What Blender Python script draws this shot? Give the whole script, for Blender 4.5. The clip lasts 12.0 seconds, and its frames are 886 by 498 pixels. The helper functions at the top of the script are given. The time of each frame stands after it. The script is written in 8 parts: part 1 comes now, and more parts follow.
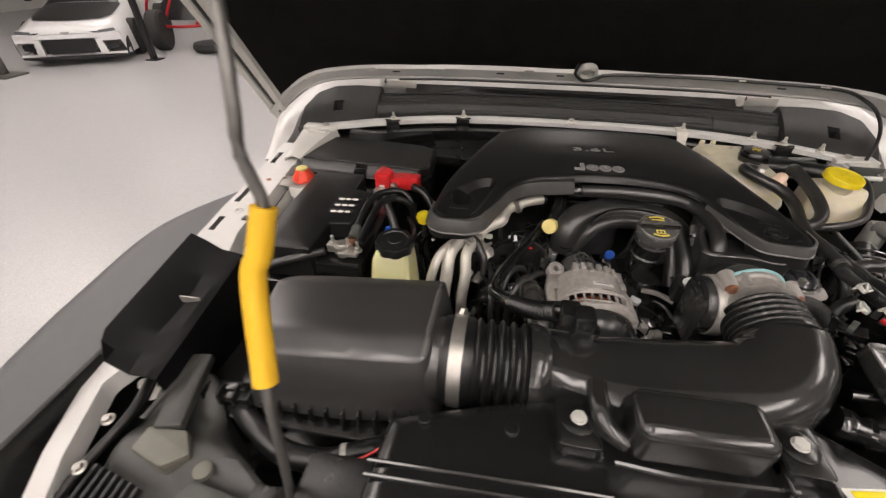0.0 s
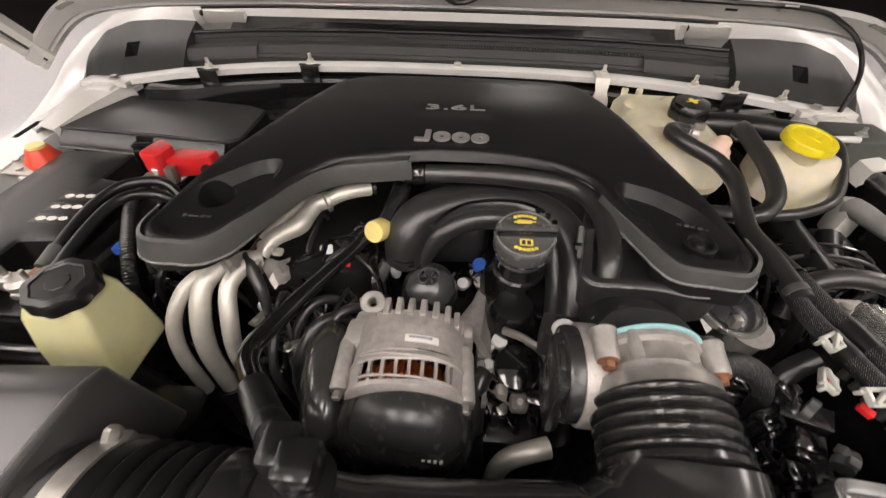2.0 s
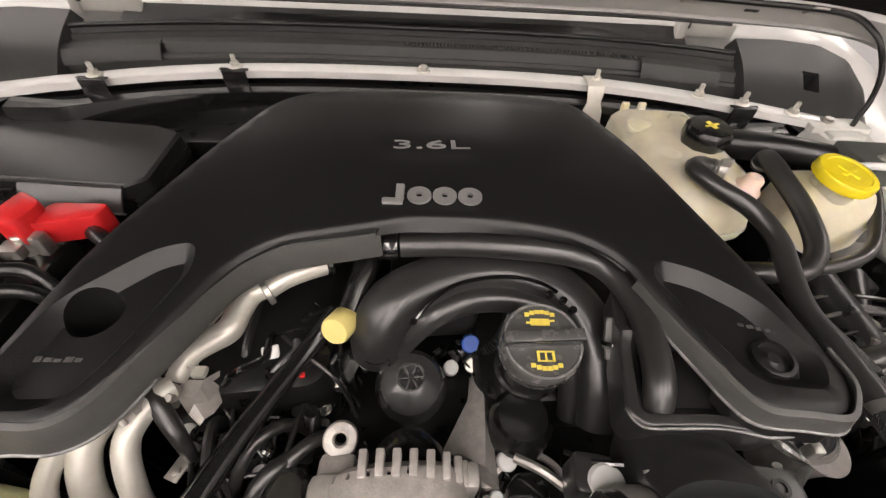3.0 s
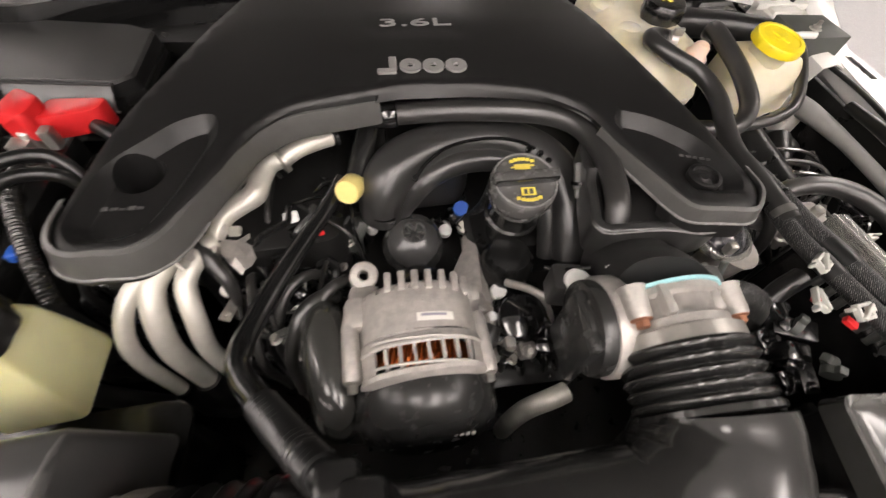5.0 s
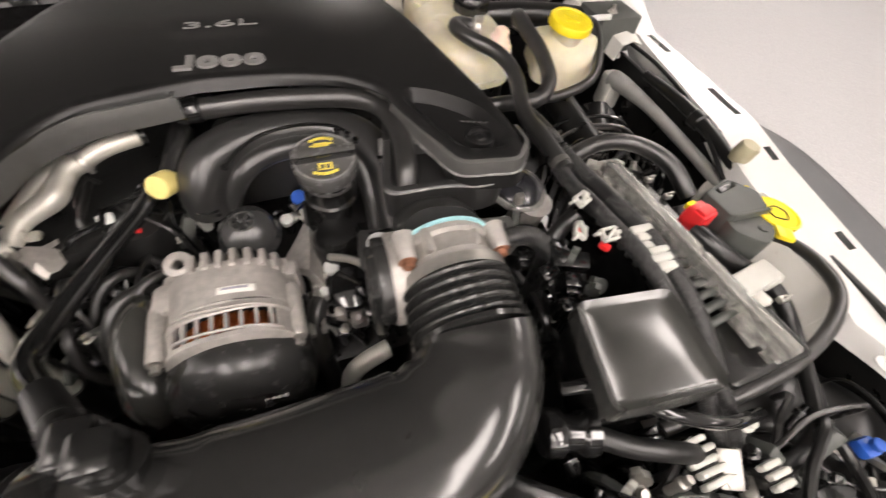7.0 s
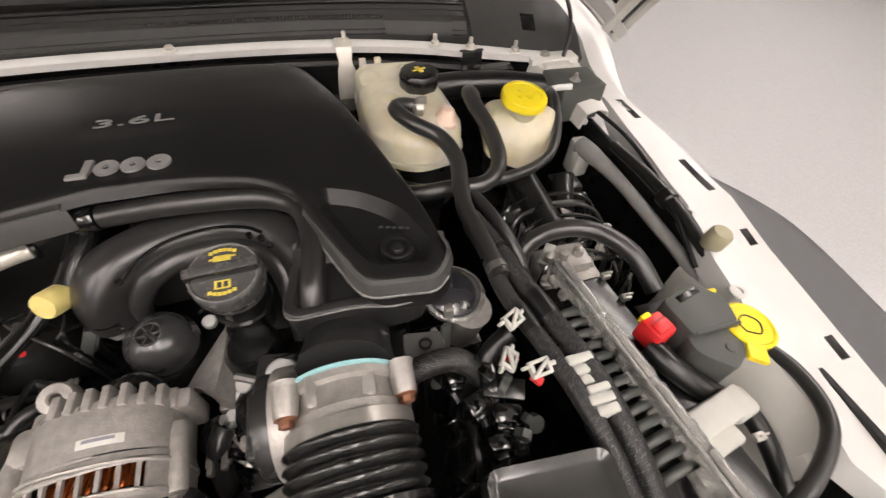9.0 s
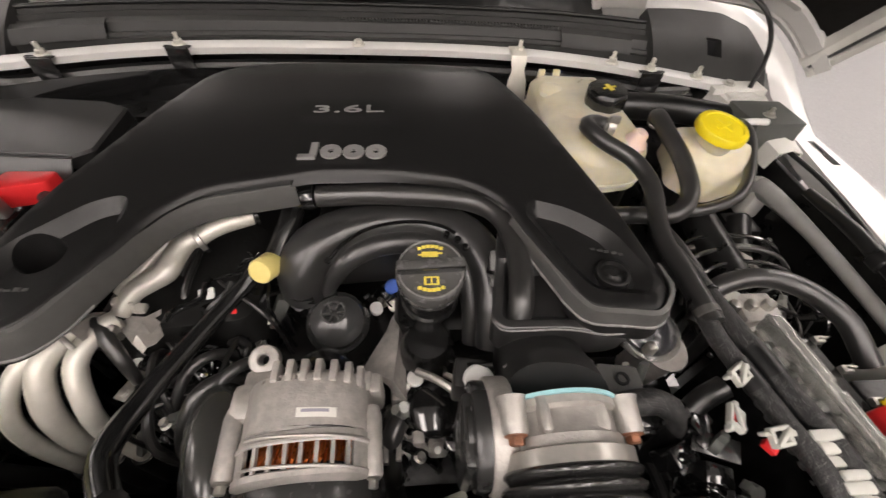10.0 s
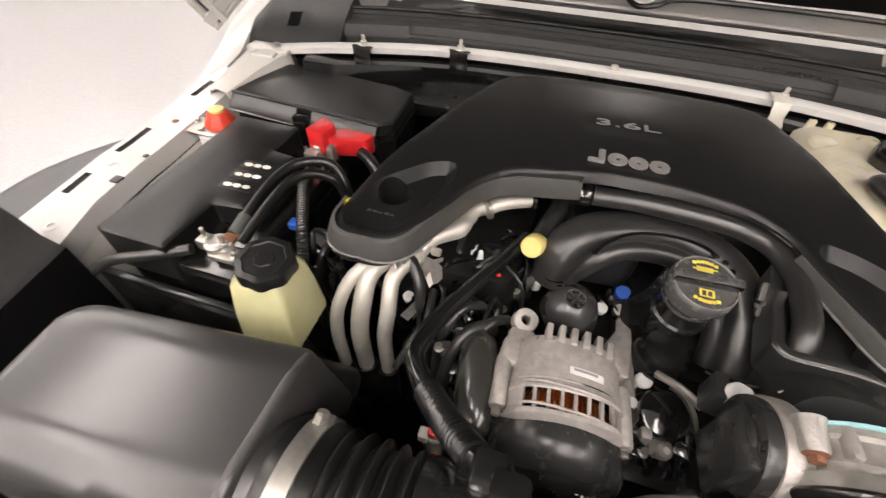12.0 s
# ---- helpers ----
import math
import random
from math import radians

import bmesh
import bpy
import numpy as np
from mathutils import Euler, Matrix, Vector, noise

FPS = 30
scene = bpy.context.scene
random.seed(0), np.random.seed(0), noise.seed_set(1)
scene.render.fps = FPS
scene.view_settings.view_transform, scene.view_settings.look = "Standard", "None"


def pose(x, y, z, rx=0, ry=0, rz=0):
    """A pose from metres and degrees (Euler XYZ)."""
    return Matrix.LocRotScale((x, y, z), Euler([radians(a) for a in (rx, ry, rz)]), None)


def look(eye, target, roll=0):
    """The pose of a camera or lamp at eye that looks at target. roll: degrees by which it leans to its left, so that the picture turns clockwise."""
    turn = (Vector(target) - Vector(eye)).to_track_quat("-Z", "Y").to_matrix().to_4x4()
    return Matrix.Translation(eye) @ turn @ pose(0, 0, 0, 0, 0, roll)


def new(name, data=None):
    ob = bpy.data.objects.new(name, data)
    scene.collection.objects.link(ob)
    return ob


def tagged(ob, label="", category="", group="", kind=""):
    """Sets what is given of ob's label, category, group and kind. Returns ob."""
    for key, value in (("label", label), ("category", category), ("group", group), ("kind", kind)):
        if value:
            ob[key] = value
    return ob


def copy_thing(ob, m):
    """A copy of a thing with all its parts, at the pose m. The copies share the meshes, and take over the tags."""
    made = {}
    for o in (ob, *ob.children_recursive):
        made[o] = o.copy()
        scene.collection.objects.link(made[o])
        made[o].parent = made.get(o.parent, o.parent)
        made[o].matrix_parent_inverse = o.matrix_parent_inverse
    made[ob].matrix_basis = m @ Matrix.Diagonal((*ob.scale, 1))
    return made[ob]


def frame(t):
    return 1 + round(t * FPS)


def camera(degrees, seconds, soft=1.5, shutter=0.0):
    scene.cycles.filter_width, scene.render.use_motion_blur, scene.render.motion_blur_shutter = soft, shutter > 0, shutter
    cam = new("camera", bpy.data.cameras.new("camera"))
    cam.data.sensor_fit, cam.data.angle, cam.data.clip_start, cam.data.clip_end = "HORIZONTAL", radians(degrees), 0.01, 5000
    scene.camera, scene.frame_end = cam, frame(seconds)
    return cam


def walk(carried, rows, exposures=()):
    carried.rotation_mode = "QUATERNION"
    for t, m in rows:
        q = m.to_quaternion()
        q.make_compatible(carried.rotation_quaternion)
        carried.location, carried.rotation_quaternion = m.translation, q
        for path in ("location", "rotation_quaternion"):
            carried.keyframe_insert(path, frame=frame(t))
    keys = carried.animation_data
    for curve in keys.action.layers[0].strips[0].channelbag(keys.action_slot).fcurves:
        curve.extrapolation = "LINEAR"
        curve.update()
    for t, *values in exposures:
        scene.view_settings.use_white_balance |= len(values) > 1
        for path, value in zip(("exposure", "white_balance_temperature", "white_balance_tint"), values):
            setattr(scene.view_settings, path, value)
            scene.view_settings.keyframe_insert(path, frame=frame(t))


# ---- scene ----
cam = camera(94.9, 12.0, soft=1.3, shutter=0.28)
PATH = [
    (0, (-0.245, 0.016, 1.647), (-0.491, 1.596, 0.447), 0.3),
    (0.5, (-0.128, 0.126, 1.607), (-0.355, 1.674, 0.362), -0.1),
    (1, (-0.064, 0.21, 1.568), (-0.272, 1.717, 0.27), -0.4),
    (1.5, (-0.012, 0.277, 1.512), (-0.19, 1.73, 0.15), -0.4),
    (2, (-0.001, 0.344, 1.533), (-0.127, 1.806, 0.174), 0.5),
    (2.5, (-0.029, 0.455, 1.552), (-0.067, 1.939, 0.212), 2.3),
    (2.7, (-0.045, 0.507, 1.544), (-0.028, 1.956, 0.166), 3.0),
    (4.3, (-0.004, 0.57, 1.519), (0.238, 1.715, -0.103), 6.1),
    (4.5, (-0.002, 0.535, 1.516), (0.255, 1.669, -0.112), 6.7),
    (5, (-0.079, 0.428, 1.534), (0.147, 1.532, -0.118), 6.0),
    (5.5, (-0.188, 0.353, 1.549), (-0.001, 1.489, -0.086), 5.4),
    (6, (-0.229, 0.304, 1.541), (-0.036, 1.467, -0.075), 5.8),
    (6.5, (-0.115, 0.314, 1.548), (0.172, 1.47, -0.059), 6.5),
    (7, (0.075, 0.333, 1.542), (0.522, 1.451, -0.055), 7.1),
    (7.2, (0.133, 0.335, 1.542), (0.625, 1.434, -0.056), 7.1),
    (8.8, (0.226, 0.406, 1.556), (0.68, 1.619, 0.032), 4.0),
    (9, (0.207, 0.415, 1.564), (0.62, 1.657, 0.052), 3.7),
    (9.5, (0.142, 0.437, 1.559), (0.439, 1.714, 0.048), 3.5),
    (10, (0.05, 0.456, 1.556), (0.187, 1.765, 0.051), 3.7),
    (10.5, (-0.006, 0.458, 1.554), (0.023, 1.785, 0.058), 3.3),
    (11, (-0.038, 0.447, 1.545), (-0.107, 1.774, 0.05), 3.0),
    (11.5, (-0.086, 0.41, 1.546), (-0.301, 1.72, 0.051), 2.4),
    (12, (-0.143, 0.356, 1.572), (-0.519, 1.67, 0.112), 2.1),
]
walk(cam, [(t, look(eye, target, roll)) for t, eye, target, roll in PATH], exposures=[(0.0, -0.40), (0.5, -0.47), (1.0, -0.30), (2.0, -0.07), (2.5, 0.0), (4.5, 0.27), (6.5, 0.30), (9.0, 0.03), (9.5, -0.06), (10.5, 0.02), (12.0, 0.2)])

# ---------------------------------------------------------------- world and exposure
world = bpy.data.worlds.new("garage_air")
scene.world = world
world.use_nodes = True
world.node_tree.nodes["Background"].inputs[0].default_value = (0.9, 0.95, 1.0, 1)
world.node_tree.nodes["Background"].inputs[1].default_value = 0.02
scene.view_settings.exposure = 0.0
LAMP_STRENGTH = 12.6


# ---------------------------------------------------------------- materials
def material(name, color, rough=0.5, metal=0.0, spots=0.12, spot_size=60.0, bump=0.0, bump_size=400.0,
             wear=0.08, coat=0.0, emit=0.0, through_light=0.0, dust=0.0):
    """A surface with two scales of variation in colour, a variation in gloss and a fine relief."""
    m = bpy.data.materials.new(name)
    m.use_nodes = True
    n, l = m.node_tree.nodes, m.node_tree.links
    b = n["Principled BSDF"]
    b.inputs["Metallic"].default_value = metal
    b.inputs["Coat Weight"].default_value = coat
    b.inputs["Coat Roughness"].default_value = max(0.08, rough * 0.9)
    if emit:
        b.inputs["Base Color"].default_value = (*color, 1)
        b.inputs["Emission Color"].default_value = (*color, 1)
        b.inputs["Emission Strength"].default_value = emit
        return m
    if through_light:
        b.inputs["Subsurface Weight"].default_value = through_light
        b.inputs["Subsurface Radius"].default_value = (0.03, 0.025, 0.012)
        b.inputs["Subsurface Scale"].default_value = 0.6
    tc = n.new("ShaderNodeTexCoord")
    broad, fine = n.new("ShaderNodeTexNoise"), n.new("ShaderNodeTexNoise")
    broad.inputs["Scale"].default_value, broad.inputs["Detail"].default_value = spot_size * 0.15, 4
    fine.inputs["Scale"].default_value, fine.inputs["Detail"].default_value = spot_size, 6
    both = n.new("ShaderNodeMath")
    both.operation = "ADD"
    for t in (broad, fine):
        l.new(tc.outputs["Object"], t.inputs["Vector"])
    l.new(broad.outputs["Fac"], both.inputs[0])
    l.new(fine.outputs["Fac"], both.inputs[1])
    ramp = n.new("ShaderNodeMapRange")
    ramp.inputs["From Min"].default_value, ramp.inputs["From Max"].default_value = 0.6, 1.4
    ramp.inputs["To Min"].default_value, ramp.inputs["To Max"].default_value = 1 - spots, 1 + spots
    ramp.clamp = False
    l.new(both.outputs[0], ramp.inputs["Value"])
    mix = n.new("ShaderNodeVectorMath")
    mix.operation = "SCALE"
    mix.inputs[0].default_value = color
    l.new(ramp.outputs[0], mix.inputs["Scale"])
    if dust:
        grey = n.new("ShaderNodeMix")
        grey.data_type = "RGBA"
        grey.inputs[7].default_value = (0.35, 0.34, 0.31, 1)
        specks = n.new("ShaderNodeMapRange")
        specks.inputs["From Min"].default_value, specks.inputs["From Max"].default_value = 0.55, 0.8
        specks.inputs["To Max"].default_value = dust
        l.new(broad.outputs["Fac"], specks.inputs["Value"])
        l.new(specks.outputs[0], grey.inputs[0])
        l.new(mix.outputs[0], grey.inputs[6])
        l.new(grey.outputs[2], b.inputs["Base Color"])
    else:
        l.new(mix.outputs[0], b.inputs["Base Color"])
    gloss = n.new("ShaderNodeMapRange")
    gloss.inputs["From Min"].default_value, gloss.inputs["From Max"].default_value = 0.35, 0.65
    gloss.clamp = False
    gloss.inputs["To Min"].default_value, gloss.inputs["To Max"].default_value = max(0.03, rough - wear * 0.25), min(1, rough + wear * 0.25)
    l.new(fine.outputs["Fac"], gloss.inputs["Value"])
    l.new(gloss.outputs[0], b.inputs["Roughness"])
    if bump:
        grain = n.new("ShaderNodeTexNoise")
        grain.inputs["Scale"].default_value, grain.inputs["Detail"].default_value = bump_size, 3
        l.new(tc.outputs["Object"], grain.inputs["Vector"])
        bp = n.new("ShaderNodeBump")
        bp.inputs["Strength"].default_value, bp.inputs["Distance"].default_value = bump, 0.001
        l.new(grain.outputs["Fac"], bp.inputs["Height"])
        l.new(bp.outputs[0], b.inputs["Normal"])
    return m


def woven(name, color, bright):
    """Braided sleeve: a fine crossing weave of dark and light threads."""
    m = material(name, color, 0.5, bump=0.0)
    n, l = m.node_tree.nodes, m.node_tree.links
    b = n["Principled BSDF"]
    tc = n.new("ShaderNodeTexCoord")
    turn = n.new("ShaderNodeMapping")
    turn.inputs["Rotation"].default_value = (0, 0, radians(45))
    l.new(tc.outputs["UV"], turn.inputs["Vector"])
    ch = n.new("ShaderNodeTexBrick")
    ch.inputs["Scale"].default_value, ch.inputs["Mortar Size"].default_value = 330, 0.2
    ch.inputs["Brick Width"].default_value, ch.inputs["Row Height"].default_value = 1.4, 0.5
    ch.inputs["Color1"].default_value, ch.inputs["Color2"].default_value, ch.inputs["Mortar"].default_value = (*bright, 1), (*color, 1), (0.004, 0.004, 0.004, 1)
    l.new(turn.outputs[0], ch.inputs["Vector"])
    l.new(ch.outputs["Color"], b.inputs["Base Color"])
    bp = n.new("ShaderNodeBump")
    bp.inputs["Strength"].default_value, bp.inputs["Distance"].default_value = 0.7, 0.0008
    bp.invert = True
    l.new(ch.outputs["Fac"], bp.inputs["Height"])
    l.new(bp.outputs[0], b.inputs["Normal"])
    return m


M_COVER = material("engine_cover_plastic", (0.0125, 0.0123, 0.0122), 0.32, spots=0.2, spot_size=90, bump=0.2, bump_size=900, wear=0.06)
M_BOX = material("airbox_plastic", (0.036, 0.0356, 0.035), 0.28, spots=0.14, spot_size=30, bump=0.08, bump_size=700, wear=0.0, coat=0.8)
M_PIPE = material("intake_pipe_plastic", (0.020, 0.0198, 0.0192), 0.165, spots=0.12, spot_size=50, bump=0.04, bump_size=500, wear=0.02, coat=0.5)
M_BLACK = material("black_plastic", (0.011, 0.0109, 0.0107), 0.2, spots=0.2, spot_size=60, bump=0.05, bump_size=900, wear=0.04, coat=0.3)
M_MANIFOLD = material("manifold_plastic", (0.027, 0.0267, 0.0262), 0.30, spots=0.2, spot_size=45, bump=0.06, bump_size=500, wear=0.02, coat=0.5)
M_GLASS = material("smoky_dome", (0.03, 0.03, 0.034), 0.2, spots=0.3, spot_size=60, wear=0.03, coat=1.0)
M_FLAP = material("flap_rubber", (0.006, 0.006, 0.0065), 0.5, spots=0.2, spot_size=50, bump=0.2, wear=0.05)
M_FACET = material("worn_grey_plastic", (0.14, 0.139, 0.132), 0.38, spots=0.15, spot_size=80, bump=0.2, wear=0.05)
# Paler than the black plastics: the light that edges catch is in the colour.
M_LIT_EDGE = material("lit_edge_plastic", (0.08, 0.079, 0.076), 0.34, spots=0.15, spot_size=80, bump=0.2, wear=0.05, coat=0.2)
M_EDGE_DARK = material("dark_cover_edge", (0.034, 0.0336, 0.033), 0.32, spots=0.15, spot_size=80, bump=0.2, wear=0.05, coat=0.3)
# Pale grey for thin lines that paint glints on plastic edges.
M_GLINT = material("edge_glint_plastic", (0.20, 0.198, 0.192), 0.25, spots=0.3, spot_size=120, wear=0.2, coat=0.4)
M_OLIVE = material("olive_grey_plastic", (0.15, 0.147, 0.122), 0.45, spots=0.15, spot_size=60, bump=0.2, wear=0.1)
# Lightened black: the sheen of the ceiling lights is put into the colour.
M_CAP = material("lit_black_cap_plastic", (0.082, 0.081, 0.079), 0.27, spots=0.1, spot_size=90, bump=0.08, wear=0.03, coat=0.3)
M_GLOSS = material("glossy_black_plastic", (0.009, 0.009, 0.009), 0.10, spots=0.2, spot_size=60, bump=0.03, wear=0.06, coat=0.8)
M_RUBBER = material("black_rubber", (0.010, 0.010, 0.0098), 0.30, spots=0.15, spot_size=80, bump=0.08, bump_size=900, wear=0.02, coat=0.2)
M_HOSE = material("hose_rubber", (0.026, 0.0255, 0.0245), 0.30, spots=0.12, spot_size=90, bump=0.05, wear=0.02, coat=0.5)
M_SLEEVE = woven("braided_sleeve", (0.016, 0.016, 0.016), (0.24, 0.237, 0.23))
M_DARK = material("soot_black_metal", (0.009, 0.009, 0.0087), 0.3, metal=0.2, spots=0.5, spot_size=40, bump=0.4, bump_size=150, wear=0.12)
M_FELT = material("hood_felt", (0.01, 0.009, 0.0082), 0.95, spots=0.35, spot_size=120, bump=0.6, bump_size=700, wear=0.03)
M_PANEL = material("cowl_plastic", (0.031, 0.031, 0.0298), 0.40, spots=0.15, spot_size=60, bump=0.3, bump_size=900, wear=0.06)
M_WHITE = material("white_body_paint", (0.61, 0.605, 0.585), 0.24, spots=0.04, spot_size=20, wear=0.06, coat=0.4)
M_PRIMER = material("white_paint_inner", (0.62, 0.61, 0.57), 0.3, spots=0.06, spot_size=30, wear=0.08)
M_FLARE = material("fender_plastic", (0.095, 0.097, 0.10), 0.42, spots=0.08, spot_size=60, bump=0.3, bump_size=1200, wear=0.05)
M_ALU = material("cast_aluminium", (0.45, 0.427, 0.398), 0.42, metal=0.4, spots=0.25, spot_size=120, bump=0.5, bump_size=350, wear=0.12)
M_CAST = material("dull_cast_aluminium", (0.38, 0.362, 0.335), 0.36, metal=0.4, spots=0.2, spot_size=120, bump=0.5, bump_size=350, wear=0.12)
M_TUBE = material("drawn_aluminium", (0.62, 0.6, 0.54), 0.4, metal=0.4, spots=0.1, spot_size=70, bump=0.1, wear=0.1)
M_ZINC = material("zinc_plated_steel", (0.46, 0.445, 0.41), 0.36, metal=0.8, spots=0.15, spot_size=150, wear=0.12)
M_RUST = material("rusty_bolt", (0.32, 0.15, 0.09), 0.6, metal=0.5, spots=0.4, spot_size=300, bump=0.4, wear=0.15)
M_COPPER = material("copper_winding", (0.55, 0.16, 0.04), 0.3, metal=0.9, spots=0.25, spot_size=300, bump=0.5, bump_size=500, wear=0.1)
M_TANK = material("milky_tank_plastic", (0.62, 0.575, 0.43), 0.3, spots=0.16, spot_size=40, bump=0.2, bump_size=160, wear=0.08, through_light=0.5)
M_PSTANK = material("yellowed_tank_plastic", (0.66, 0.64, 0.36), 0.36, spots=0.1, spot_size=30, bump=0.1, bump_size=200, wear=0.08, through_light=0.4)
M_YELLOW = material("yellow_plastic", (0.85, 0.68, 0.02), 0.34, spots=0.06, spot_size=40, wear=0.08)
M_SLEEVEY = material("yellow_foam_sleeve", (0.80, 0.47, 0.02), 0.5, spots=0.06, spot_size=30, bump=0.2, bump_size=300, wear=0.08)
M_CREAM = material("cream_yellow_plastic", (0.78, 0.66, 0.24), 0.4, spots=0.08, spot_size=60, wear=0.08)
M_RED = material("red_plastic", (0.62, 0.022, 0.025), 0.36, spots=0.1, spot_size=60, bump=0.1, wear=0.1)
M_ORANGE = material("orange_red_plastic", (0.75, 0.06, 0.025), 0.36, spots=0.1, spot_size=60, wear=0.1)
M_BLUE = material("blue_plastic", (0.02, 0.09, 0.42), 0.35, spots=0.1, spot_size=60)
M_GREY = material("grey_connector_plastic", (0.07, 0.074, 0.068), 0.45, spots=0.12, spot_size=80, bump=0.1, wear=0.1)
M_DGREY = material("lamp_housing_plastic", (0.05, 0.05, 0.046), 0.42, spots=0.15, spot_size=60, bump=0.2, wear=0.1)
M_LID = material("satin_grey_lid", (0.040, 0.040, 0.037), 0.19, spots=0.12, spot_size=60, wear=0.03, coat=0.8)
M_CLEAR = material("smoky_clear_plastic", (0.62, 0.615, 0.58), 0.12, spots=0.25, spot_size=120, bump=0.3, bump_size=150, wear=0.1)
M_NATURAL = material("natural_white_plastic", (0.5, 0.5, 0.46), 0.4, spots=0.08, spot_size=60, wear=0.08)
M_GUARD = material("satin_guard_plastic", (0.030, 0.030, 0.0292), 0.27, spots=0.2, spot_size=60, bump=0.02, wear=0.02, coat=0.2)
M_PALE = material("pale_cap_plastic", (0.68, 0.68, 0.66), 0.35, spots=0.06, spot_size=80, wear=0.06)
M_LABEL = material("white_label_paper", (0.78, 0.77, 0.72), 0.5, spots=0.05, spot_size=60)
M_INKBAR = material("grey_print", (0.32, 0.31, 0.36), 0.5, spots=0.1)
M_SILVER = material("silver_lettering", (0.36, 0.355, 0.345), 0.32, metal=0.4, spots=0.08, wear=0.08)
M_YPRINT = material("yellow_print", (0.78, 0.64, 0.10), 0.5, spots=0.1, spot_size=200)
M_STEEL = material("rod_steel", (0.17, 0.165, 0.155), 0.4, metal=0.6, spots=0.15, spot_size=80, wear=0.1)
M_GASKET = material("pale_blue_gasket", (0.35, 0.62, 0.66), 0.45, spots=0.1)
M_CARWHITE = material("car_white_paint", (0.80, 0.80, 0.80), 0.2, spots=0.02, coat=0.5)
M_CARDARK = material("dark_car_trim", (0.012, 0.012, 0.013), 0.35, spots=0.2)
M_TYRE = material("tyre_rubber", (0.02, 0.02, 0.02), 0.7, spots=0.2, bump=0.3)
M_CARRED = material("red_frame_paint", (0.42, 0.012, 0.02), 0.3, spots=0.1)
M_LENS = material("headlamp_lens", (0.15, 0.16, 0.17), 0.1, spots=0.1)
M_WALL = material("garage_wall_paint", (0.72, 0.71, 0.69), 0.6, spots=0.04, spot_size=3, bump=0.1, bump_size=60)
M_CEIL = material("garage_ceiling_paint", (0.70, 0.69, 0.67), 0.7, spots=0.04, spot_size=3)
M_LIGHT = material("light_diffuser", (1.0, 0.905, 0.855), emit=LAMP_STRENGTH)
M_FRAME = material("light_frame_metal", (0.75, 0.75, 0.74), 0.4, spots=0.03)


def floor_material():
    """Light grey flake epoxy with a soft sheen."""
    m = material("flake_epoxy_floor", (0.55, 0.545, 0.55), 0.24, spots=0.03, spot_size=2.0, wear=0.0)
    n, l = m.node_tree.nodes, m.node_tree.links
    b = n["Principled BSDF"]
    tc = n.new("ShaderNodeTexCoord")
    v = n.new("ShaderNodeTexVoronoi")
    v.inputs["Scale"].default_value = 190
    l.new(tc.outputs["Object"], v.inputs["Vector"])
    sep = n.new("ShaderNodeSeparateColor")
    l.new(v.outputs["Color"], sep.inputs[0])
    r = n.new("ShaderNodeValToRGB")
    r.color_ramp.interpolation = "CONSTANT"
    e = r.color_ramp.elements
    e[0].position, e[0].color = 0.0, (0.49, 0.488, 0.497, 1)
    e[1].position, e[1].color = 0.12, (0.525, 0.522, 0.527, 1)
    for p, c in ((0.62, (0.55, 0.546, 0.543, 1)), (0.86, (0.59, 0.588, 0.594, 1))):
        k = e.new(p)
        k.color = c
    l.new(sep.outputs[0], r.inputs[0])
    l.new(r.outputs[0], b.inputs["Base Color"])
    wave, bp = n.new("ShaderNodeTexNoise"), n.new("ShaderNodeBump")
    wave.inputs["Scale"].default_value, wave.inputs["Detail"].default_value = 26, 8
    bp.inputs["Strength"].default_value, bp.inputs["Distance"].default_value = 0.22, 0.01
    l.new(tc.outputs["Object"], wave.inputs["Vector"])
    l.new(wave.outputs["Fac"], bp.inputs["Height"])
    l.new(bp.outputs[0], b.inputs["Normal"])
    return m


M_FLOOR = floor_material()
M_CLEAR.node_tree.nodes["Principled BSDF"].inputs["Transmission Weight"].default_value = 0.72
for m, level in ((M_FLAP, 0.15), (M_FELT, 0.1), (M_PANEL, 0.3), (M_COVER, 0.38)):
    m.node_tree.nodes["Principled BSDF"].inputs["Specular IOR Level"].default_value = level
M_PINK = material("pinkish_tank_plastic", (0.74, 0.56, 0.46), 0.35, spots=0.08, spot_size=40, through_light=0.4)


# ---------------------------------------------------------------- mesh tools
def thing(name, base, label, category, group="", kind=""):
    """An Empty at a thing's base, which parents its parts."""
    ob = new(name)
    ob.empty_display_size = 0.05
    ob.location = base
    return tagged(ob, label, category, group, kind)


def mesh_of(name, bm, mat, sharp=40):
    me = bpy.data.meshes.new(name)
    bmesh.ops.recalc_face_normals(bm, faces=bm.faces)
    bm.to_mesh(me)
    bm.free()
    me.materials.append(mat)
    me.polygons.foreach_set("use_smooth", [True] * len(me.polygons))
    me.set_sharp_from_angle(angle=radians(sharp))
    return me


def world_of(ob):
    m = Matrix.LocRotScale(ob.location, ob.rotation_euler, None)
    return world_of(ob.parent) @ m if ob.parent else m


def part(name, bm, mat, parent, label="", sharp=40):
    """One mesh object, given in world coordinates, under a thing or a part."""
    ob = new(name, mesh_of(name, bm, mat, sharp))
    ob.data.transform(world_of(parent).inverted())
    ob.parent = parent
    return tagged(ob, label)


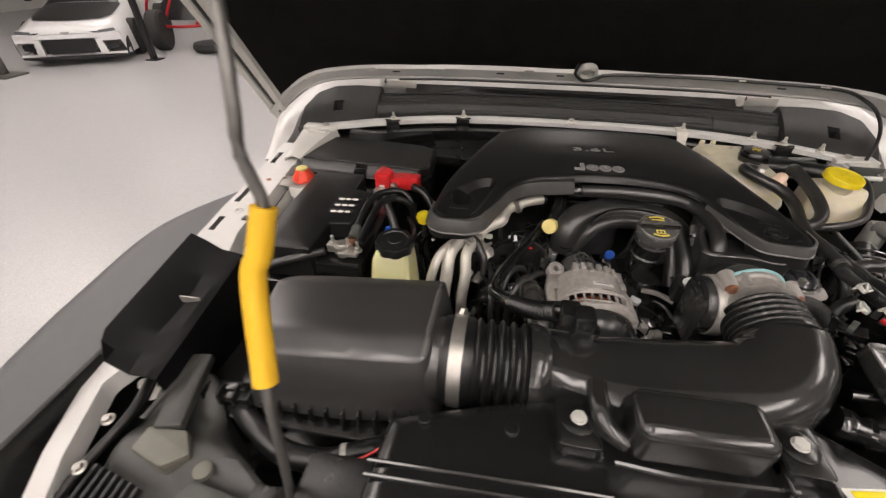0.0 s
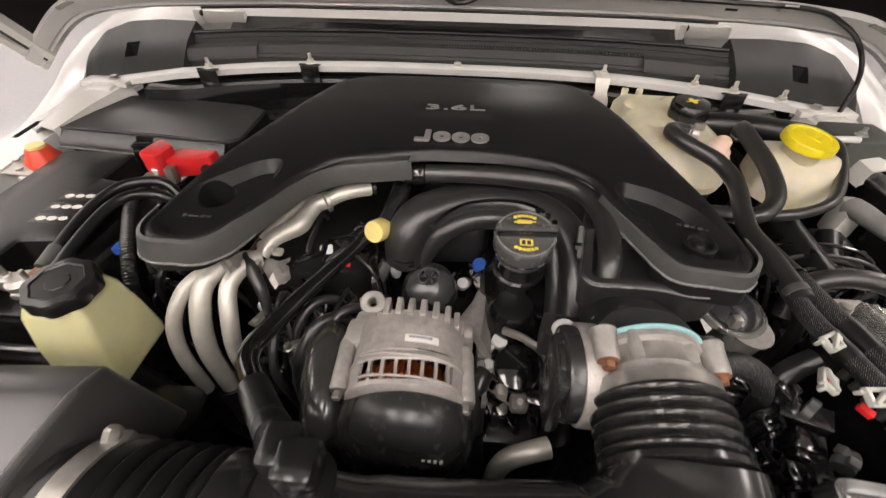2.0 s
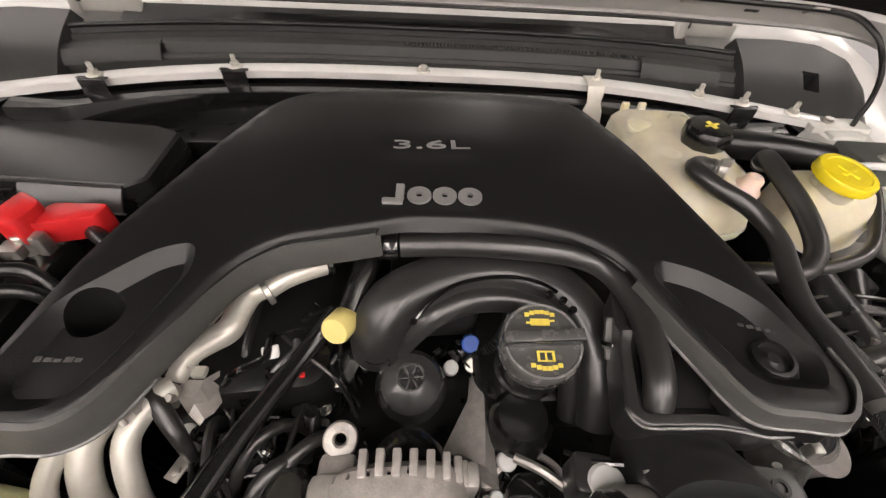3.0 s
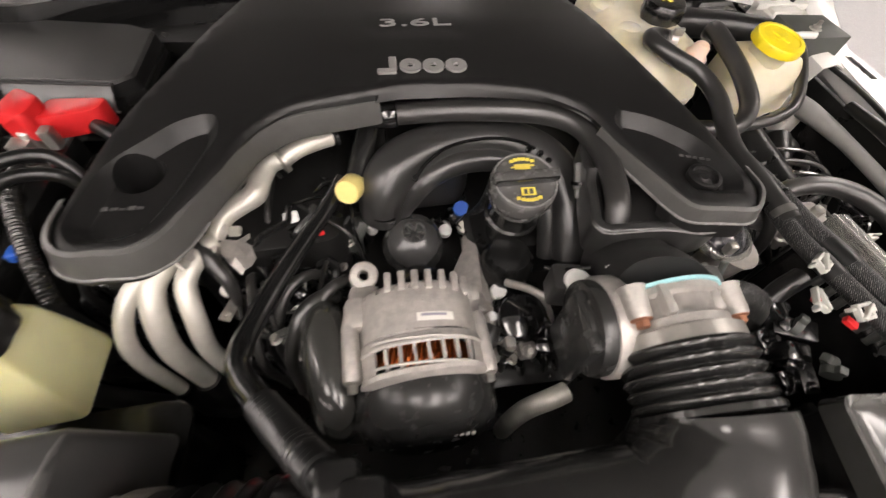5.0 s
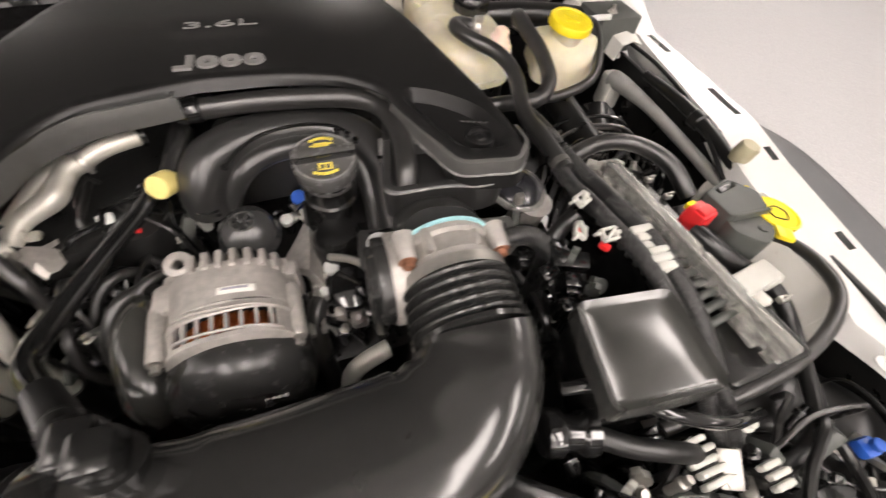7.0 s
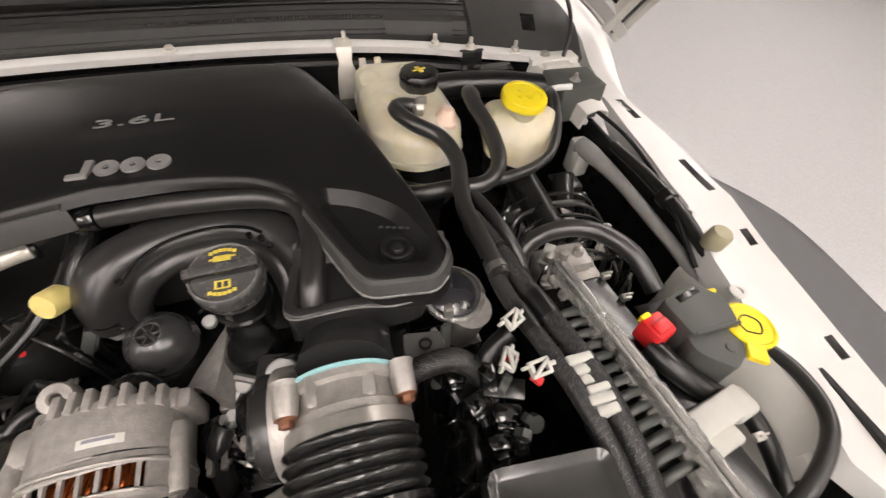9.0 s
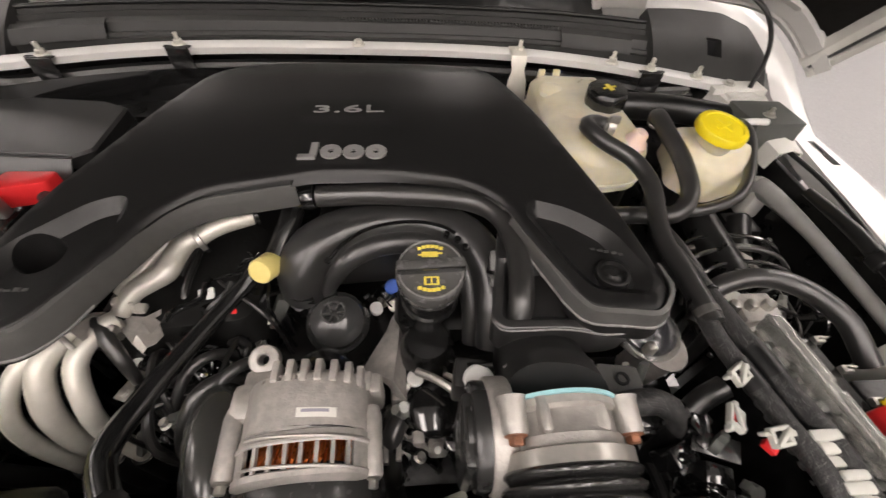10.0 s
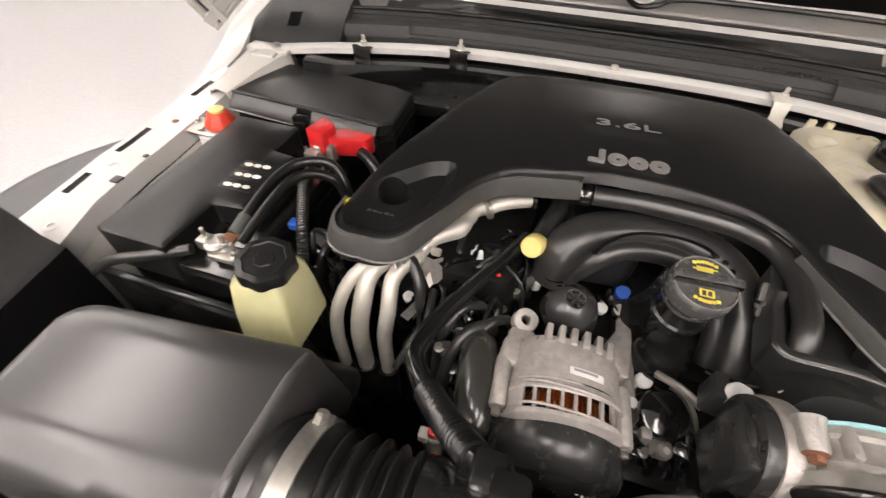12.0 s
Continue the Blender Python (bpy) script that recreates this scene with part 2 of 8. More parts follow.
def single(name, bm, mat, label, category, group="", kind="", sharp=40):
    """A thing that is one mesh, its origin at its base."""
    me = mesh_of(name, bm, mat, sharp)
    co = np.empty(len(me.vertices) * 3)
    me.vertices.foreach_get("co", co)
    co = co.reshape(-1, 3)
    lo, hi = co.min(0), co.max(0)
    base = Vector(((lo[0] + hi[0]) / 2, (lo[1] + hi[1]) / 2, lo[2]))
    me.transform(Matrix.Translation(-base))
    ob = new(name, me)
    ob.location = base
    return tagged(ob, label, category, group, kind)


def moved(bm, m):
    bm.transform(m)
    return bm


def join(*bms):
    """Several pieces of one part in one bmesh."""
    out = bmesh.new()
    for b in bms:
        me = bpy.data.meshes.new("join")
        b.to_mesh(me)
        b.free()
        out.from_mesh(me)
        bpy.data.meshes.remove(me)
    return out


def box(x0, x1, y0, y1, z0, z1, bevel=0.0, seg=2, taper=0.0):
    """A box with rounded edges; taper draws its top in."""
    bm = bmesh.new()
    bmesh.ops.create_cube(bm, size=1)
    for v in bm.verts:
        k = 1 - taper if v.co.z > 0 else 1
        v.co = Vector(((x0 + x1) / 2 + v.co.x * (x1 - x0) * k, (y0 + y1) / 2 + v.co.y * (y1 - y0) * k, (z0 + z1) / 2 + v.co.z * (z1 - z0)))
    if bevel:
        bmesh.ops.bevel(bm, geom=bm.edges[:], offset=bevel, segments=seg, profile=0.5, affect="EDGES", clamp_overlap=True)
    return bm


def frame_to(axis):
    return Vector(axis).normalized().to_track_quat("Z", "Y").to_matrix().to_4x4()


def lathe(origin, axis, profile, seg=32, lobes=0, lobe_depth=0.0, ring=False):
    """A turned form: profile of (radius, height) along the axis; lobes make a grip round it; ring: a hole through it."""
    bm = bmesh.new()
    rings = []
    for r, h in profile:
        around = []
        for i in range(seg):
            a = 2 * math.pi * i / seg
            k = 1 + (lobe_depth * math.cos(lobes * a) if lobes else 0)
            around.append(bm.verts.new((r * k * math.cos(a), r * k * math.sin(a), h)))
        rings.append(around)
    for p, q in zip(rings, rings[1:] + (rings[:1] if ring else [])):
        for i in range(seg):
            bm.faces.new((p[i], p[(i + 1) % seg], q[(i + 1) % seg], q[i]))
    for end, flip in ((rings[0], True), (rings[-1], False)):
        if profile[0 if flip else -1][0] > 1e-6 and not ring:
            bm.faces.new(end[::-1] if flip else end)
    bmesh.ops.remove_doubles(bm, verts=bm.verts, dist=1e-6)
    return moved(bm, Matrix.Translation(origin) @ frame_to(axis))


def disc(origin, axis, r, h, seg=24, bevel=0.15):
    b = min(r, h) * bevel
    return lathe(origin, axis, [(r - b, 0), (r, b), (r, h - b), (r - b, h)], seg)


def smooth_path(points, step=0.008):
    """A smooth line through the points (Catmull-Rom), with the place along it as a fraction of the points."""
    p = [Vector(q) for q in points]
    p = [p[0] * 2 - p[1]] + p + [p[-1] * 2 - p[-2]]
    out, where = [], []
    for i in range(1, len(p) - 2):
        n = max(2, int((p[i + 1] - p[i]).length / step))
        for k in range(n):
            t = k / n
            out.append(0.5 * (2 * p[i] + (p[i + 1] - p[i - 1]) * t + (2 * p[i - 1] - 5 * p[i] + 4 * p[i + 1] - p[i + 2]) * t * t
                              + (3 * p[i] - p[i - 1] - 3 * p[i + 1] + p[i + 2]) * t ** 3))
            where.append(i - 1 + t)
    out.append(p[-2])
    where.append(len(points) - 1)
    return out, where


def tube(points, radius, seg=14, step=0.008, ribs=0.0, pitch=0.01, squash=1.0, square=2.0):
    """A round hose or pipe along the points. radius: one, or one a point. ribs: the depth of its corrugation. squash: height to width. square: 2 is round, more is boxy."""
    path, where = smooth_path(points, step)
    bm = bmesh.new()
    radii = radius if isinstance(radius, (list, tuple)) else [radius] * len(points)
    up = Vector((0, 0, 1))
    rings, along, s = [], [], 0.0
    for i, c in enumerate(path):
        d = (path[min(i + 1, len(path) - 1)] - path[max(i - 1, 0)]).normalized()
        side = d.cross(up)
        if side.length < 0.05:
            side = d.cross(Vector((0, 1, 0)))
        side.normalize()
        if i and side.dot(last) < 0:
            side = -side
        last = side
        over = side.cross(d).normalized()
        if i:
            s += (c - path[i - 1]).length
        along.append(s)
        k = min(int(where[i]), len(radii) - 2)
        r = radii[k] + (radii[k + 1] - radii[k]) * (where[i] - k)
        if ribs:
            r += ribs * math.cos(2 * math.pi * s / pitch)
        ring = []
        for j in range(seg):
            u, v = math.cos(2 * math.pi * j / seg), math.sin(2 * math.pi * j / seg)
            k = (abs(u) ** square + abs(v) ** square) ** (-1 / square)
            ring.append(bm.verts.new(c + side * r * k * u + over * r * squash * k * v))
        rings.append(ring)
    uv = bm.loops.layers.uv.new("UVMap")
    mean = sum(radii) / len(radii)
    for i, (p, q) in enumerate(zip(rings, rings[1:])):
        for j in range(seg):
            f = bm.faces.new((p[j], p[(j + 1) % seg], q[(j + 1) % seg], q[j]))
            for lp, (u, v) in zip(f.loops, ((j, 0), (j + 1, 0), (j + 1, 1), (j, 1))):
                lp[uv].uv = (u / seg * 2 * math.pi * mean, along[i + v])
    bm.faces.new(rings[0][::-1])
    bm.faces.new(rings[-1])
    return bm


def rounded(points, radius, seg=5):
    """A closed outline with its corners rounded."""
    out, n = [], len(points)
    for i in range(n):
        a, b, c = (Vector(points[(i + k) % n]).to_2d() for k in (-1, 0, 1))
        r = radius[i] if isinstance(radius, (list, tuple)) else radius
        u, v = (a - b), (c - b)
        d = min(r, u.length * 0.45, v.length * 0.45)
        p, q = b + u.normalized() * d, b + v.normalized() * d
        for k in range(seg + 1):
            t = k / seg
            out.append((p * (1 - t) ** 2 + b * 2 * t * (1 - t) + q * t * t))
    return out


def resampled(outline, step):
    out = []
    n = len(outline)
    for i in range(n):
        a, b = Vector(outline[i]).to_2d(), Vector(outline[(i + 1) % n]).to_2d()
        k = max(1, int((b - a).length / step))
        out += [a.lerp(b, j / k) for j in range(k)]
    return out


def away(outline, xy):
    """Distances of points to an outline: plus inside, minus outside."""
    o = np.array([tuple(p) for p in outline])
    q = np.roll(o, -1, 0)
    p = np.asarray(xy)[:, None, :]
    e = q - o
    t = np.clip(((p - o) * e).sum(2) / np.maximum((e * e).sum(1), 1e-12), 0, 1)
    d = np.sqrt((((p - o) - t[..., None] * e) ** 2).sum(2)).min(1)
    inside = ((o[:, 1] > p[..., 1]) != (q[:, 1] > p[..., 1])) & (
        p[..., 0] < (q[:, 0] - o[:, 0]) * (p[..., 1] - o[:, 1]) / np.where(np.abs(q[:, 1] - o[:, 1]) < 1e-12, 1e-12, q[:, 1] - o[:, 1]) + o[:, 0])
    return np.where(inside.sum(1) % 2 == 1, d, -d)


def offset(outline, d):
    """The outline drawn in by d."""
    n = len(outline)
    area = sum(outline[i][0] * outline[(i + 1) % n][1] - outline[(i + 1) % n][0] * outline[i][1] for i in range(n))
    sign = 1 if area > 0 else -1
    out = []
    for i in range(n):
        t = Vector(outline[(i + 1) % n]) - Vector(outline[i - 1])
        if t.length < 1e-9:
            t = Vector((1, 0))
        t.normalize()
        out.append(Vector(outline[i]) + Vector((-t.y, t.x)) * d * sign)
    return out


def plate(outline, height, rings=(0.0, 0.003, 0.007), lines=(), grid=0.014, skirt=0.03, flare=0.0, step=0.008):
    """A moulded lid: its top follows height(xy, inset) over the outline, with extra lines as creases, and a skirt round it."""
    from mathutils.geometry import delaunay_2d_cdt
    o = resampled(outline, step)
    pts, edges = [], []
    for inset in rings:
        ring = offset(o, inset) if inset else o
        if inset:
            keep = away(o, [tuple(p) for p in ring])
            ring = [p for p, k in zip(ring, keep) if k > inset * 0.8]
        k = len(pts)
        pts += ring
        edges += [(k + i, k + (i + 1) % len(ring)) for i in range(len(ring))]
    for line in lines:
        k, ring = len(pts), resampled(line, step)
        pts += ring
        edges += [(k + i, k + (i + 1) % len(ring)) for i in range(len(ring))]
    a = np.array([tuple(p) for p in o])
    lo, hi = a.min(0), a.max(0)
    gx, gy = np.meshgrid(np.arange(lo[0], hi[0], grid), np.arange(lo[1], hi[1], grid))
    cand = np.stack([gx.ravel(), gy.ravel()], 1)
    cand = cand[away(o, cand) > max(rings) + grid * 0.4]
    pts += [Vector(c) for c in cand.tolist()]
    verts, _, faces, _, _, _ = delaunay_2d_cdt([Vector(p) for p in pts], edges, [], 0, 1e-5)
    xy = np.array([tuple(v) for v in verts])
    z = height(xy, away(o, xy))
    bm = bmesh.new()
    vs = [bm.verts.new((float(x), float(y), float(h))) for (x, y), h in zip(xy, z)]
    cen = np.array([xy[list(f)].mean(0) for f in faces])
    ins = away(o, cen)
    for f, d in zip(faces, ins):
        if d > 0:
            try:
                bm.faces.new([vs[i] for i in f])
            except ValueError:
                pass
    bmesh.ops.delete(bm, geom=[v for v in bm.verts if not v.link_faces], context="VERTS")
    if skirt:
        rim = [e for e in bm.edges if len(e.link_faces) == 1]
        ext = bmesh.ops.extrude_edge_only(bm, edges=rim)
        c = a.mean(0)
        for v in (g for g in ext["geom"] if isinstance(g, bmesh.types.BMVert)):
            v.co.z -= skirt
            if flare:
                u = Vector((v.co.x - c[0], v.co.y - c[1])).normalized()
                v.co.x += u.x * flare
                v.co.y += u.y * flare
    return bm


def dome(z, edge=0.006, crown=0.0, radius=0.02):
    """A height for plate(): level z, its rim rounded down by edge."""
    def height(xy, inset):
        k = np.clip(1 - inset / radius, 0, 1)
        return z - edge * k ** 2 + crown * (1 - np.exp(-np.maximum(inset, 0) / 0.08))
    return height


def prism(outline, z0, z1, bevel=0.004, seg=2):
    """An upright block over an outline, with rounded edges above and below."""
    bm = bmesh.new()
    base = [bm.verts.new((p[0], p[1], z0)) for p in outline]
    f = bm.faces.new(base)
    ext = bmesh.ops.extrude_face_region(bm, geom=[f])
    top = [g for g in ext["geom"] if isinstance(g, bmesh.types.BMVert)]
    for v in top:
        v.co.z = z1
    if bevel:
        tops = set(top)
        es = [e for e in bm.edges if (e.verts[0] in tops) == (e.verts[1] in tops)]
        bmesh.ops.bevel(bm, geom=es, offset=bevel, segments=seg, profile=0.5, affect="EDGES", clamp_overlap=True)
    return bm


def sheet(rows):
    """A smooth sheet through rows of points, all of one length."""
    bm = bmesh.new()
    g = [[bm.verts.new(p) for p in r] for r in rows]
    for a, b in zip(g, g[1:]):
        for i in range(len(a) - 1):
            bm.faces.new((a[i], a[i + 1], b[i + 1], b[i]))
    return bm


def thick(bm, t):
    """Gives a sheet thickness."""
    bmesh.ops.recalc_face_normals(bm, faces=bm.faces)
    bmesh.ops.solidify(bm, geom=bm.faces[:], thickness=t)
    return bm


def lettering(text, size, depth=0.0006):
    """Raised letters in the built-in font, lying in the plane z = 0, centred."""
    cu = bpy.data.curves.new("lettering", "FONT")
    cu.body, cu.size, cu.extrude, cu.resolution_u = text, size, depth, 3
    cu.align_x, cu.align_y = "CENTER", "CENTER"
    ob = bpy.data.objects.new("lettering", cu)
    me = bpy.data.meshes.new_from_object(ob)
    bm = bmesh.new()
    bm.from_mesh(me)
    bpy.data.objects.remove(ob)
    bpy.data.curves.remove(cu)
    bpy.data.meshes.remove(me)
    return bm


def bolt(origin, axis, r, h, mat, parent, name="bolt", label="", stud=0.0):
    """A flanged hexagon bolt, as a part; stud: a threaded end above it."""
    m = Matrix.Translation(origin) @ frame_to(axis)
    pieces = [lathe((0, 0, 0), (0, 0, 1), [(r * 1.4, 0), (r * 1.5, h * 0.15), (r * 1.1, h * 0.3)], 18),
              lathe((0, 0, 0), (0, 0, 1), [(r, h * 0.25), (r, h * 0.9), (r * 0.85, h)], 6)]
    if stud:
        pieces.append(lathe((0, 0, 0), (0, 0, 1), [(r * 0.5, h * 0.9), (r * 0.5, h + stud * 0.9), (r * 0.35, h + stud)], 10))
    return part(name, moved(join(*pieces), m), mat, parent, label, sharp=25)


# ---------------------------------------------------------------- the garage
MID = -0.068          # the vehicle's middle line
GROUND, ROOF = -0.12, 3.7
for name, lo, hi, mat, label in (
        ("floor", (-16, -17, GROUND - 0.1), (14, 15, GROUND), M_FLOOR, "light grey flake epoxy garage floor with soft sheen"),
        ("wall_north", (-16, 15, GROUND), (14, 15.2, ROOF), M_WALL, "plain off-white painted garage wall"),
        ("wall_south", (-16, -16.2, GROUND), (14, -16, ROOF), M_WALL, "plain off-white painted garage wall"),
        ("wall_west", (-16.2, -16.2, GROUND), (-16, 15.2, ROOF), M_WALL, "plain off-white painted garage wall"),
        ("wall_east", (14, -16.2, GROUND), (14.2, 15.2, ROOF), M_WALL, "plain off-white painted garage wall"),
        ("ceiling", (-16.2, -16.2, ROOF), (14.2, 15.2, ROOF + 0.1), M_CEIL, "plain white painted garage ceiling")):
    single(name, box(lo[0], hi[0], lo[1], hi[1], lo[2], hi[2]), mat, label, name.split("_")[0], kind="structure")


def ceiling_light(x, y):
    """A long panel light under the ceiling."""
    t = thing("ceiling_light", (x, y, ROOF), "long white panel light with a glowing diffuser under the ceiling", "ceiling light", "ceiling lights")
    part("frame", box(x - 0.28, x + 0.28, y - 1.25, y + 1.25, ROOF - 0.08, ROOF, 0.01), M_FRAME, t)
    part("diffuser", box(x - 0.25, x + 0.25, y - 1.2, y + 1.2, ROOF - 0.12, ROOF - 0.082, 0.012), M_LIGHT, t, "glowing white diffuser")
    return t


first_light = ceiling_light(0.6, -1.5)
for lx, ly in ((-0.9, -1.5), (-2.6, -1.5), (2.2, -1.5), (0.6, -4.6), (-0.9, -4.6), (-2.6, 1.5), (2.9, 1.7), (-4.4, -1.6), (-4.6, 5.0), (-7.0, -3.0), (5.8, -3.0), (-7.0, 4.5), (5.8, 4.5), (-10.0, 1.0), (9.3, 1.0), (-6.2, 9.5), (1.0, 8.5), (5.8, 10.0), (-5.7, 1.6), (-8.8, 4.8), (-9.0, 9.5), (-4.6, 7.5), (4.8, 4.2), (0.6, -7.7), (-0.9, -7.7), (-2.6, -7.7), (2.2, -7.7), (0.6, -10.8), (-0.9, -10.8), (-2.6, -10.8), (2.2, -10.8)):
    copy_thing(first_light, pose(lx, ly, ROOF))


# ---------------------------------------------------------------- the vehicle's body
def cowl_y(x, back=0.0):
    d = abs(x - MID)
    return 1.268 - 0.163 * (min(d, 0.56) / 0.7) ** 3 - 0.06 * max(0.0, d - 0.56) + back


def cowl_z(x):
    """How far the flange sinks towards its ends."""
    return -0.13 * max(0.0, abs(x - MID) - 0.57)


def span(a, b, n):
    return [a + (b - a) * i / (n - 1) for i in range(n)]


body = thing("off_road_vehicle", (MID, 0.6, GROUND), "white off-road vehicle with flat dark plastic fenders and open hood", "vehicle")


def rail_edge(y, side=-1):
    """How far the rail's outer edge lies from the middle line."""
    d = float(np.interp(y, (0.08, 0.20, 0.35, 0.45, 0.80, 1.05, 1.12), (0.69, 0.742, 0.782, 0.80, 0.812, 0.836, 0.842)))
    return d + (float(np.interp(y, (0.1, 0.46, 0.65, 0.75, 0.9, 1.12), (0.02, 0.028, 0.034, 0.046, 0.036, 0.012))) if side > 0 else 0.0)


def rail_z(y):
    return float(np.interp(y, (0.10, 0.45, 0.75, 1.12), (1.095, 1.132, 1.155, 1.158)))


def rail(side):
    """The white sheet along the top of an inner fender, with slots through it, and the wall that hangs from its inner edge."""
    def x(d):
        return MID + side * d
    ys = span(0.10, 1.12, 103)
    outer = lambda y: rail_edge(y, side)
    z = rail_z
    slots = ((0.475, 0.53), (0.655, 0.715), (0.765, 0.85), (0.98, 1.05)) if side < 0 else ((0.485, 0.52), (0.655, 0.69), (0.765, 0.85), (0.98, 1.05))
    bm = bmesh.new()
    xs = [0.0, 0.012, 0.026, 0.042, 0.060, 0.080, 0.100]
    g = {}
    width = lambda y: float(np.interp(y, (0.28, 0.40, 0.58, 0.68, 0.76, 0.95, 1.05), (0.16, 0.95, 0.98, 0.92, 0.80, 0.60, 0.45))) if side > 0 else float(np.interp(y, (0.28, 0.40, 0.58, 0.66), (0.16, 1.0, 1.0, 0.82)))
    for i, y in enumerate(ys):
        for j, d in enumerate(xs):
            g[i, j] = bm.verts.new((x(outer(y) - (d if d < 0.03 else max(0.03, d * width(y)))), y, z(y)))
        g[i, -1] = bm.verts.new((x(outer(y) + 0.006), y, z(y) - 0.006))
        g[i, -2] = bm.verts.new((x(outer(y) + 0.008), y, z(y) - 0.07))
        g[i, 7] = bm.verts.new((x(outer(y) - max(0.032, 0.103 * width(y))), y, z(y) - 0.006))
        g[i, 8] = bm.verts.new((x(outer(y) - max(0.034, 0.106 * width(y))), y, z(y) - 0.018))
        g[i, 9] = bm.verts.new((x(outer(y) - max(0.036, 0.110 * width(y))), y, z(y) - 0.03))
    cols = [-2, -1, 0, 1, 2, 3, 4, 5, 6, 7, 8, 9]
    for i in range(len(ys) - 1):
        ym = (ys[i] + ys[i + 1]) / 2
        for a, b in zip(cols, cols[1:]):
            if a in (1, ) and any(s[0] < ym < s[1] for s in slots):
                continue
            bm.faces.new((g[i, a], g[i, b], g[i + 1, b], g[i + 1, a]))
    return thick(bm, 0.0015)


for side, word in ((-1, "white painted sheet rail with long slots"), (1, "white painted sheet rail with long slots")):
    r = part("fender_rail", rail(side), M_WHITE, body, word)
    for k, (y, d) in enumerate(((0.60, 0.745), (0.735, 0.765), (0.44, 0.735), (0.35, 0.72))):
        x = MID + side * d
        zz = rail_z(y) + 0.0015
        part("dimple", lathe((x, y, zz - 0.004), (0, 0, 1), [(0.011, 0.0), (0.011, 0.003), (0.005, 0.0045), (0.0045, 0.001)], 18), M_WHITE if k % 2 else M_PRIMER, r, "pressed round dimple")


for dx, y, w in ((-0.801, 0.710, 0.008), (-0.803, 0.775, 0.004)):
    part("rail_hole", box(dx - w, dx + w, y - w, y + w, rail_z(y) - 0.001, rail_z(y) + 0.0022, 0.0005), M_CARDARK, body, "small dark hole in the rail")


def flare(side):
    """The flat dark plastic fender outside the rail."""
    rows = []
    for y in span(-0.32, 1.0, 40):
        k = max(0.0, (y - 0.62) / 0.38)
        reach = 0.30 - 0.235 * k ** 2.2 if k > 0 else 0.30
        f = max(0.0, (0.2 - y) / 0.55)
        inner = rail_edge(max(y, 0.08), side) + 0.006 - 0.14 * max(0.0, (0.08 - y) / 0.4)
        row = []
        for j in range(13):
            u = j / 12
            drop = 0.055 + 0.02 * u + 0.16 * max(0, u - 0.72) ** 1.6 * 6 + 0.10 * f ** 2
            row.append((MID + side * (inner + (reach + 0.80 - inner) * u), y, rail_z(y) - 0.005 - drop))
        row.append((row[-1][0] + side * 0.004, y, row[-1][2] - 0.05))
        rows.append(row)
    return sheet(rows)


for side in (-1, 1):
    part("fender_flare", thick(flare(side), 0.004), M_FLARE, body, "dark grey textured plastic fender", sharp=60)
    part("inner_fender", thick(sheet([[(MID + side * (rail_edge(y, side) - 0.095 + 0.02 * max(0, y - 0.75)), y, rail_z(y) - 0.03), (MID + side * (rail_edge(y, side) - 0.108), y, 1.09 + 0.006 * math.sin(y * 23)),
                                      (MID + side * (rail_edge(y, side) - 0.112 - 0.006 * math.sin(y * 17)), y, 1.02), (MID + side * 0.705, y, 0.90), (MID + side * 0.70, y, 0.62)] for y in (span(0.30, 1.26, 30) if side < 0 else span(0.40, 0.68, 12))]), 0.002), M_PRIMER, body, "dusty white inner fender wall")
    part("bay_side", box(*sorted((MID + side * 0.765, MID + side * 0.775)), 0.06, 1.33, 0.60, 1.135, 0.002), M_DARK, body, "black side of the engine bay")
    tyre = part("wheel", lathe((MID + side * 0.90, 0.45, 0.33), (side, 0, 0), [(0.2, -0.14), (0.41, -0.14), (0.45, -0.11), (0.45, 0.11), (0.41, 0.14), (0.2, 0.14)], 40), M_TYRE, body, "black front tyre")
    part("rim", lathe((MID + side * 0.90, 0.45, 0.33), (side, 0, 0), [(0.05, 0.09), (0.19, 0.11), (0.215, 0.131), (0.215, 0.10)], 32), M_ALU, tyre, "grey alloy rim")

# firewall, bay floor and front support
part("firewall", box(MID - 0.764, MID + 0.764, 1.285, 1.30, 0.6, 1.20, 0.003), M_DARK, body, "black firewall")
part("bay_floor", box(MID - 0.74, MID + 0.74, 0.10, 1.30, 0.58, 0.60, 0.003), M_DARK, body, "dark underside of the engine bay")
part("radiator_support", box(MID - 0.55, MID + 0.55, 0.10, 0.17, 0.6, 1.12, 0.01), M_DARK, body, "black radiator support")
part("bumper", box(MID - 0.75, MID + 0.75, -0.35, -0.18, 0.55, 0.72, 0.03), M_FLARE, body, "dark plastic front bumper")
part("cabin", box(MID - 0.86, MID + 0.86, 1.42, 3.6, 0.5, 1.16, 0.06), M_WHITE, body, "white body sides behind the hood")


def grille():
    """The white front panel with seven upright slots."""
    pieces = [box(MID - 0.62, MID + 0.62, 0.0, 0.04, 1.04, 1.10, 0.012), box(MID - 0.62, MID + 0.62, 0.0, 0.04, 0.68, 0.76, 0.012)]
    for k in range(8):
        x = MID - 0.322 + 0.092 * k
        pieces.append(box(x - 0.016, x + 0.016, 0.002, 0.038, 0.74, 1.06, 0.008))
    for s in (-1, 1):
        pieces.append(box(MID + s * 0.60 - 0.03, MID + s * 0.60 + 0.03, 0.002, 0.038, 0.72, 1.07, 0.01))
    return join(*pieces)


part("grille", grille(), M_WHITE, body, "white front grille with upright slots")


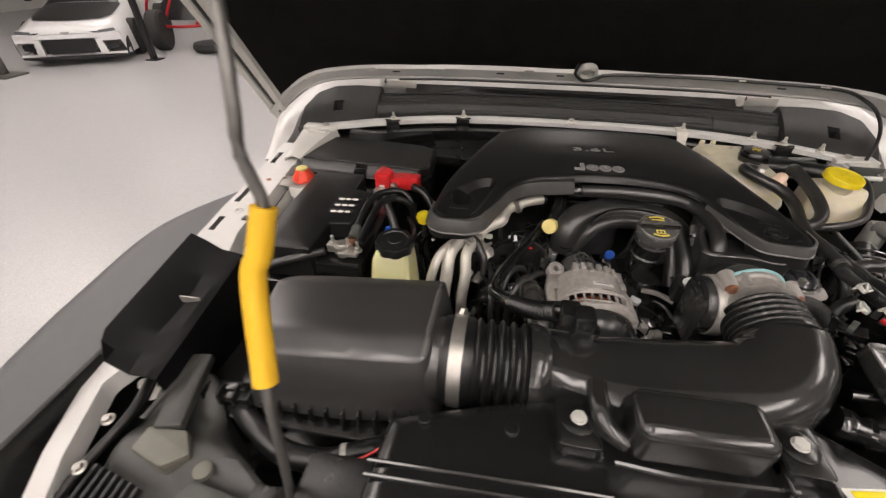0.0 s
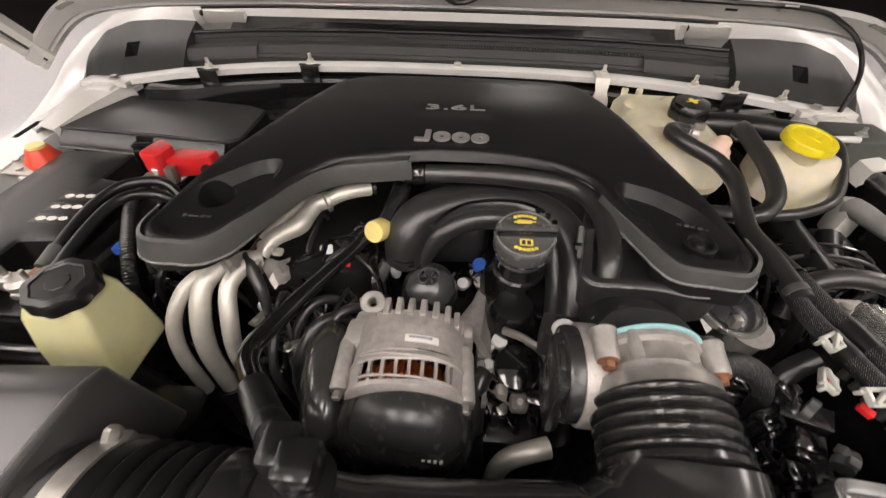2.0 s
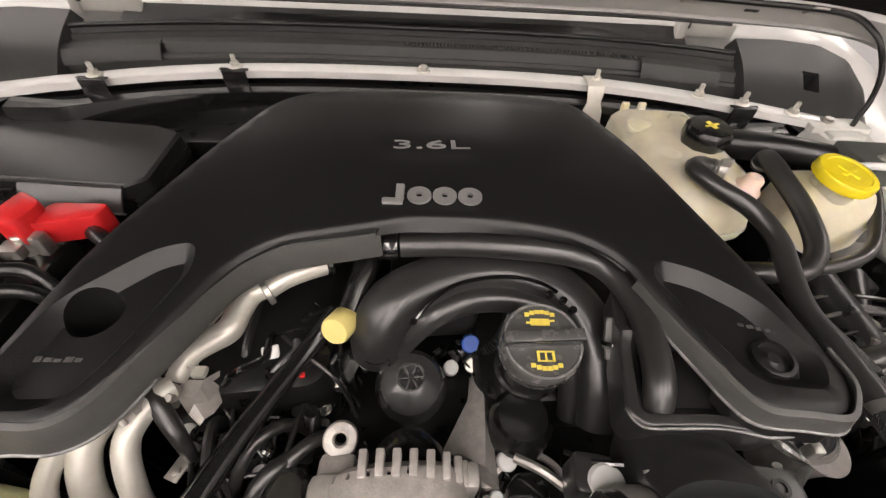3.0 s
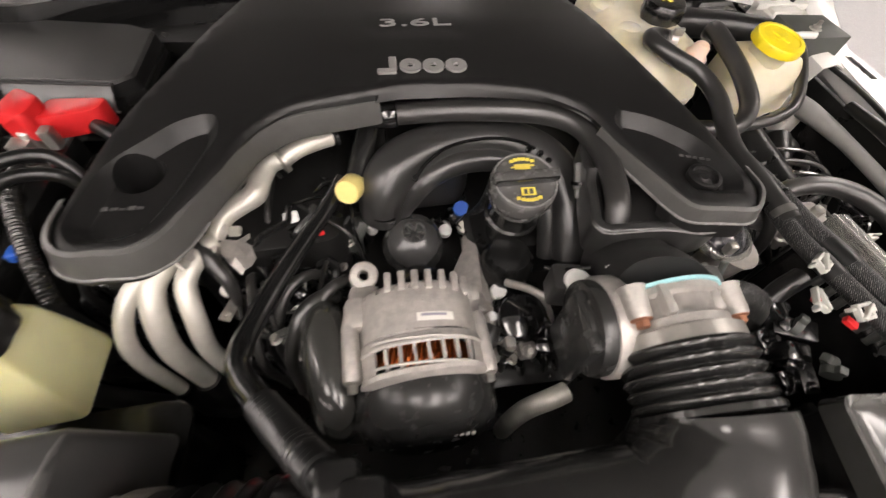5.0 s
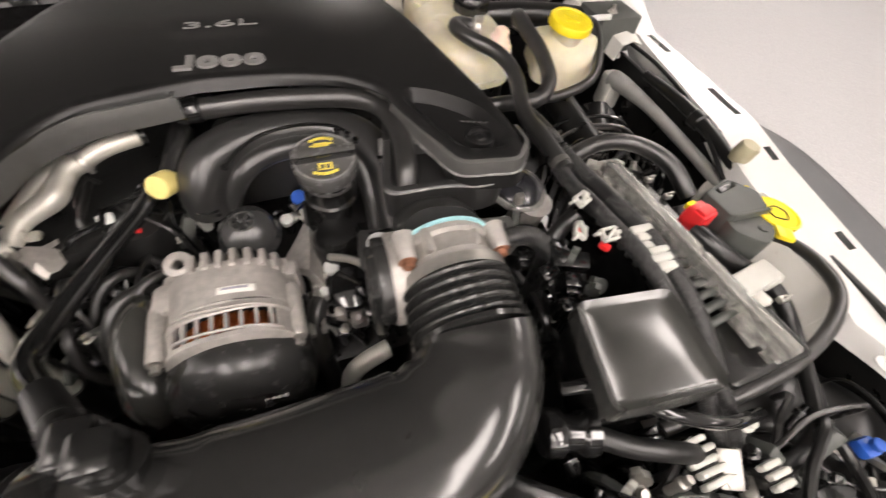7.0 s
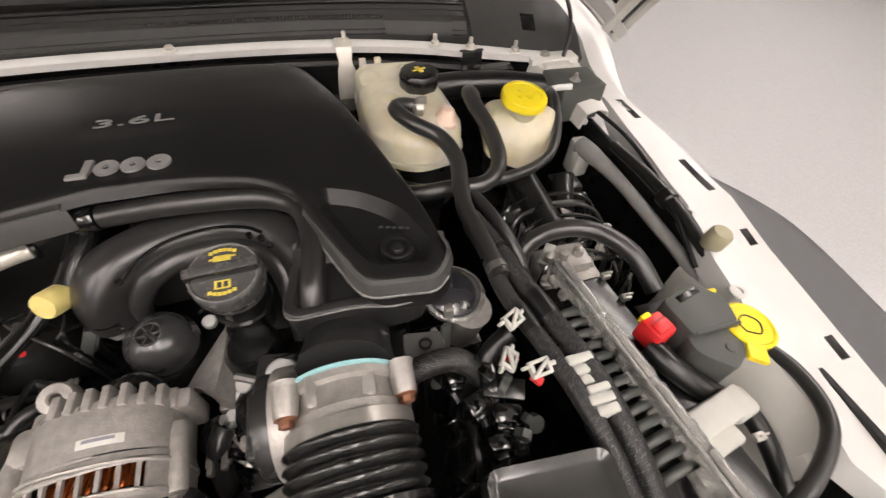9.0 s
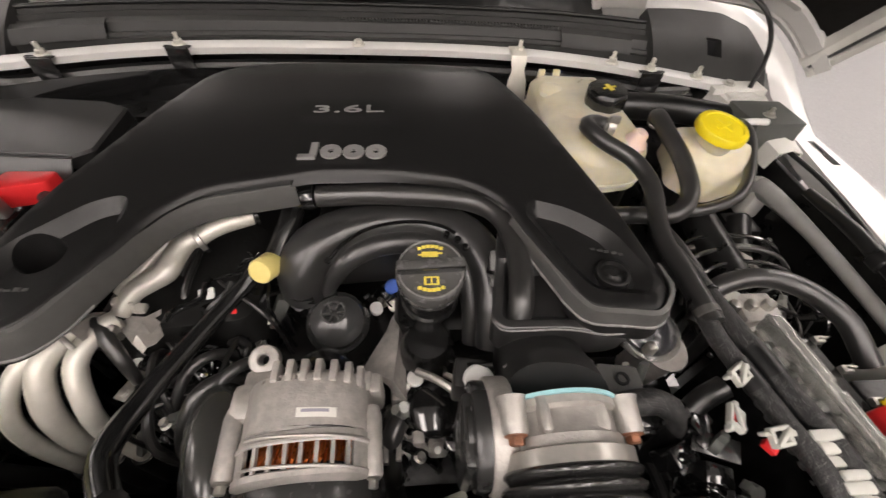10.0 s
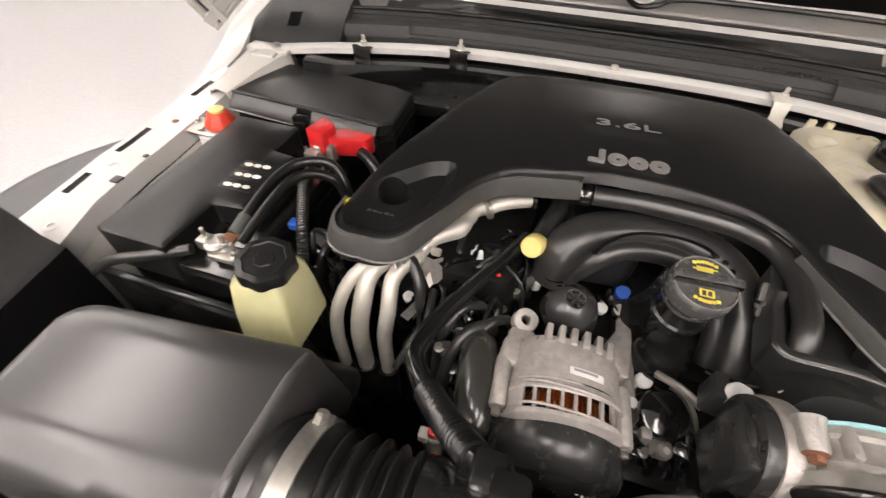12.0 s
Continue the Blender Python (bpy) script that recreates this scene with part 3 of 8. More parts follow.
def cowl_lip():
    """The white pressed flange that runs bowed along the front of the cowl."""
    rows = []
    for x in span(MID - 0.785, MID + 0.785, 60):
        y, low = cowl_y(x), cowl_z(x)
        k = max(0.0, abs(x - MID) - 0.70) / 0.085
        rows.append([(x, y - 0.0105 - 0.006 * k, 1.206 + low), (x, y - 0.010 - 0.006 * k, 1.2175 + low), (x, y - 0.0075 - 0.006 * k, 1.2195 + low), (x, y + 0.010, 1.2215 + low), (x, y + 0.014, 1.2215 + low), (x, y + 0.014, 1.208 + low)])
    return thick(sheet(rows), 0.0015)


lip = part("cowl_lip", cowl_lip(), M_WHITE, body, "white painted flange with studs below the windscreen")
part("seal_channel", thick(sheet([[(x, cowl_y(x) - 0.011, 1.197), (x, cowl_y(x) - 0.036, 1.192), (x, cowl_y(x) - 0.039, 1.16), (x, cowl_y(x) - 0.02, 1.10)] for x in span(MID - 0.64, MID + 0.64, 50)]), 0.002),
     M_GLOSS, body, "glossy black edge under the flange")
for x in (-0.583, -0.376, -0.052, 0.257, 0.427, 0.492, 0.585):
    y = cowl_y(x)
    bolt((x, y - 0.001, 1.2215 + cowl_z(x)), (0, 0, 1), 0.0080, 0.009, M_TUBE, body, "stud_nut", "zinc nut on a stud", stud=0.0 if x == -0.052 else 0.012)
    part("washer", lathe((x, y - 0.001, 1.2218 + cowl_z(x)), (0, 0, 1), [(0.004, 0), (0.0125, 0), (0.0115, 0.002), (0.004, 0.003)], 20), M_TUBE, body, "round washer")
for x in (-0.583, -0.376, 0.492):
    y = cowl_y(x)
    part("clip", join(box(x - 0.024, x + 0.024, y - 0.0135, y - 0.006, 1.2205, 1.2225, 0.0008), box(x - 0.02, x + 0.02, y - 0.018, y - 0.0125, 1.186, 1.2215, 0.001)), M_BLACK, body, "black clip under a nut")
part("stay_bracket", thick(sheet([[(0.252 + d * w, y, z) for d in (-1, -0.8, 0, 0.8, 1)] for y, z, w in ((1.266, 1.2250, 0.014), (1.240, 1.2262, 0.015), (1.226, 1.2235, 0.015), (1.220, 1.2120, 0.014), (1.216, 1.1980, 0.012), (1.212, 1.1850, 0.017), (1.206, 1.150, 0.021), (1.204, 1.10, 0.021))]), 0.0025), M_TUBE, body, "bare steel bracket bent down from the flange", sharp=25)


def cowl_panel():
    """The stepped grey plastic panel that climbs from the flange to the hood."""
    prof = ((0.016, 1.2085), (0.018, 1.2245), (0.025, 1.2255), (0.027, 1.2310), (0.031, 1.2318), (0.033, 1.2285), (0.040, 1.2450), (0.043, 1.2470), (0.053, 1.2500), (0.054, 1.2455), (0.057, 1.2480), (0.059, 1.2570), (0.062, 1.2578), (0.063, 1.2530), (0.066, 1.2640), (0.069, 1.2680), (0.069, 1.255))
    return sheet([[(x, cowl_y(x * 0.86 + MID * 0.14) + b, z) for b, z in prof] for x in span(MID - 0.61, MID + 0.575, 60)])


part("cowl_panel", thick(cowl_panel(), 0.002), M_PANEL, body, "grey plastic cowl panel with long steps", sharp=20)
part("cowl_vent", tube([(x, cowl_y(x * 0.86 + MID * 0.14) + 0.0475, 1.2482) for x in span(MID - 0.02, MID + 0.42, 14)], 0.0036, 8, 0.002, ribs=0.0012, pitch=0.0065), M_PANEL, body, "finely ribbed vent strip")
part("hood_seal", thick(sheet([[(x, cowl_y(x * 0.86 + MID * 0.14) + b, z) for b, z in ((0.069, 1.262), (0.072, 1.272))] + [(x, 1.337 - 0.012 * ((x - MID) / 0.6) ** 2, 1.284), (x, 1.344 - 0.012 * ((x - MID) / 0.6) ** 2, 1.291), (x, 1.3465 - 0.012 * ((x - MID) / 0.6) ** 2, 1.284)] for x in span(MID - 0.50, MID + 0.49, 40)]), 0.002), M_RUBBER, body, "black rubber apron along the windscreen edge", sharp=30)
part("cowl_seal", tube([(x, cowl_y(x * 0.86 + MID * 0.14) + 0.068, 1.2690) for x in span(MID - 0.60, MID + 0.57, 24)], 0.0040, 10, 0.02), M_RUBBER, body, "black rubber seal along the cowl")
for x0, x1 in ((-0.655, -0.50), (0.34, 0.47)):
    xm = (x0 + x1) / 2
    part("cowl_pad", thick(sheet([[(x, cowl_y(x * 0.9 + MID * 0.1) + b, z) for b, z in ((0.019, 1.226), (0.022, 1.236), (0.030, 1.2480), (0.044, 1.2520))] for x in span(x0, x1, 8)]), 0.002), M_PANEL, body, "raised grey pad", sharp=30)


END_LOW = ((0.572, 1.197, 1.219), (0.65, 1.190, 1.206), (0.72, 1.184, 1.196), (0.785, 1.188, 1.180), (0.825, 1.203, 1.166), (0.838, 1.215, 1.156))
END_TOP = ((0.572, 1.300, 1.287), (0.65, 1.300, 1.288), (0.72, 1.290, 1.285), (0.775, 1.270, 1.268), (0.818, 1.243, 1.228), (0.838, 1.222, 1.170))


def cowl_end(side):
    """A grey end block whose face climbs to the rear and rounds down outside, with a square hole through it."""
    def x(d):
        return MID + side * d

    def place(i, j):
        lo, hi = (tuple(float(np.interp(i / 24 * 5, range(6), [p[k] for p in row])) for k in range(3)) for row in (END_LOW, END_TOP))
        t = j / 12
        bow = 0.006 * math.sin(math.pi * t)
        return Vector((x(lo[0] + (hi[0] - lo[0]) * t), lo[1] + (hi[1] - lo[1]) * t - bow, lo[2] + (hi[2] - lo[2]) * t + bow))
    bm = bmesh.new()
    g = {(i, j): bm.verts.new(place(i, j)) for i in range(25) for j in range(13)}
    for i in range(24):
        for j in range(12):
            if 7 <= i < 9 and 4 <= j < 7:
                continue
            bm.faces.new((g[i, j], g[i + 1, j], g[i + 1, j + 1], g[i, j + 1]))
    rim = [e for e in bm.edges if len(e.link_faces) == 1]
    ext = bmesh.ops.extrude_edge_only(bm, edges=rim)
    for v in (q for q in ext["geom"] if isinstance(q, bmesh.types.BMVert)):
        v.co += Vector((0, 0.018, -0.022))
    return thick(bm, 0.0015)


def cowl_top():
    """The white painted body edge behind the panel, wrapping forward round both end blocks."""
    half = [((0.585, 1.334, 1.278), (0.585, 1.372, 1.306)), ((0.68, 1.328, 1.275), (0.70, 1.345, 1.300)), ((0.76, 1.312, 1.262), (0.80, 1.345, 1.284)), ((0.822, 1.280, 1.232), (0.875, 1.318, 1.244)),
            ((0.848, 1.242, 1.190), (0.905, 1.262, 1.204)), ((0.852, 1.200, 1.160), (0.900, 1.196, 1.172)), ((0.842, 1.12, 1.150), (0.872, 1.10, 1.156)), ((0.826, 1.04, 1.146), (0.850, 1.02, 1.148))]
    path = [((-p[0], p[1], p[2]), (-q[0], q[1], q[2])) for p, q in half[::-1]]
    path += [((d, 1.348 - 0.012 * (d / 0.6) ** 2, 1.284), (d, 1.405 - 0.012 * (d / 0.6) ** 2, 1.313)) for d in span(-0.55, 0.55, 18)]
    path += half
    rows = []
    for p, q in path:
        p, q = Vector((MID + p[0], p[1], p[2])), Vector((MID + q[0], q[1], q[2]))
        away_from = (q - p).normalized()
        rows.append([p - Vector((0, 0, 0.04)), p, p.lerp(q, 0.5) + Vector((0, 0, 0.001)), q, q + Vector((away_from.x * 0.012, 0.006, -0.004)), q + Vector((away_from.x * 0.014, 0.010, -0.10))])
    return thick(sheet(rows), 0.002)


part("cowl_top", cowl_top(), M_WHITE, body, "white painted edge below the windscreen", sharp=45)
for x0, x1 in ((-0.648, -0.538), (0.408, 0.512)):
    hb = part("hinge_bracket", join(box(x0, x1, 1.322, 1.338, 1.278, 1.302, 0.003), box(x0 - 0.004, x0 + 0.012, 1.316, 1.336, 1.276, 1.305, 0.002)), M_PRIMER, body, "dull white hinge bracket")
    part("hinge_pin", disc((x0 - 0.002, 1.322, 1.298), (1, 0, 0), 0.006, 0.018, 12), M_DARK, hb, "dark hinge pin")


for side in (-1, 1):
    block = part("cowl_end", cowl_end(side), M_PANEL, body, "grey plastic cowl end with a square hole", sharp=30)
    hx = MID + side * 0.697
    part("square_hole", box(hx - 0.022, hx + 0.022, 1.246, 1.262, 1.205, 1.250, 0.001), M_CARDARK, block, "dark square hole")
    x = MID + side * 0.735
    part("hinge_plate", join(box(x - 0.052, x + 0.052, 1.150, 1.186, 1.190, 1.2015, 0.002), box(x - 0.030, x + 0.030, 1.128, 1.152, 1.180, 1.198, 0.004)), M_PRIMER, body, "white hinge plate")
    bolt((x - side * 0.015, 1.172, 1.2015), (0, 0, 1), 0.008, 0.007, M_ZINC, body, "hinge_bolt", "zinc bolt")
for side in (-1, 1):
    def brace_at(d, y, z):
        return (MID + side * d, y, z)
    part("corner_brace", thick(sheet([[brace_at(0.785, 1.000, 1.150), brace_at(0.778, 0.996, 1.168), brace_at(0.752, 0.992, 1.178), brace_at(0.728, 0.990, 1.172), brace_at(0.722, 0.992, 1.14)],
                                      [brace_at(0.792, 1.085, 1.165), brace_at(0.784, 1.082, 1.182), brace_at(0.752, 1.078, 1.190), brace_at(0.714, 1.076, 1.184), brace_at(0.705, 1.078, 1.15)],
                                      [brace_at(0.805, 1.165, 1.176), brace_at(0.792, 1.165, 1.190), brace_at(0.745, 1.168, 1.197), brace_at(0.690, 1.170, 1.194), brace_at(0.680, 1.170, 1.16)]]), 0.003),
         M_PRIMER, body, "white corner brace below the cowl", sharp=30)


part("cowl_well", box(MID - 0.88, MID + 0.88, 1.16, 1.62, 1.10, 1.13, 0.004), M_DARK, body, "dark well below the cowl panel")


# ---------------------------------------------------------------- the open hood
HOOD_TILT = radians(50)
UP = Vector((0, -math.cos(HOOD_TILT), math.sin(HOOD_TILT)))
OUT = Vector((0, math.sin(HOOD_TILT), math.cos(HOOD_TILT)))
hood = thing("hood", (MID, 1.33, 1.25), "white hood standing open, its underside lined with black felt", "car hood")


HOOD_CURVE = ((0.0, 1.341), (0.35, 1.340), (0.60, 1.333), (0.70, 1.323), (0.755, 1.308), (0.80, 1.282), (0.85, 1.244), (0.897, 1.205))
HOOD_RUN = [0.0]
for p, q in zip(HOOD_CURVE, HOOD_CURVE[1:]):
    HOOD_RUN.append(HOOD_RUN[-1] + math.hypot(q[0] - p[0], q[1] - p[1]))


def hood_edge(u):
    """The rear edge of the hood, from its left corner (-1) to its right one (1); its flanks turn down."""
    run = abs(u) * HOOD_RUN[-1]
    d, z = (float(np.mean([np.interp(run + k * 0.02, HOOD_RUN, [c[i] for c in HOOD_CURVE]) for k in (-1, 0, 1)])) if abs(u) < 0.97 else float(np.interp(run, HOOD_RUN, [c[i] for c in HOOD_CURVE])) for i in (0, 1))
    return Vector((MID + math.copysign(d, u), 1.222 - 0.024 * (d / 0.9) ** 2, z))


def hood_point(u, v, rise=0.0):
    """A place on the underside, v metres up from the rear edge."""
    p = hood_edge(u)
    narrow = 1 - 0.06 * max(0, v)
    return Vector((MID + (p.x - MID) * narrow, p.y, p.z)) + UP * v + OUT * (rise + 0.03 * (1 - u * u) * min(1, max(0, v) / 0.3))


us = span(-1, 1, 61)
part("skin", thick(sheet([[hood_point(u, v, 0.03) for v in span(0, 1.24, 14)] for u in us]), 0.004), M_WHITE, hood, "white painted hood skin", sharp=50)
part("rear_frame", thick(sheet([[hood_point(u, v, r) for v, r in ((0.0, 0.03), (-0.003, 0.012), (0.000, 0.002), (0.008, -0.002), (0.011, 0.001), (0.016, 0.001), (0.019, -0.003), (0.046, -0.005), (0.050, 0.006), (0.07, 0.012))] for u in span(-1.0, 1.0, 81)]), 0.002),
     M_WHITE, hood, "white pressed frame along the rear edge", sharp=30)
for s in (-1, 1):
    part("side_frame", thick(sheet([[hood_point(s * u, v, r) for u, r in ((1.0, 0.03), (1.0, 0.004), (0.996, -0.002), (0.984, -0.002), (0.981, 0.006), (0.966, 0.006), (0.962, -0.004), (0.944, -0.006), (0.936, 0.012))] for v in span(0.0, 1.22, 24)]), 0.002),
         M_PRIMER, hood, "pressed frame along the side", sharp=30)
    part("side_seal", tube([hood_point(s * 0.9735, v, 0.002) for v in span(0.01, 1.20, 12)], 0.0062, 8, 0.03), M_RUBBER, hood, "black seal strip")


def felt():
    rows = []
    for u in span(-0.94, 0.94, 61):
        row = []
        for v in span(0.047, 1.20, 44):
            e = min((0.94 - abs(u)) * 0.96, v - 0.047, 1.20 - v)
            bulge = -0.012 * (1 - math.exp(-e / 0.03))
            row.append(hood_point(u, v, 0.004 + bulge + 0.0025 * noise.noise((u * 6, v * 6, 0))))
        rows.append(row)
    return sheet(rows)


part("felt_liner", felt(), M_FELT, hood, "black felt liner", sharp=60)
for u, w in ((-0.80, 0.020), (-0.60, 0.010), (-0.40, 0.016), (-0.14, 0.014), (0.42, 0.008), (0.62, 0.012), (0.80, 0.024)):
    part("liner_tab", thick(sheet([[hood_point(u + k * w, v, r) for v, r in ((0.042, -0.006), (0.048, -0.010), (0.056 + 0.006 * (w < 0.015), -0.013))] for k in (-1, -0.4, 0.4, 1)]), 0.002), M_PRIMER, hood, "dull white liner tab")
for u in (-0.53, -0.22, -0.05, 0.53):
    part("frame_slot", thick(sheet([[hood_point(u + k * 0.011, v, -0.0075) for v in (0.034, 0.0385)] for k in (-1, 1)]), 0.001), M_CARDARK, hood, "dark slot in the frame")
part("edge_gap", tube([hood_point(u, -0.003, -0.001) for u in span(-0.53, 0.53, 20)], 0.0022, 6, 0.02), M_RUBBER, hood, "thin dark gap strip")
p = hood_point(0.016, 0.066, -0.016)
part("wire_grommet", lathe(p, -OUT, [(0.026, -0.006), (0.026, 0.004), (0.018, 0.008), (0.017, -0.002)], 24), M_NATURAL, hood, "pale round grommet")
wire_points = [hood_point(-0.004, 0.098, -0.022), hood_point(-0.012, 0.070, -0.026), hood_point(0.010, 0.040, -0.022), hood_point(0.05, 0.040, -0.014), hood_point(0.09, 0.054, -0.012), hood_point(0.3, 0.055, -0.010), hood_point(0.5, 0.055, -0.010),
               hood_point(0.66, 0.056, -0.012), hood_point(0.73, 0.040, -0.016), (0.668, 1.192, 1.314), (0.690, 1.182, 1.280), (0.697, 1.172, 1.24), (0.688, 1.160, 1.20), (0.675, 1.14, 1.16)]
part("wire", tube(wire_points, 0.0042, 8, 0.012), M_RUBBER, hood, "black wire along the hood edge")


# the prop that holds the hood up
prop = thing("hood_prop_rod", (-0.47, 0.20, 1.11), "steel hood prop rod with a yellow grip sleeve", "prop rod")
rod = [(-0.462, 0.203, 1.10), (-0.452, 0.207, 1.20), (-0.440, 0.213, 1.322), (-0.453, 0.258, 1.405), (-0.447, 0.269, 1.430), (-0.441, 0.286, 1.468), (-0.451, 0.290, 1.512), (-0.449, 0.294, 1.541), (-0.452, 0.309, 1.578), (-0.463, 0.333, 1.617), (-0.50, 0.40, 1.72), (-0.56, 0.50, 1.88)]
part("rod", tube(rod, 0.0055, 10, 0.01), M_STEEL, prop, "bent grey steel rod")
part("sleeve", tube(rod[2:6], 0.0115, 16, 0.004), M_SLEEVEY, prop, "yellow foam grip")


# ---------------------------------------------------------------- engine cover
cover = thing("engine_cover", (-0.04, 0.9, 1.20), "matt black moulded engine cover with silver lettering", "engine cover")
COVER_TOP = 1.25
cover_outline = rounded([(-0.372, 0.668), (-0.354, 0.638), (-0.292, 0.638), (-0.268, 0.668), (-0.222, 0.775), (-0.185, 0.810), (-0.086, 0.832), (-0.06, 0.839), (0.03, 0.839), (0.110, 0.824), (0.150, 0.796),
                         (0.186, 0.703), (0.208, 0.651), (0.280, 0.644), (0.303, 0.676), (0.290, 0.765), (0.224, 0.99), (0.168, 1.11), (0.10, 1.150), (-0.16, 1.140), (-0.250, 1.085), (-0.304, 0.95), (-0.357, 0.80)],
                        [0.02, 0.02, 0.02, 0.03, 0.03, 0.03, 0.01, 0.02, 0.04, 0.03, 0.03, 0.03, 0.02, 0.02, 0.02, 0.04, 0.06, 0.06, 0.06, 0.07, 0.06, 0.05, 0.05])
recess_left = rounded([(-0.257, 0.808), (-0.292, 0.798), (-0.350, 0.740), (-0.363, 0.670), (-0.345, 0.650), (-0.296, 0.650), (-0.274, 0.69), (-0.248, 0.775)], 0.02)
recess_right = rounded([(0.182, 0.796), (0.222, 0.784), (0.264, 0.752), (0.289, 0.692), (0.276, 0.668), (0.222, 0.672), (0.204, 0.70), (0.170, 0.775)], 0.018)
hole_left = [Vector((-0.319 + 0.0225 * math.cos(a), 0.7365 + 0.0225 * math.sin(a))) for a in span(0, 2 * math.pi, 25)[:-1]]


def cover_height(xy, inset):
    z = COVER_TOP + 0.010 * np.clip((xy[:, 1] - 0.68) / 0.3, 0, 1) - 0.010 * (np.abs(xy[:, 0] + 0.04) / 0.34) ** 2 - 0.02 * np.clip((xy[:, 1] - 1.06) / 0.09, 0, 1) ** 2
    z = z - 0.006 * np.clip(1 - inset / 0.006, 0, 1) ** 1.5
    for r, depth in ((recess_left, 0.013), (recess_right, 0.012)):
        z = z - depth * np.clip(away(r, xy) / 0.014, 0, 1)
    z = z - 0.05 * np.clip(away(hole_left, xy) / 0.003, 0, 1)
    plate_in = np.minimum(0.062 - np.abs(xy[:, 0] + 0.036), 0.018 - np.abs(xy[:, 1] - 0.958))
    return z - 0.0012 * np.clip(plate_in / 0.003, 0, 1)


def cover_shell():
    """The shell; its skirt is a thin lip along the middle of the front."""
    bm = plate(cover_outline, cover_height, rings=(0.0, 0.0015, 0.0035, 0.006), lines=(recess_left, offset(recess_left, 0.014), recess_right, offset(recess_right, 0.014), hole_left, offset(hole_left, 0.003)), skirt=0.034, flare=0.006, grid=0.012, step=0.006)
    for v in bm.verts:
        if -0.092 < v.co.x < 0.20 and 0.66 < v.co.y < 0.86 and v.co.z < 1.226:
            v.co.z += 0.027
    return bm


part("cover_shell", cover_shell(),
     M_COVER, cover, "black plastic shell with two arms", sharp=35)
part("lettering", moved(lettering("3.6L", 0.034), Matrix.Translation((-0.038, 0.9665, 1.2606)) @ pose(0, 0, 0, 0, 0, 2) @ Matrix.Diagonal((1.66, 0.74, 1, 1))), M_SILVER, cover, "raised silver engine size lettering", sharp=20)
part("badge_bar", join(box(-0.0745, -0.0655, 0.866, 0.8905, 1.2560, 1.2600, 0.001), box(-0.088, -0.0665, 0.8585, 0.8675, 1.2560, 1.2600, 0.0015)), M_SILVER, cover, "plain silver badge bar")
for cx in (-0.0495, -0.0225, 0.0045):
    oval = lathe((0, 0, 0), (0, 0, 1), [(0.0036, 0), (0.0128, 0), (0.0128, 0.0028), (0.0036, 0.0028)], 28, ring=True)
    part("badge_oval", moved(oval, Matrix.Translation((cx, 0.8725, 1.2572)) @ Matrix.Diagonal((1.0, 1.05, 1, 1))), M_SILVER, cover, "plain silver badge oval")


def edge_facet(pts, deep, side, reach=0.0085):
    """A slanted strip along a stretch of the cover's edge."""
    rows = []
    for i, p in enumerate(pts):
        a, b = Vector(pts[max(0, i - 1)]), Vector(pts[min(len(pts) - 1, i + 1)])
        d = (b - a).normalized()
        n = Vector((d.y, -d.x)) * side
        q = Vector(p)
        rows.append([(*(q - n * 0.004)[:], 1.2440), (*(q + n * 0.0005)[:], 1.2425), (*(q + n * reach)[:], 1.2425 - deep), (*(q + n * (reach - 0.001))[:], 1.2385 - deep)])
    return thick(sheet(rows), 0.0012)


def eased(pts):
    return [(p.x, p.y) for p in smooth_path([(x, y, 0.0) for x, y in pts], 0.005)[0]]


# The facets are paler than the shell, in place of the light they catch.
part("edge_facet", edge_facet(eased([(-0.371, 0.700), (-0.3712, 0.668), (-0.362, 0.648), (-0.344, 0.638), (-0.322, 0.638), (-0.300, 0.638), (-0.284, 0.645), (-0.271, 0.661), (-0.260, 0.688), (-0.250, 0.712), (-0.236, 0.744), (-0.226, 0.767), (-0.214, 0.7825), (-0.198, 0.797), (-0.178, 0.8080), (-0.150, 0.8155), (-0.118, 0.8230), (-0.088, 0.8305)]), 0.022, 1), M_LIT_EDGE, cover, "satin edge along the arm and the inner curve, coloured as if lit", sharp=40)
part("edge_facet", edge_facet(eased([(0.158, 0.774), (0.170, 0.744), (0.182, 0.713), (0.192, 0.689), (0.201, 0.668), (0.215, 0.6515), (0.248, 0.647), (0.276, 0.645), (0.292, 0.658), (0.302, 0.677), (0.300, 0.705)]), 0.014, 1, 0.004), M_LIT_EDGE, cover, "satin edge round the arm, coloured as if lit", sharp=40)
def edge_lip(pts, deep, reach=0.0085):
    """The thin pale lip along the lower border of an arm's edge; it stands in for a highlight."""
    rim = [Vector(p) for p in eased(pts)]
    out = []
    for i, p in enumerate(rim):
        d = (rim[min(len(rim) - 1, i + 1)] - rim[max(0, i - 1)]).normalized()
        out.append((p.x + d.y * reach, p.y - d.x * reach, 1.2405 - deep))
    return tube(out, 0.0016, 8, 0.006)


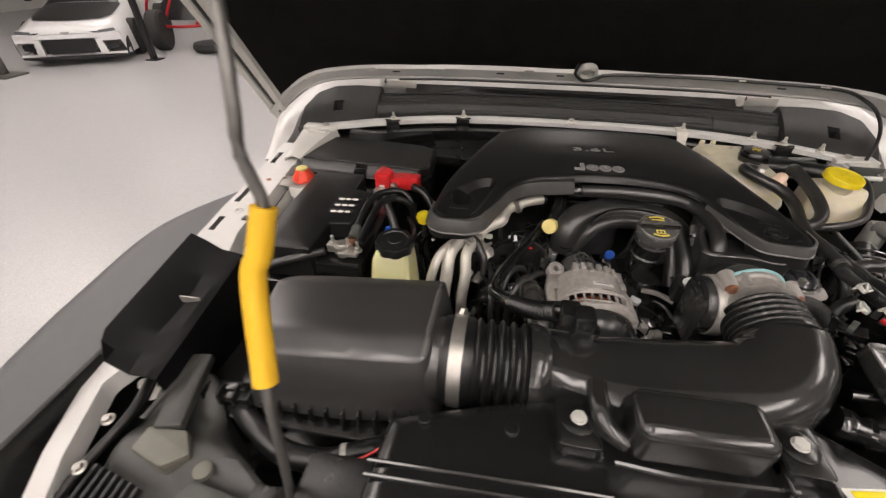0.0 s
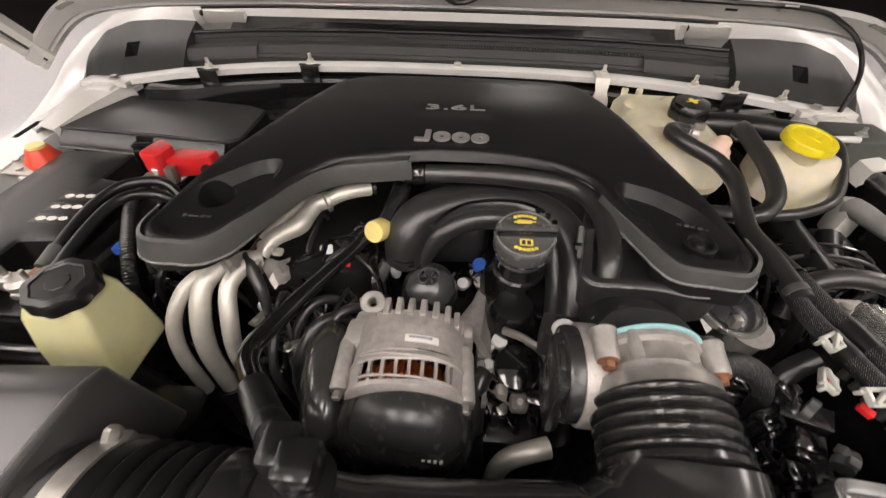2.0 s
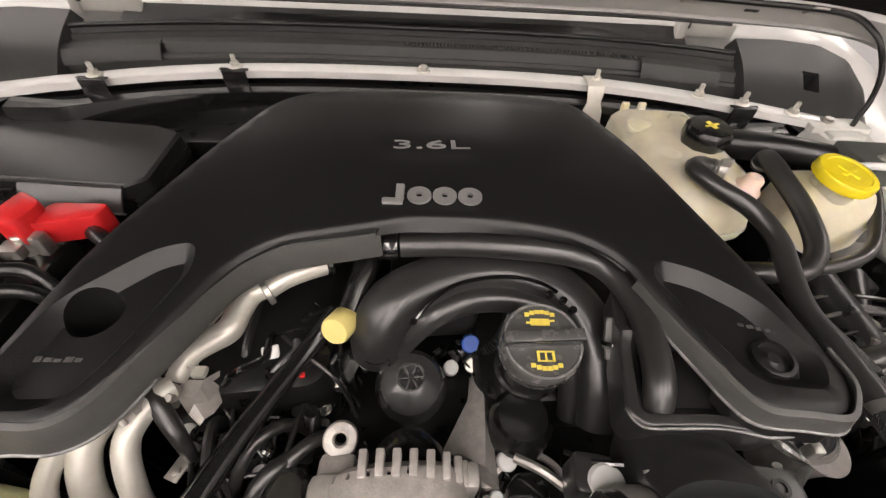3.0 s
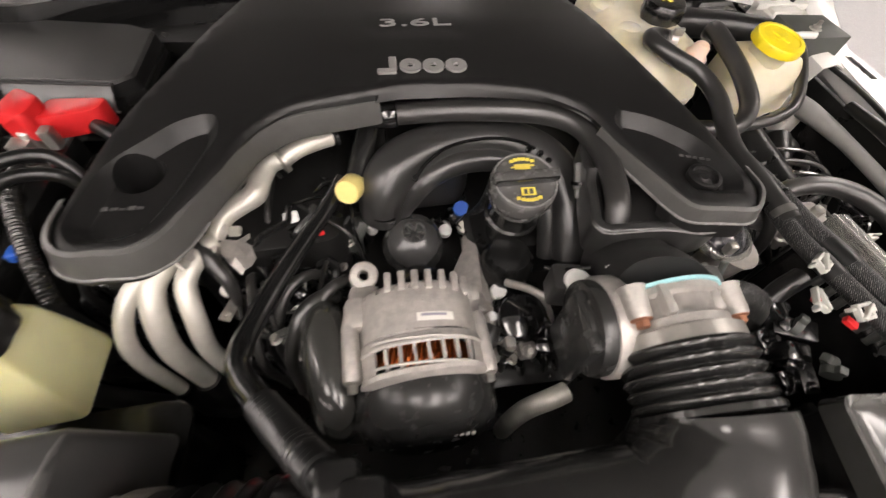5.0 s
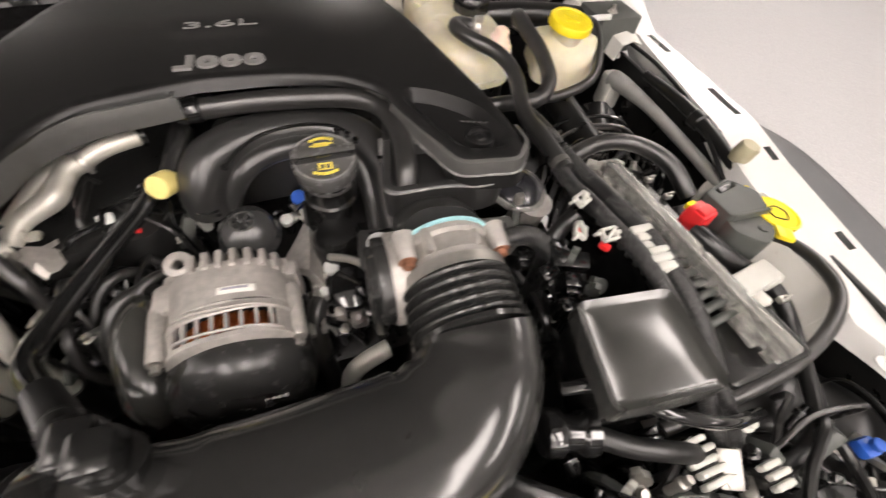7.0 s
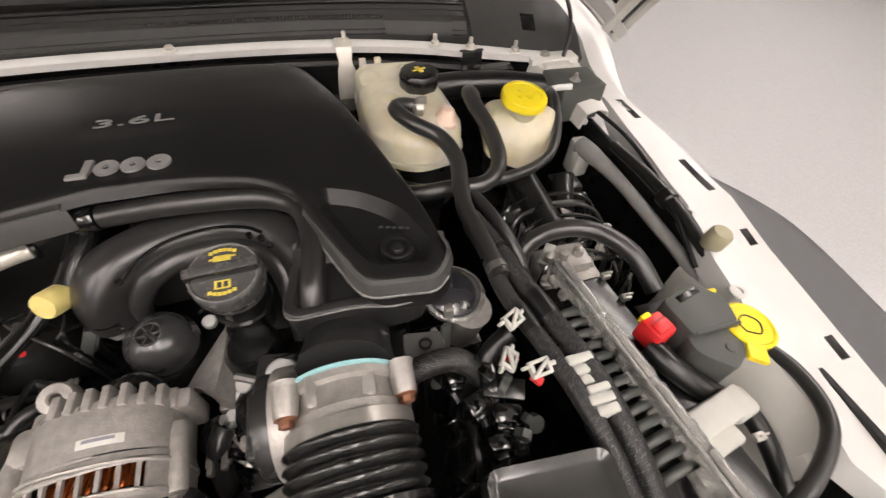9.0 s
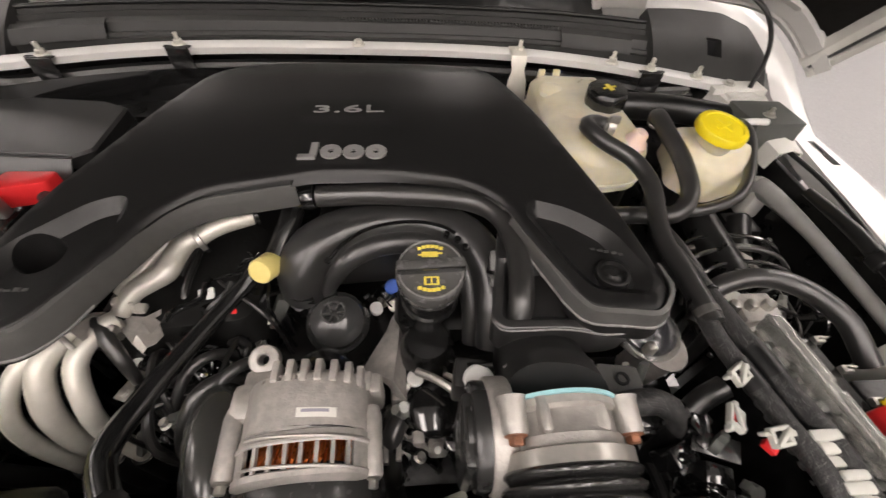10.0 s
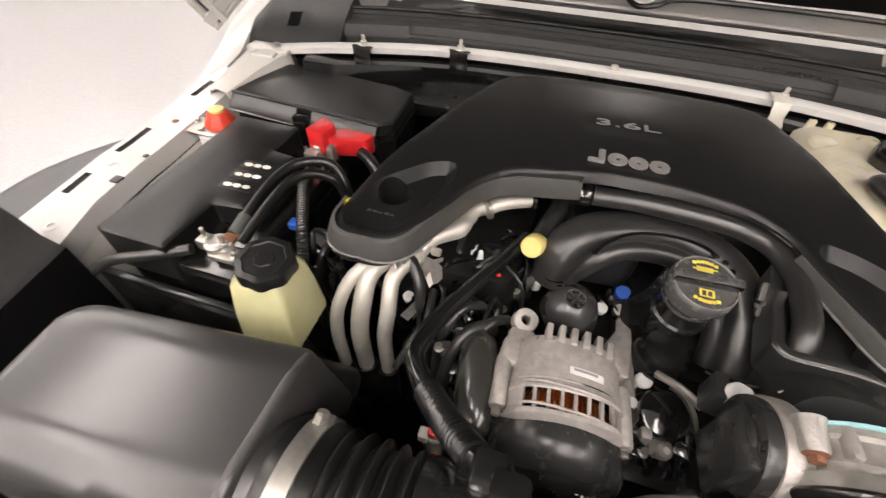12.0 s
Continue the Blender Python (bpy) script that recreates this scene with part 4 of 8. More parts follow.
part("edge_lip", edge_lip([(-0.3712, 0.668), (-0.362, 0.648), (-0.344, 0.638), (-0.322, 0.638), (-0.300, 0.638), (-0.284, 0.645), (-0.271, 0.661), (-0.260, 0.688)], 0.022), M_GLINT, cover, "pale lip painted as a glint along the edge")
part("edge_lip", edge_lip([(0.158, 0.774), (0.170, 0.744), (0.182, 0.713), (0.192, 0.689), (0.201, 0.668), (0.215, 0.6515), (0.248, 0.647), (0.276, 0.645), (0.292, 0.658)], 0.014, 0.004), M_GLINT, cover, "pale lip painted as a glint along the edge")
part("front_lip", tube([(-0.088, 0.8305, 1.2415), (-0.06, 0.838, 1.2425), (0.0, 0.8395, 1.2435), (0.06, 0.834, 1.2430), (0.108, 0.8235, 1.2420), (0.136, 0.808, 1.2410), (0.152, 0.788, 1.2405)], 0.0012, 8, 0.006), M_LIT_EDGE, cover, "thin lip along the front edge, painted as a highlight")
part("badge_boss", lathe((0.250, 0.698, 1.222), (0, 0, 1), [(0.0175, 0), (0.0175, 0.0165), (0.0160, 0.0175), (0.0135, 0.0175), (0.0125, 0.013), (0.007, 0.0135), (0.005, 0.0155), (0.0, 0.0155)], 32), M_COVER, cover, "round boss")
for k in range(5):
    part("recess_mark", box(-0.338 + 0.0075 * k, -0.333 + 0.0075 * k + 0.001 * (k % 2), 0.690, 0.6945 - 0.001 * (k % 3), 1.2362, 1.2366, 0.0001), M_LIT_EDGE, cover, "faint moulded marks")
    part("recess_mark", box(0.236 + 0.007 * k, 0.2405 + 0.007 * k + 0.001 * (k % 2), 0.7285 - 0.002 * k, 0.732 - 0.002 * k, 1.2372, 1.2376, 0.0001), M_LIT_EDGE, cover, "faint moulded marks")


# ---------------------------------------------------------------- air intake
airbox = thing("air_filter_box", (-0.47, 0.43, 1.0), "black plastic air filter box with ribbed base", "air filter box")
lid_out = rounded([(-0.574, 0.331), (-0.318, 0.352), (-0.316, 0.516), (-0.590, 0.492)], [0.02, 0.02, 0.012, 0.03])


def lid_height(xy, inset):
    rear = 0.487 + 0.09 * (xy[:, 0] + 0.33)
    z = 1.2125 - 0.016 * np.clip((0.388 + 0.08 * (xy[:, 0] + 0.33) - xy[:, 1]) / 0.036, 0, 1) - 0.009 * np.clip((xy[:, 1] - rear) / 0.026, 0, 1)
    z = z - 0.004 * np.clip((-0.48 - xy[:, 0]) / 0.1, 0, 1) ** 2
    return z - 0.0035 * np.clip(1 - inset / 0.004, 0, 1) ** 2


part("lid", plate(lid_out, lid_height, rings=(0.0, 0.0015, 0.004), skirt=0.11, flare=0.022, grid=0.009), M_BOX, airbox, "black plastic lid, slightly dusty", sharp=50)
part("lid_bead", tube([(-0.327, 0.362, 1.197), (-0.3245, 0.39, 1.2085), (-0.323, 0.42, 1.210), (-0.3225, 0.48, 1.210), (-0.3225, 0.508, 1.201)], 0.0045, 10, 0.01), M_LIT_EDGE, airbox, "rounded bead along the lid's edge")
part("base", prism(rounded([(-0.675, 0.315), (-0.315, 0.312), (-0.312, 0.56), (-0.665, 0.54)], 0.03), 0.86, 1.058, 0.004), M_BLACK, airbox, "black plastic base")
part("flange", prism(rounded([(-0.69, 0.305), (-0.305, 0.300), (-0.302, 0.57), (-0.68, 0.55)], 0.03), 1.058, 1.066, 0.002), M_BLACK, airbox, "clamping flange")
for k in range(15):
    x = -0.660 + 0.0245 * k
    part("rib", box(x - 0.003, x + 0.003, 0.310, 0.342, 1.065, 1.104, 0.002, taper=0.25), M_BLACK, airbox)

AX, AZ = 0.408, 1.142
duct = thing("intake_duct", (-0.05, 0.41, 1.07), "glossy black plastic air intake duct curving to the throttle", "air intake duct")
part("outlet", lathe((-0.322, AX, AZ), (1, 0, 0), [(0.064, 0), (0.062, 0.01), (0.060, 0.02), (0.060, 0.04)], 36), M_BOX, airbox, "round outlet neck")
part("cuff", lathe((-0.305, AX, AZ), (1, 0, 0), [(0.0, 0), (0.064, 0.0), (0.066, 0.004), (0.066, 0.042), (0.060, 0.05)], 40), M_RUBBER, duct, "rubber cuff")
clamp = part("hose_clamp", lathe((-0.292, AX, AZ), (1, 0, 0), [(0.066, 0), (0.0685, 0.0005), (0.0685, 0.019), (0.066, 0.0195)], 48), M_ZINC, duct, "bright steel band clamp")
part("clamp_screw", join(lathe((-0.283, AX + 0.050, AZ + 0.048), (0.2, 0.7, 0.7), [(0.007, -0.004), (0.007, 0.008), (0.005, 0.010)], 6), box(-0.292, -0.272, AX + 0.046, AX + 0.060, AZ + 0.036, AZ + 0.044, 0.001)), M_ZINC, clamp, "clamp screw")
bellow_prof = [(0.058, 0.0)]
for k in range(5):
    bellow_prof += [(0.058, 0.003 + 0.0165 * k), (0.0655, 0.0065 + 0.0165 * k), (0.067, 0.009 + 0.0165 * k), (0.0655, 0.0115 + 0.0165 * k), (0.058, 0.0155 + 0.0165 * k)]
bellow_prof += [(0.060, 0.086), (0.062, 0.088)]
part("bellows", lathe((-0.262, AX, AZ), (1, 0, 0), bellow_prof, 48), M_RUBBER, duct, "black rubber bellows", sharp=60)
part("duct_collar", lathe((-0.182, AX, AZ), (1, 0, 0), [(0.062, 0), (0.0665, 0.002), (0.0675, 0.012), (0.066, 0.022), (0.062, 0.03)], 48), M_PIPE, duct, "rounded collar")
part("duct_body", tube([(-0.178, AX + 0.002, AZ), (-0.155, AX + 0.002, AZ), (-0.115, AX - 0.006, AZ - 0.002), (-0.055, AX - 0.016, AZ - 0.006), (0.05, AX - 0.014, AZ + 0.0), (0.12, AX - 0.004, AZ + 0.010), (0.158, AX + 0.024, AZ + 0.024), (0.173, AX + 0.054, AZ + 0.034), (0.175, AX + 0.07, AZ + 0.038)],
                       [0.056, 0.054, 0.060, 0.070, 0.071, 0.068, 0.063, 0.057, 0.056], 56, 0.005, square=3.1), M_PIPE, duct, "smooth glossy black duct", sharp=70)
tb_axis = Vector((0.0, 0.97, 0.09)).normalized()
tb_start = Vector((0.175, AX + 0.066, AZ + 0.037))
bell2 = [(0.057, 0.0), (0.0595, 0.001), (0.0595, 0.006)]
for k in range(5):
    bell2 += [(0.0525 + 0.0062 * math.sin(math.pi * a), 0.0075 + 0.0106 * k + 0.0106 * a) for a in (0.0, 0.12, 0.3, 0.5, 0.7, 0.88)]
bell2 += [(0.0525, 0.0605), (0.055, 0.062)]
part("elbow_bellows", lathe(tb_start, tb_axis, bell2, 48), M_PIPE, duct, "black rubber bellows at the throttle", sharp=60)
part("cuff_band", lathe(tb_start + tb_axis * 0.052, tb_axis, [(0.0, 0), (0.054, 0.0), (0.0558, 0.001), (0.0558, 0.018), (0.050, 0.020)], 48), M_ZINC, duct, "steel clamp band")
part("breather_port", join(lathe((-0.108, 0.432, 1.19), (0.05, 0.25, 1), [(0.018, -0.012), (0.018, 0.018), (0.022, 0.019), (0.022, 0.026), (0.016, 0.028)], 24), box(-0.126, -0.094, 0.425, 0.458, 1.212, 1.240, 0.007)), M_BLACK, duct, "black elbow fitting on the duct")

throttle = thing("air_throttle_unit", (0.175, 0.58, 1.12), "cast aluminium throttle body with rusty bolts", "throttle body")
part("housing", join(lathe(tb_start + tb_axis * 0.066, tb_axis, [(0.044, 0), (0.048, 0.002), (0.049, 0.014), (0.046, 0.018), (0.046, 0.033), (0.050, 0.036), (0.050, 0.042)], 40), box(0.118, 0.138, 0.548, 0.585, 1.13, 1.212, 0.008), box(0.214, 0.232, 0.548, 0.585, 1.14, 1.212, 0.008), box(0.146, 0.156, 0.550, 0.582, 1.215, 1.234, 0.004), box(0.188, 0.204, 0.550, 0.582, 1.212, 1.230, 0.005)), M_CAST, throttle, "rough cast aluminium housing")
for x, z in ((0.128, 1.230), (0.227, 1.220)):
    part("boss", lathe((x, 0.552, z - 0.012), (0, 1, 0.1), [(0.009, 0.0), (0.0105, 0.003), (0.0115, 0.026), (0.013, 0.030)], 20), M_CAST, throttle, "bolt boss")
    bolt((x, 0.553, z - 0.012), (0, -1, -0.1), 0.0065, 0.008, M_RUST, throttle, "bolt", "rusty bolt")
part("gasket", lathe(tb_start + tb_axis * 0.1085, tb_axis, [(0.045, 0), (0.0525, 0.0), (0.0525, 0.003), (0.045, 0.003)], 40), M_GASKET, throttle, "pale blue gasket")
part("actuator", join(lathe((0.108, 0.57, 1.165), (-1, 0, 0), [(0.047, -0.01), (0.048, 0.006), (0.0465, 0.010), (0.034, 0.0115), (0.033, 0.015), (0.031, 0.016), (0.0, 0.0165)], 36), box(0.088, 0.104, 0.535, 0.60, 1.10, 1.195, 0.007)), M_GUARD, throttle, "black actuator cover")
part("actuator_ring", lathe((0.118, 0.57, 1.165), (-1, 0, 0), [(0.045, -0.016), (0.0495, -0.015), (0.051, -0.012), (0.051, 0.004), (0.0495, 0.0065), (0.047, 0.007)], 40), M_ALU, throttle, "aluminium ring")
part("cap_nut", lathe((0.112, 0.625, 1.153), (0.05, -0.3, 1), [(0.012, -0.02), (0.012, 0.0), (0.0165, 0.001), (0.0165, 0.008), (0.0145, 0.0105), (0.0, 0.011)], 28), M_PALE, throttle, "pale cap nut")

# ---------------------------------------------------------------- intake manifold and engine
manifold = thing("intake_manifold", (0.14, 0.72, 1.06), "black plastic intake manifold with moulded ridges", "intake manifold")
part("neck", tube([(0.176, 0.586, 1.184), (0.178, 0.60, 1.176), (0.179, 0.625, 1.158), (0.182, 0.66, 1.140)], [0.048, 0.047, 0.046, 0.046], 40, 0.005, square=2.5), M_MANIFOLD, manifold, "round neck", sharp=60)
part("neck_ridge", tube([(0.180 + 0.052 * math.cos(a), 0.626, 1.160 + 0.0485 * math.sin(a)) for a in span(radians(150), radians(34), 14)], 0.0016, 8, 0.006), M_GLINT, manifold, "moulded ridge")
plenum_out = rounded([(0.124, 0.664), (0.136, 0.6515), (0.194, 0.6515), (0.216, 0.648), (0.232, 0.6445), (0.252, 0.6455), (0.274, 0.652), (0.284, 0.70), (0.262, 0.80), (0.150, 0.80), (0.138, 0.73)], [0.01, 0.012, 0.02, 0.02, 0.01, 0.01, 0.012, 0.02, 0.02, 0.02, 0.03])


def plenum_height(xy, inset):
    """A rolled rim, a shallow trough behind it and a raised bar along the rear."""
    z = 1.211 - 0.012 * np.clip((inset - 0.010) / 0.010, 0, 1)
    z = z + 0.010 * np.clip(1 - np.abs(xy[:, 1] - 0.733) / 0.008, 0, 1) * np.clip((0.215 - xy[:, 0]) / 0.02, 0, 1)
    return z - 0.003 * np.clip(1 - inset / 0.003, 0, 1) ** 2


part("plenum", plate(plenum_out, plenum_height, rings=(0.0, 0.0015, 0.003, 0.010, 0.020), skirt=0.045, flare=-0.004, grid=0.008), M_MANIFOLD, manifold, "black plenum with a rolled front edge", sharp=35)
# Highlights on the plenum's edges, drawn as thin pale tubes.
part("flange_edge", tube([(0.1262, 0.668, 1.206), (0.129, 0.6575, 1.208), (0.138, 0.6512, 1.209), (0.165, 0.6506, 1.210), (0.194, 0.6506, 1.210), (0.216, 0.6472, 1.210), (0.232, 0.6440, 1.209), (0.252, 0.6447, 1.209), (0.270, 0.650, 1.208)], 0.0013, 8, 0.005), M_GLINT, manifold, "rolled edge with a painted glint")
part("rear_edge", tube([(x, 0.7335, 1.2095) for x in span(0.148, 0.205, 8)], 0.0013, 8, 0.006), M_GLINT, manifold, "rear edge with a painted glint")
part("plenum_rib", tube([(0.172, 0.80, 1.186), (0.185, 0.73, 1.180), (0.188, 0.675, 1.185)], 0.003, 8, 0.01), M_MANIFOLD, manifold, "moulded rib")
ear = part("bolt_ear", prism(rounded([(0.236, 0.600), (0.282, 0.598), (0.284, 0.634), (0.240, 0.640)], 0.006), 1.120, 1.158, 0.003), M_LIT_EDGE, manifold, "flat ear with a bolt hole")
part("ear_hole", lathe((0.262, 0.620, 1.156), (0, 0, 1), [(0.0045, 0), (0.0075, 0), (0.0075, 0.004), (0.0045, 0.004)], 18, ring=True), M_DARK, ear, "dark bolt hole")
part("bolt_ear", prism(rounded([(0.085, 0.618), (0.122, 0.612), (0.124, 0.645), (0.090, 0.650)], 0.006), 1.12, 1.162, 0.003), M_MANIFOLD, manifold, "flat ear beside the neck")
part("side_rib", tube([(0.086, 0.652, 1.150), (0.105, 0.640, 1.160), (0.128, 0.636, 1.168)], 0.003, 8, 0.006), M_GLOSS, manifold, "shiny rib")
part("runner", tube([(-0.096, 0.775, 1.105), (-0.092, 0.780, 1.143), (-0.074, 0.798, 1.166), (-0.040, 0.818, 1.173), (0.008, 0.833, 1.175), (0.06, 0.835, 1.174), (0.112, 0.815, 1.166), (0.140, 0.778, 1.150), (0.150, 0.735, 1.125), (0.152, 0.70, 1.09)], [0.026, 0.028, 0.030, 0.029, 0.0275, 0.0275, 0.028, 0.028, 0.028, 0.028], 32, 0.006, square=2.5), M_MANIFOLD, manifold, "broad arched black runner", sharp=70)
part("runner_lip", tube([(-0.078, 0.785, 1.085), (-0.062, 0.780, 1.125), (-0.038, 0.786, 1.156), (-0.008, 0.797, 1.168), (0.025, 0.804, 1.170), (0.06, 0.803, 1.169), (0.09, 0.793, 1.164), (0.112, 0.772, 1.150), (0.122, 0.74, 1.12), (0.124, 0.71, 1.08)], 0.0150, 20, 0.006), M_MANIFOLD, manifold, "lower lip inside the arch")
part("runner_seam", tube([(-0.050, 0.768, 1.183), (-0.036, 0.784, 1.190), (-0.010, 0.803, 1.1945), (0.022, 0.812, 1.1965), (0.055, 0.814, 1.1965), (0.083, 0.808, 1.195), (0.100, 0.799, 1.191)], 0.0024, 8, 0.005), M_GLOSS, manifold, "shiny moulded seam along the arch")
part("seam_screw", disc((-0.052, 0.765, 1.182), (-0.1, -0.4, 1), 0.0040, 0.004, 14), M_GLOSS, manifold, "worn screw at the seam")
for k, z in enumerate((1.118, 1.126)):
    part("leg_ridge", tube([(-0.118, 0.770, z), (-0.100, 0.752 - 0.002 * k, z - 0.001), (-0.078, 0.752, z - 0.002)], 0.002, 8, 0.005), M_GLOSS, manifold, "moulded ridge at the foot of the arch")
part("web", prism(rounded([(-0.085, 0.815), (0.03, 0.825), (0.03, 0.92), (-0.085, 0.92)], 0.02), 1.06, 1.15, 0.006), M_MANIFOLD, manifold, "dark web below the runners")
part("breather_tube", tube([(-0.068, 0.838, 1.218), (0.0, 0.837, 1.222), (0.085, 0.830, 1.223), (0.128, 0.819, 1.222), (0.152, 0.797, 1.221), (0.162, 0.757, 1.221), (0.161, 0.715, 1.220), (0.157, 0.682, 1.213), (0.153, 0.664, 1.19)], 0.0132, 18, 0.006), M_HOSE, manifold, "black breather tube bent round the oil cap")
for x, y, z in ((0.088, 0.790, 1.196), (0.101, 0.784, 1.194), (0.110, 0.775, 1.190)):
    part("runner_stud", disc((x, y, z), (0, -0.3, 1), 0.004, 0.007, 12), M_GLOSS, manifold, "small shiny stud")
part("tube_clip", moved(join(box(-0.007, 0.007, -0.004, 0.004, -0.016, 0.016, 0.003), box(-0.004, 0.004, -0.003, 0.003, -0.026, -0.014, 0.002)), Matrix.Translation((0.1425, 0.748, 1.192)) @ pose(0, 0, 0, -50, 0, -8)), M_FACET, manifold, "worn grey clip below the tube")
part("clip_band", lathe((0.1425, 0.741, 1.189), (0, 0.6, 0.8), [(0.0095, -0.002), (0.0115, -0.002), (0.0115, 0.002), (0.0095, 0.002)], 20, ring=True), M_GLOSS, manifold, "dark band round the clip")
part("tube_joint", lathe((-0.070, 0.838, 1.218), (-1, 0.02, -0.1), [(0.015, 0), (0.016, 0.004), (0.016, 0.02), (0.012, 0.03)], 18), M_GLOSS, manifold, "tube end")

engine = thing("engine", (0.0, 0.8, 0.62), "dark engine block deep in the bay", "engine")
part("block", prism(rounded([(-0.26, 0.62), (0.26, 0.62), (0.28, 1.16), (-0.28, 1.16)], 0.04), 0.601, 1.02, 0.02), M_DARK, engine, "black engine block")
part("valve_cover", prism(rounded([(-0.33, 0.70), (-0.14, 0.72), (-0.12, 1.14), (-0.31, 1.12)], 0.03), 0.95, 1.13, 0.02), M_DARK, engine, "black valve cover")
part("valve_cover", prism(rounded([(0.02, 0.72), (0.27, 0.72), (0.25, 1.14), (0.02, 1.14)], 0.03), 0.95, 1.09, 0.02), M_DARK, engine, "black valve cover")
part("front_cover", prism(rounded([(-0.2, 0.56), (0.15, 0.56), (0.15, 0.66), (-0.2, 0.66)], 0.03), 0.70, 1.0, 0.015), M_DARK, engine, "dark timing cover")

oil_cap = thing("oil_filler_cap", (0.067, 0.728, 1.13), "black oil filler cap with yellow printing", "oil cap")
cap_up = Vector((0.0, -0.16, 1)).normalized()
part("neck", lathe((0.067, 0.742, 1.12), cap_up, [(0.024, -0.03), (0.024, 0.016), (0.033, 0.017), (0.035, 0.020), (0.035, 0.026), (0.032, 0.029), (0.0315, 0.055), (0.033, 0.06), (0.033, 0.07)], 36), M_BLACK, oil_cap, "filler neck")
part("cap", lathe((0.067, 0.733, 1.185), cap_up, [(0.030, -0.012), (0.0345, -0.010), (0.0345, -0.002), (0.0375, 0.001), (0.0385, 0.006), (0.0385, 0.022), (0.0365, 0.026), (0.0345, 0.0272), (0.0335, 0.0262)], 48), M_CAP, oil_cap, "round black cap")
capm = Matrix.Translation(Vector((0.067, 0.733, 1.185)) + cap_up * 0.0276) @ Matrix.Rotation(0.16, 4, "X")
part("grip", moved(join(box(-0.0372, 0.0372, -0.0050, 0.0060, -0.002, 0.0100, 0.0018), box(-0.0376, -0.0340, -0.0042, 0.0052, 0.0, 0.0085, 0.001)), capm @ Matrix.Rotation(0.05, 4, "Z")), M_CAP, oil_cap, "raised grip bar")
# A black strip in place of the dark reflection on the grip's front.
part("grip_wall", moved(box(-0.0360, 0.0360, -0.0062, -0.0046, -0.002, 0.0080, 0.0004), capm @ Matrix.Rotation(0.05, 4, "Z")), M_GLOSS, oil_cap, "front side of the grip, blackened for its dark reflection")
# The bright line round the cap is a painted highlight.
part("face_rim", lathe(Vector((0.067, 0.733, 1.185)) + cap_up * 0.0268, cap_up, [(0.0340, 0.0), (0.0345, 0.0012), (0.0358, 0.0012), (0.0364, 0.0)], 48, ring=True), M_GLINT, oil_cap, "rim of the cap with a painted glint")
part("oil_symbol", moved(join(box(-0.010, 0.008, 0.013, 0.020, 0, 0.0006), box(0.006, 0.013, 0.017, 0.019, 0, 0.0006), box(-0.014, -0.009, 0.015, 0.017, 0, 0.0006)), capm), M_YPRINT, oil_cap, "yellow oil can symbol")
part("book_symbol", moved(join(box(-0.008, -0.0055, -0.021, -0.011, 0, 0.0006), box(0.0055, 0.008, -0.021, -0.011, 0, 0.0006), box(-0.008, 0.008, -0.0125, -0.011, 0, 0.0006), box(-0.008, 0.008, -0.021, -0.0195, 0, 0.0006), box(-0.0009, 0.0009, -0.021, -0.011, 0, 0.0006)), capm), M_YPRINT, oil_cap, "yellow booklet symbol")
part("print_bar", moved(join(*[box(-0.0145 + 0.0048 * k, -0.0102 + 0.0048 * k, 0.0250 - 0.0009 * (k - 2.5) ** 2 / 2, 0.0290 - 0.0009 * (k - 2.5) ** 2 / 2, 0, 0.0006) for k in range(6)]), capm), M_YPRINT, oil_cap, "row of yellow print")
part("print_bar", moved(join(*[box(-0.0145 + 0.0048 * k, -0.0102 + 0.0048 * k, -0.0290 + 0.0009 * (k - 2.5) ** 2 / 2, -0.0250 + 0.0009 * (k - 2.5) ** 2 / 2, 0, 0.0006) for k in range(6)]), capm), M_YPRINT, oil_cap, "row of yellow print")

M_FILTER = material("satin_black_cap", (0.055, 0.055, 0.055), 0.24, spots=0.2, spot_size=60, bump=0.1, wear=0.05, coat=0.8)
filt = thing("oil_filter_housing", (-0.052, 0.77, 1.0), "black oil filter cap with a hexagonal recess", "oil filter")
fup = Vector((0.02, -0.20, 1.0)).normalized()
part("housing", lathe(Vector((-0.055, 0.743, 1.106)) - fup * 0.12, fup, [(0.03, 0), (0.03, 0.066), (0.040, 0.069), (0.0425, 0.072), (0.0425, 0.080), (0.0405, 0.083), (0.040, 0.092), (0.036, 0.104), (0.029, 0.113), (0.0180, 0.1195), (0.0150, 0.1210), (0.0138, 0.109), (0.0, 0.109)], 40), M_FILTER, filt, "domed black cap")
fbase = Vector((-0.055, 0.743, 1.106)) - fup * 0.12
# This paler ring paints the highlight round the recess.
part("recess_rim", lathe(fbase + fup * 0.1205, fup, [(0.0132, 0.0), (0.0140, 0.0016), (0.0152, 0.0016), (0.0162, 0.0)], 32, ring=True), M_CAP, filt, "rim of the recess, painted as a ring highlight")
for k in range(6):
    a = k * math.pi / 3
    part("spoke", moved(box(0.004, 0.0138, -0.0011, 0.0011, 0.108, 0.1200, 0.0005), Matrix.Translation(Vector((-0.055, 0.743, 1.106)) - fup * 0.12) @ frame_to(fup) @ Matrix.Rotation(a, 4, "Z")), M_CAP, filt)

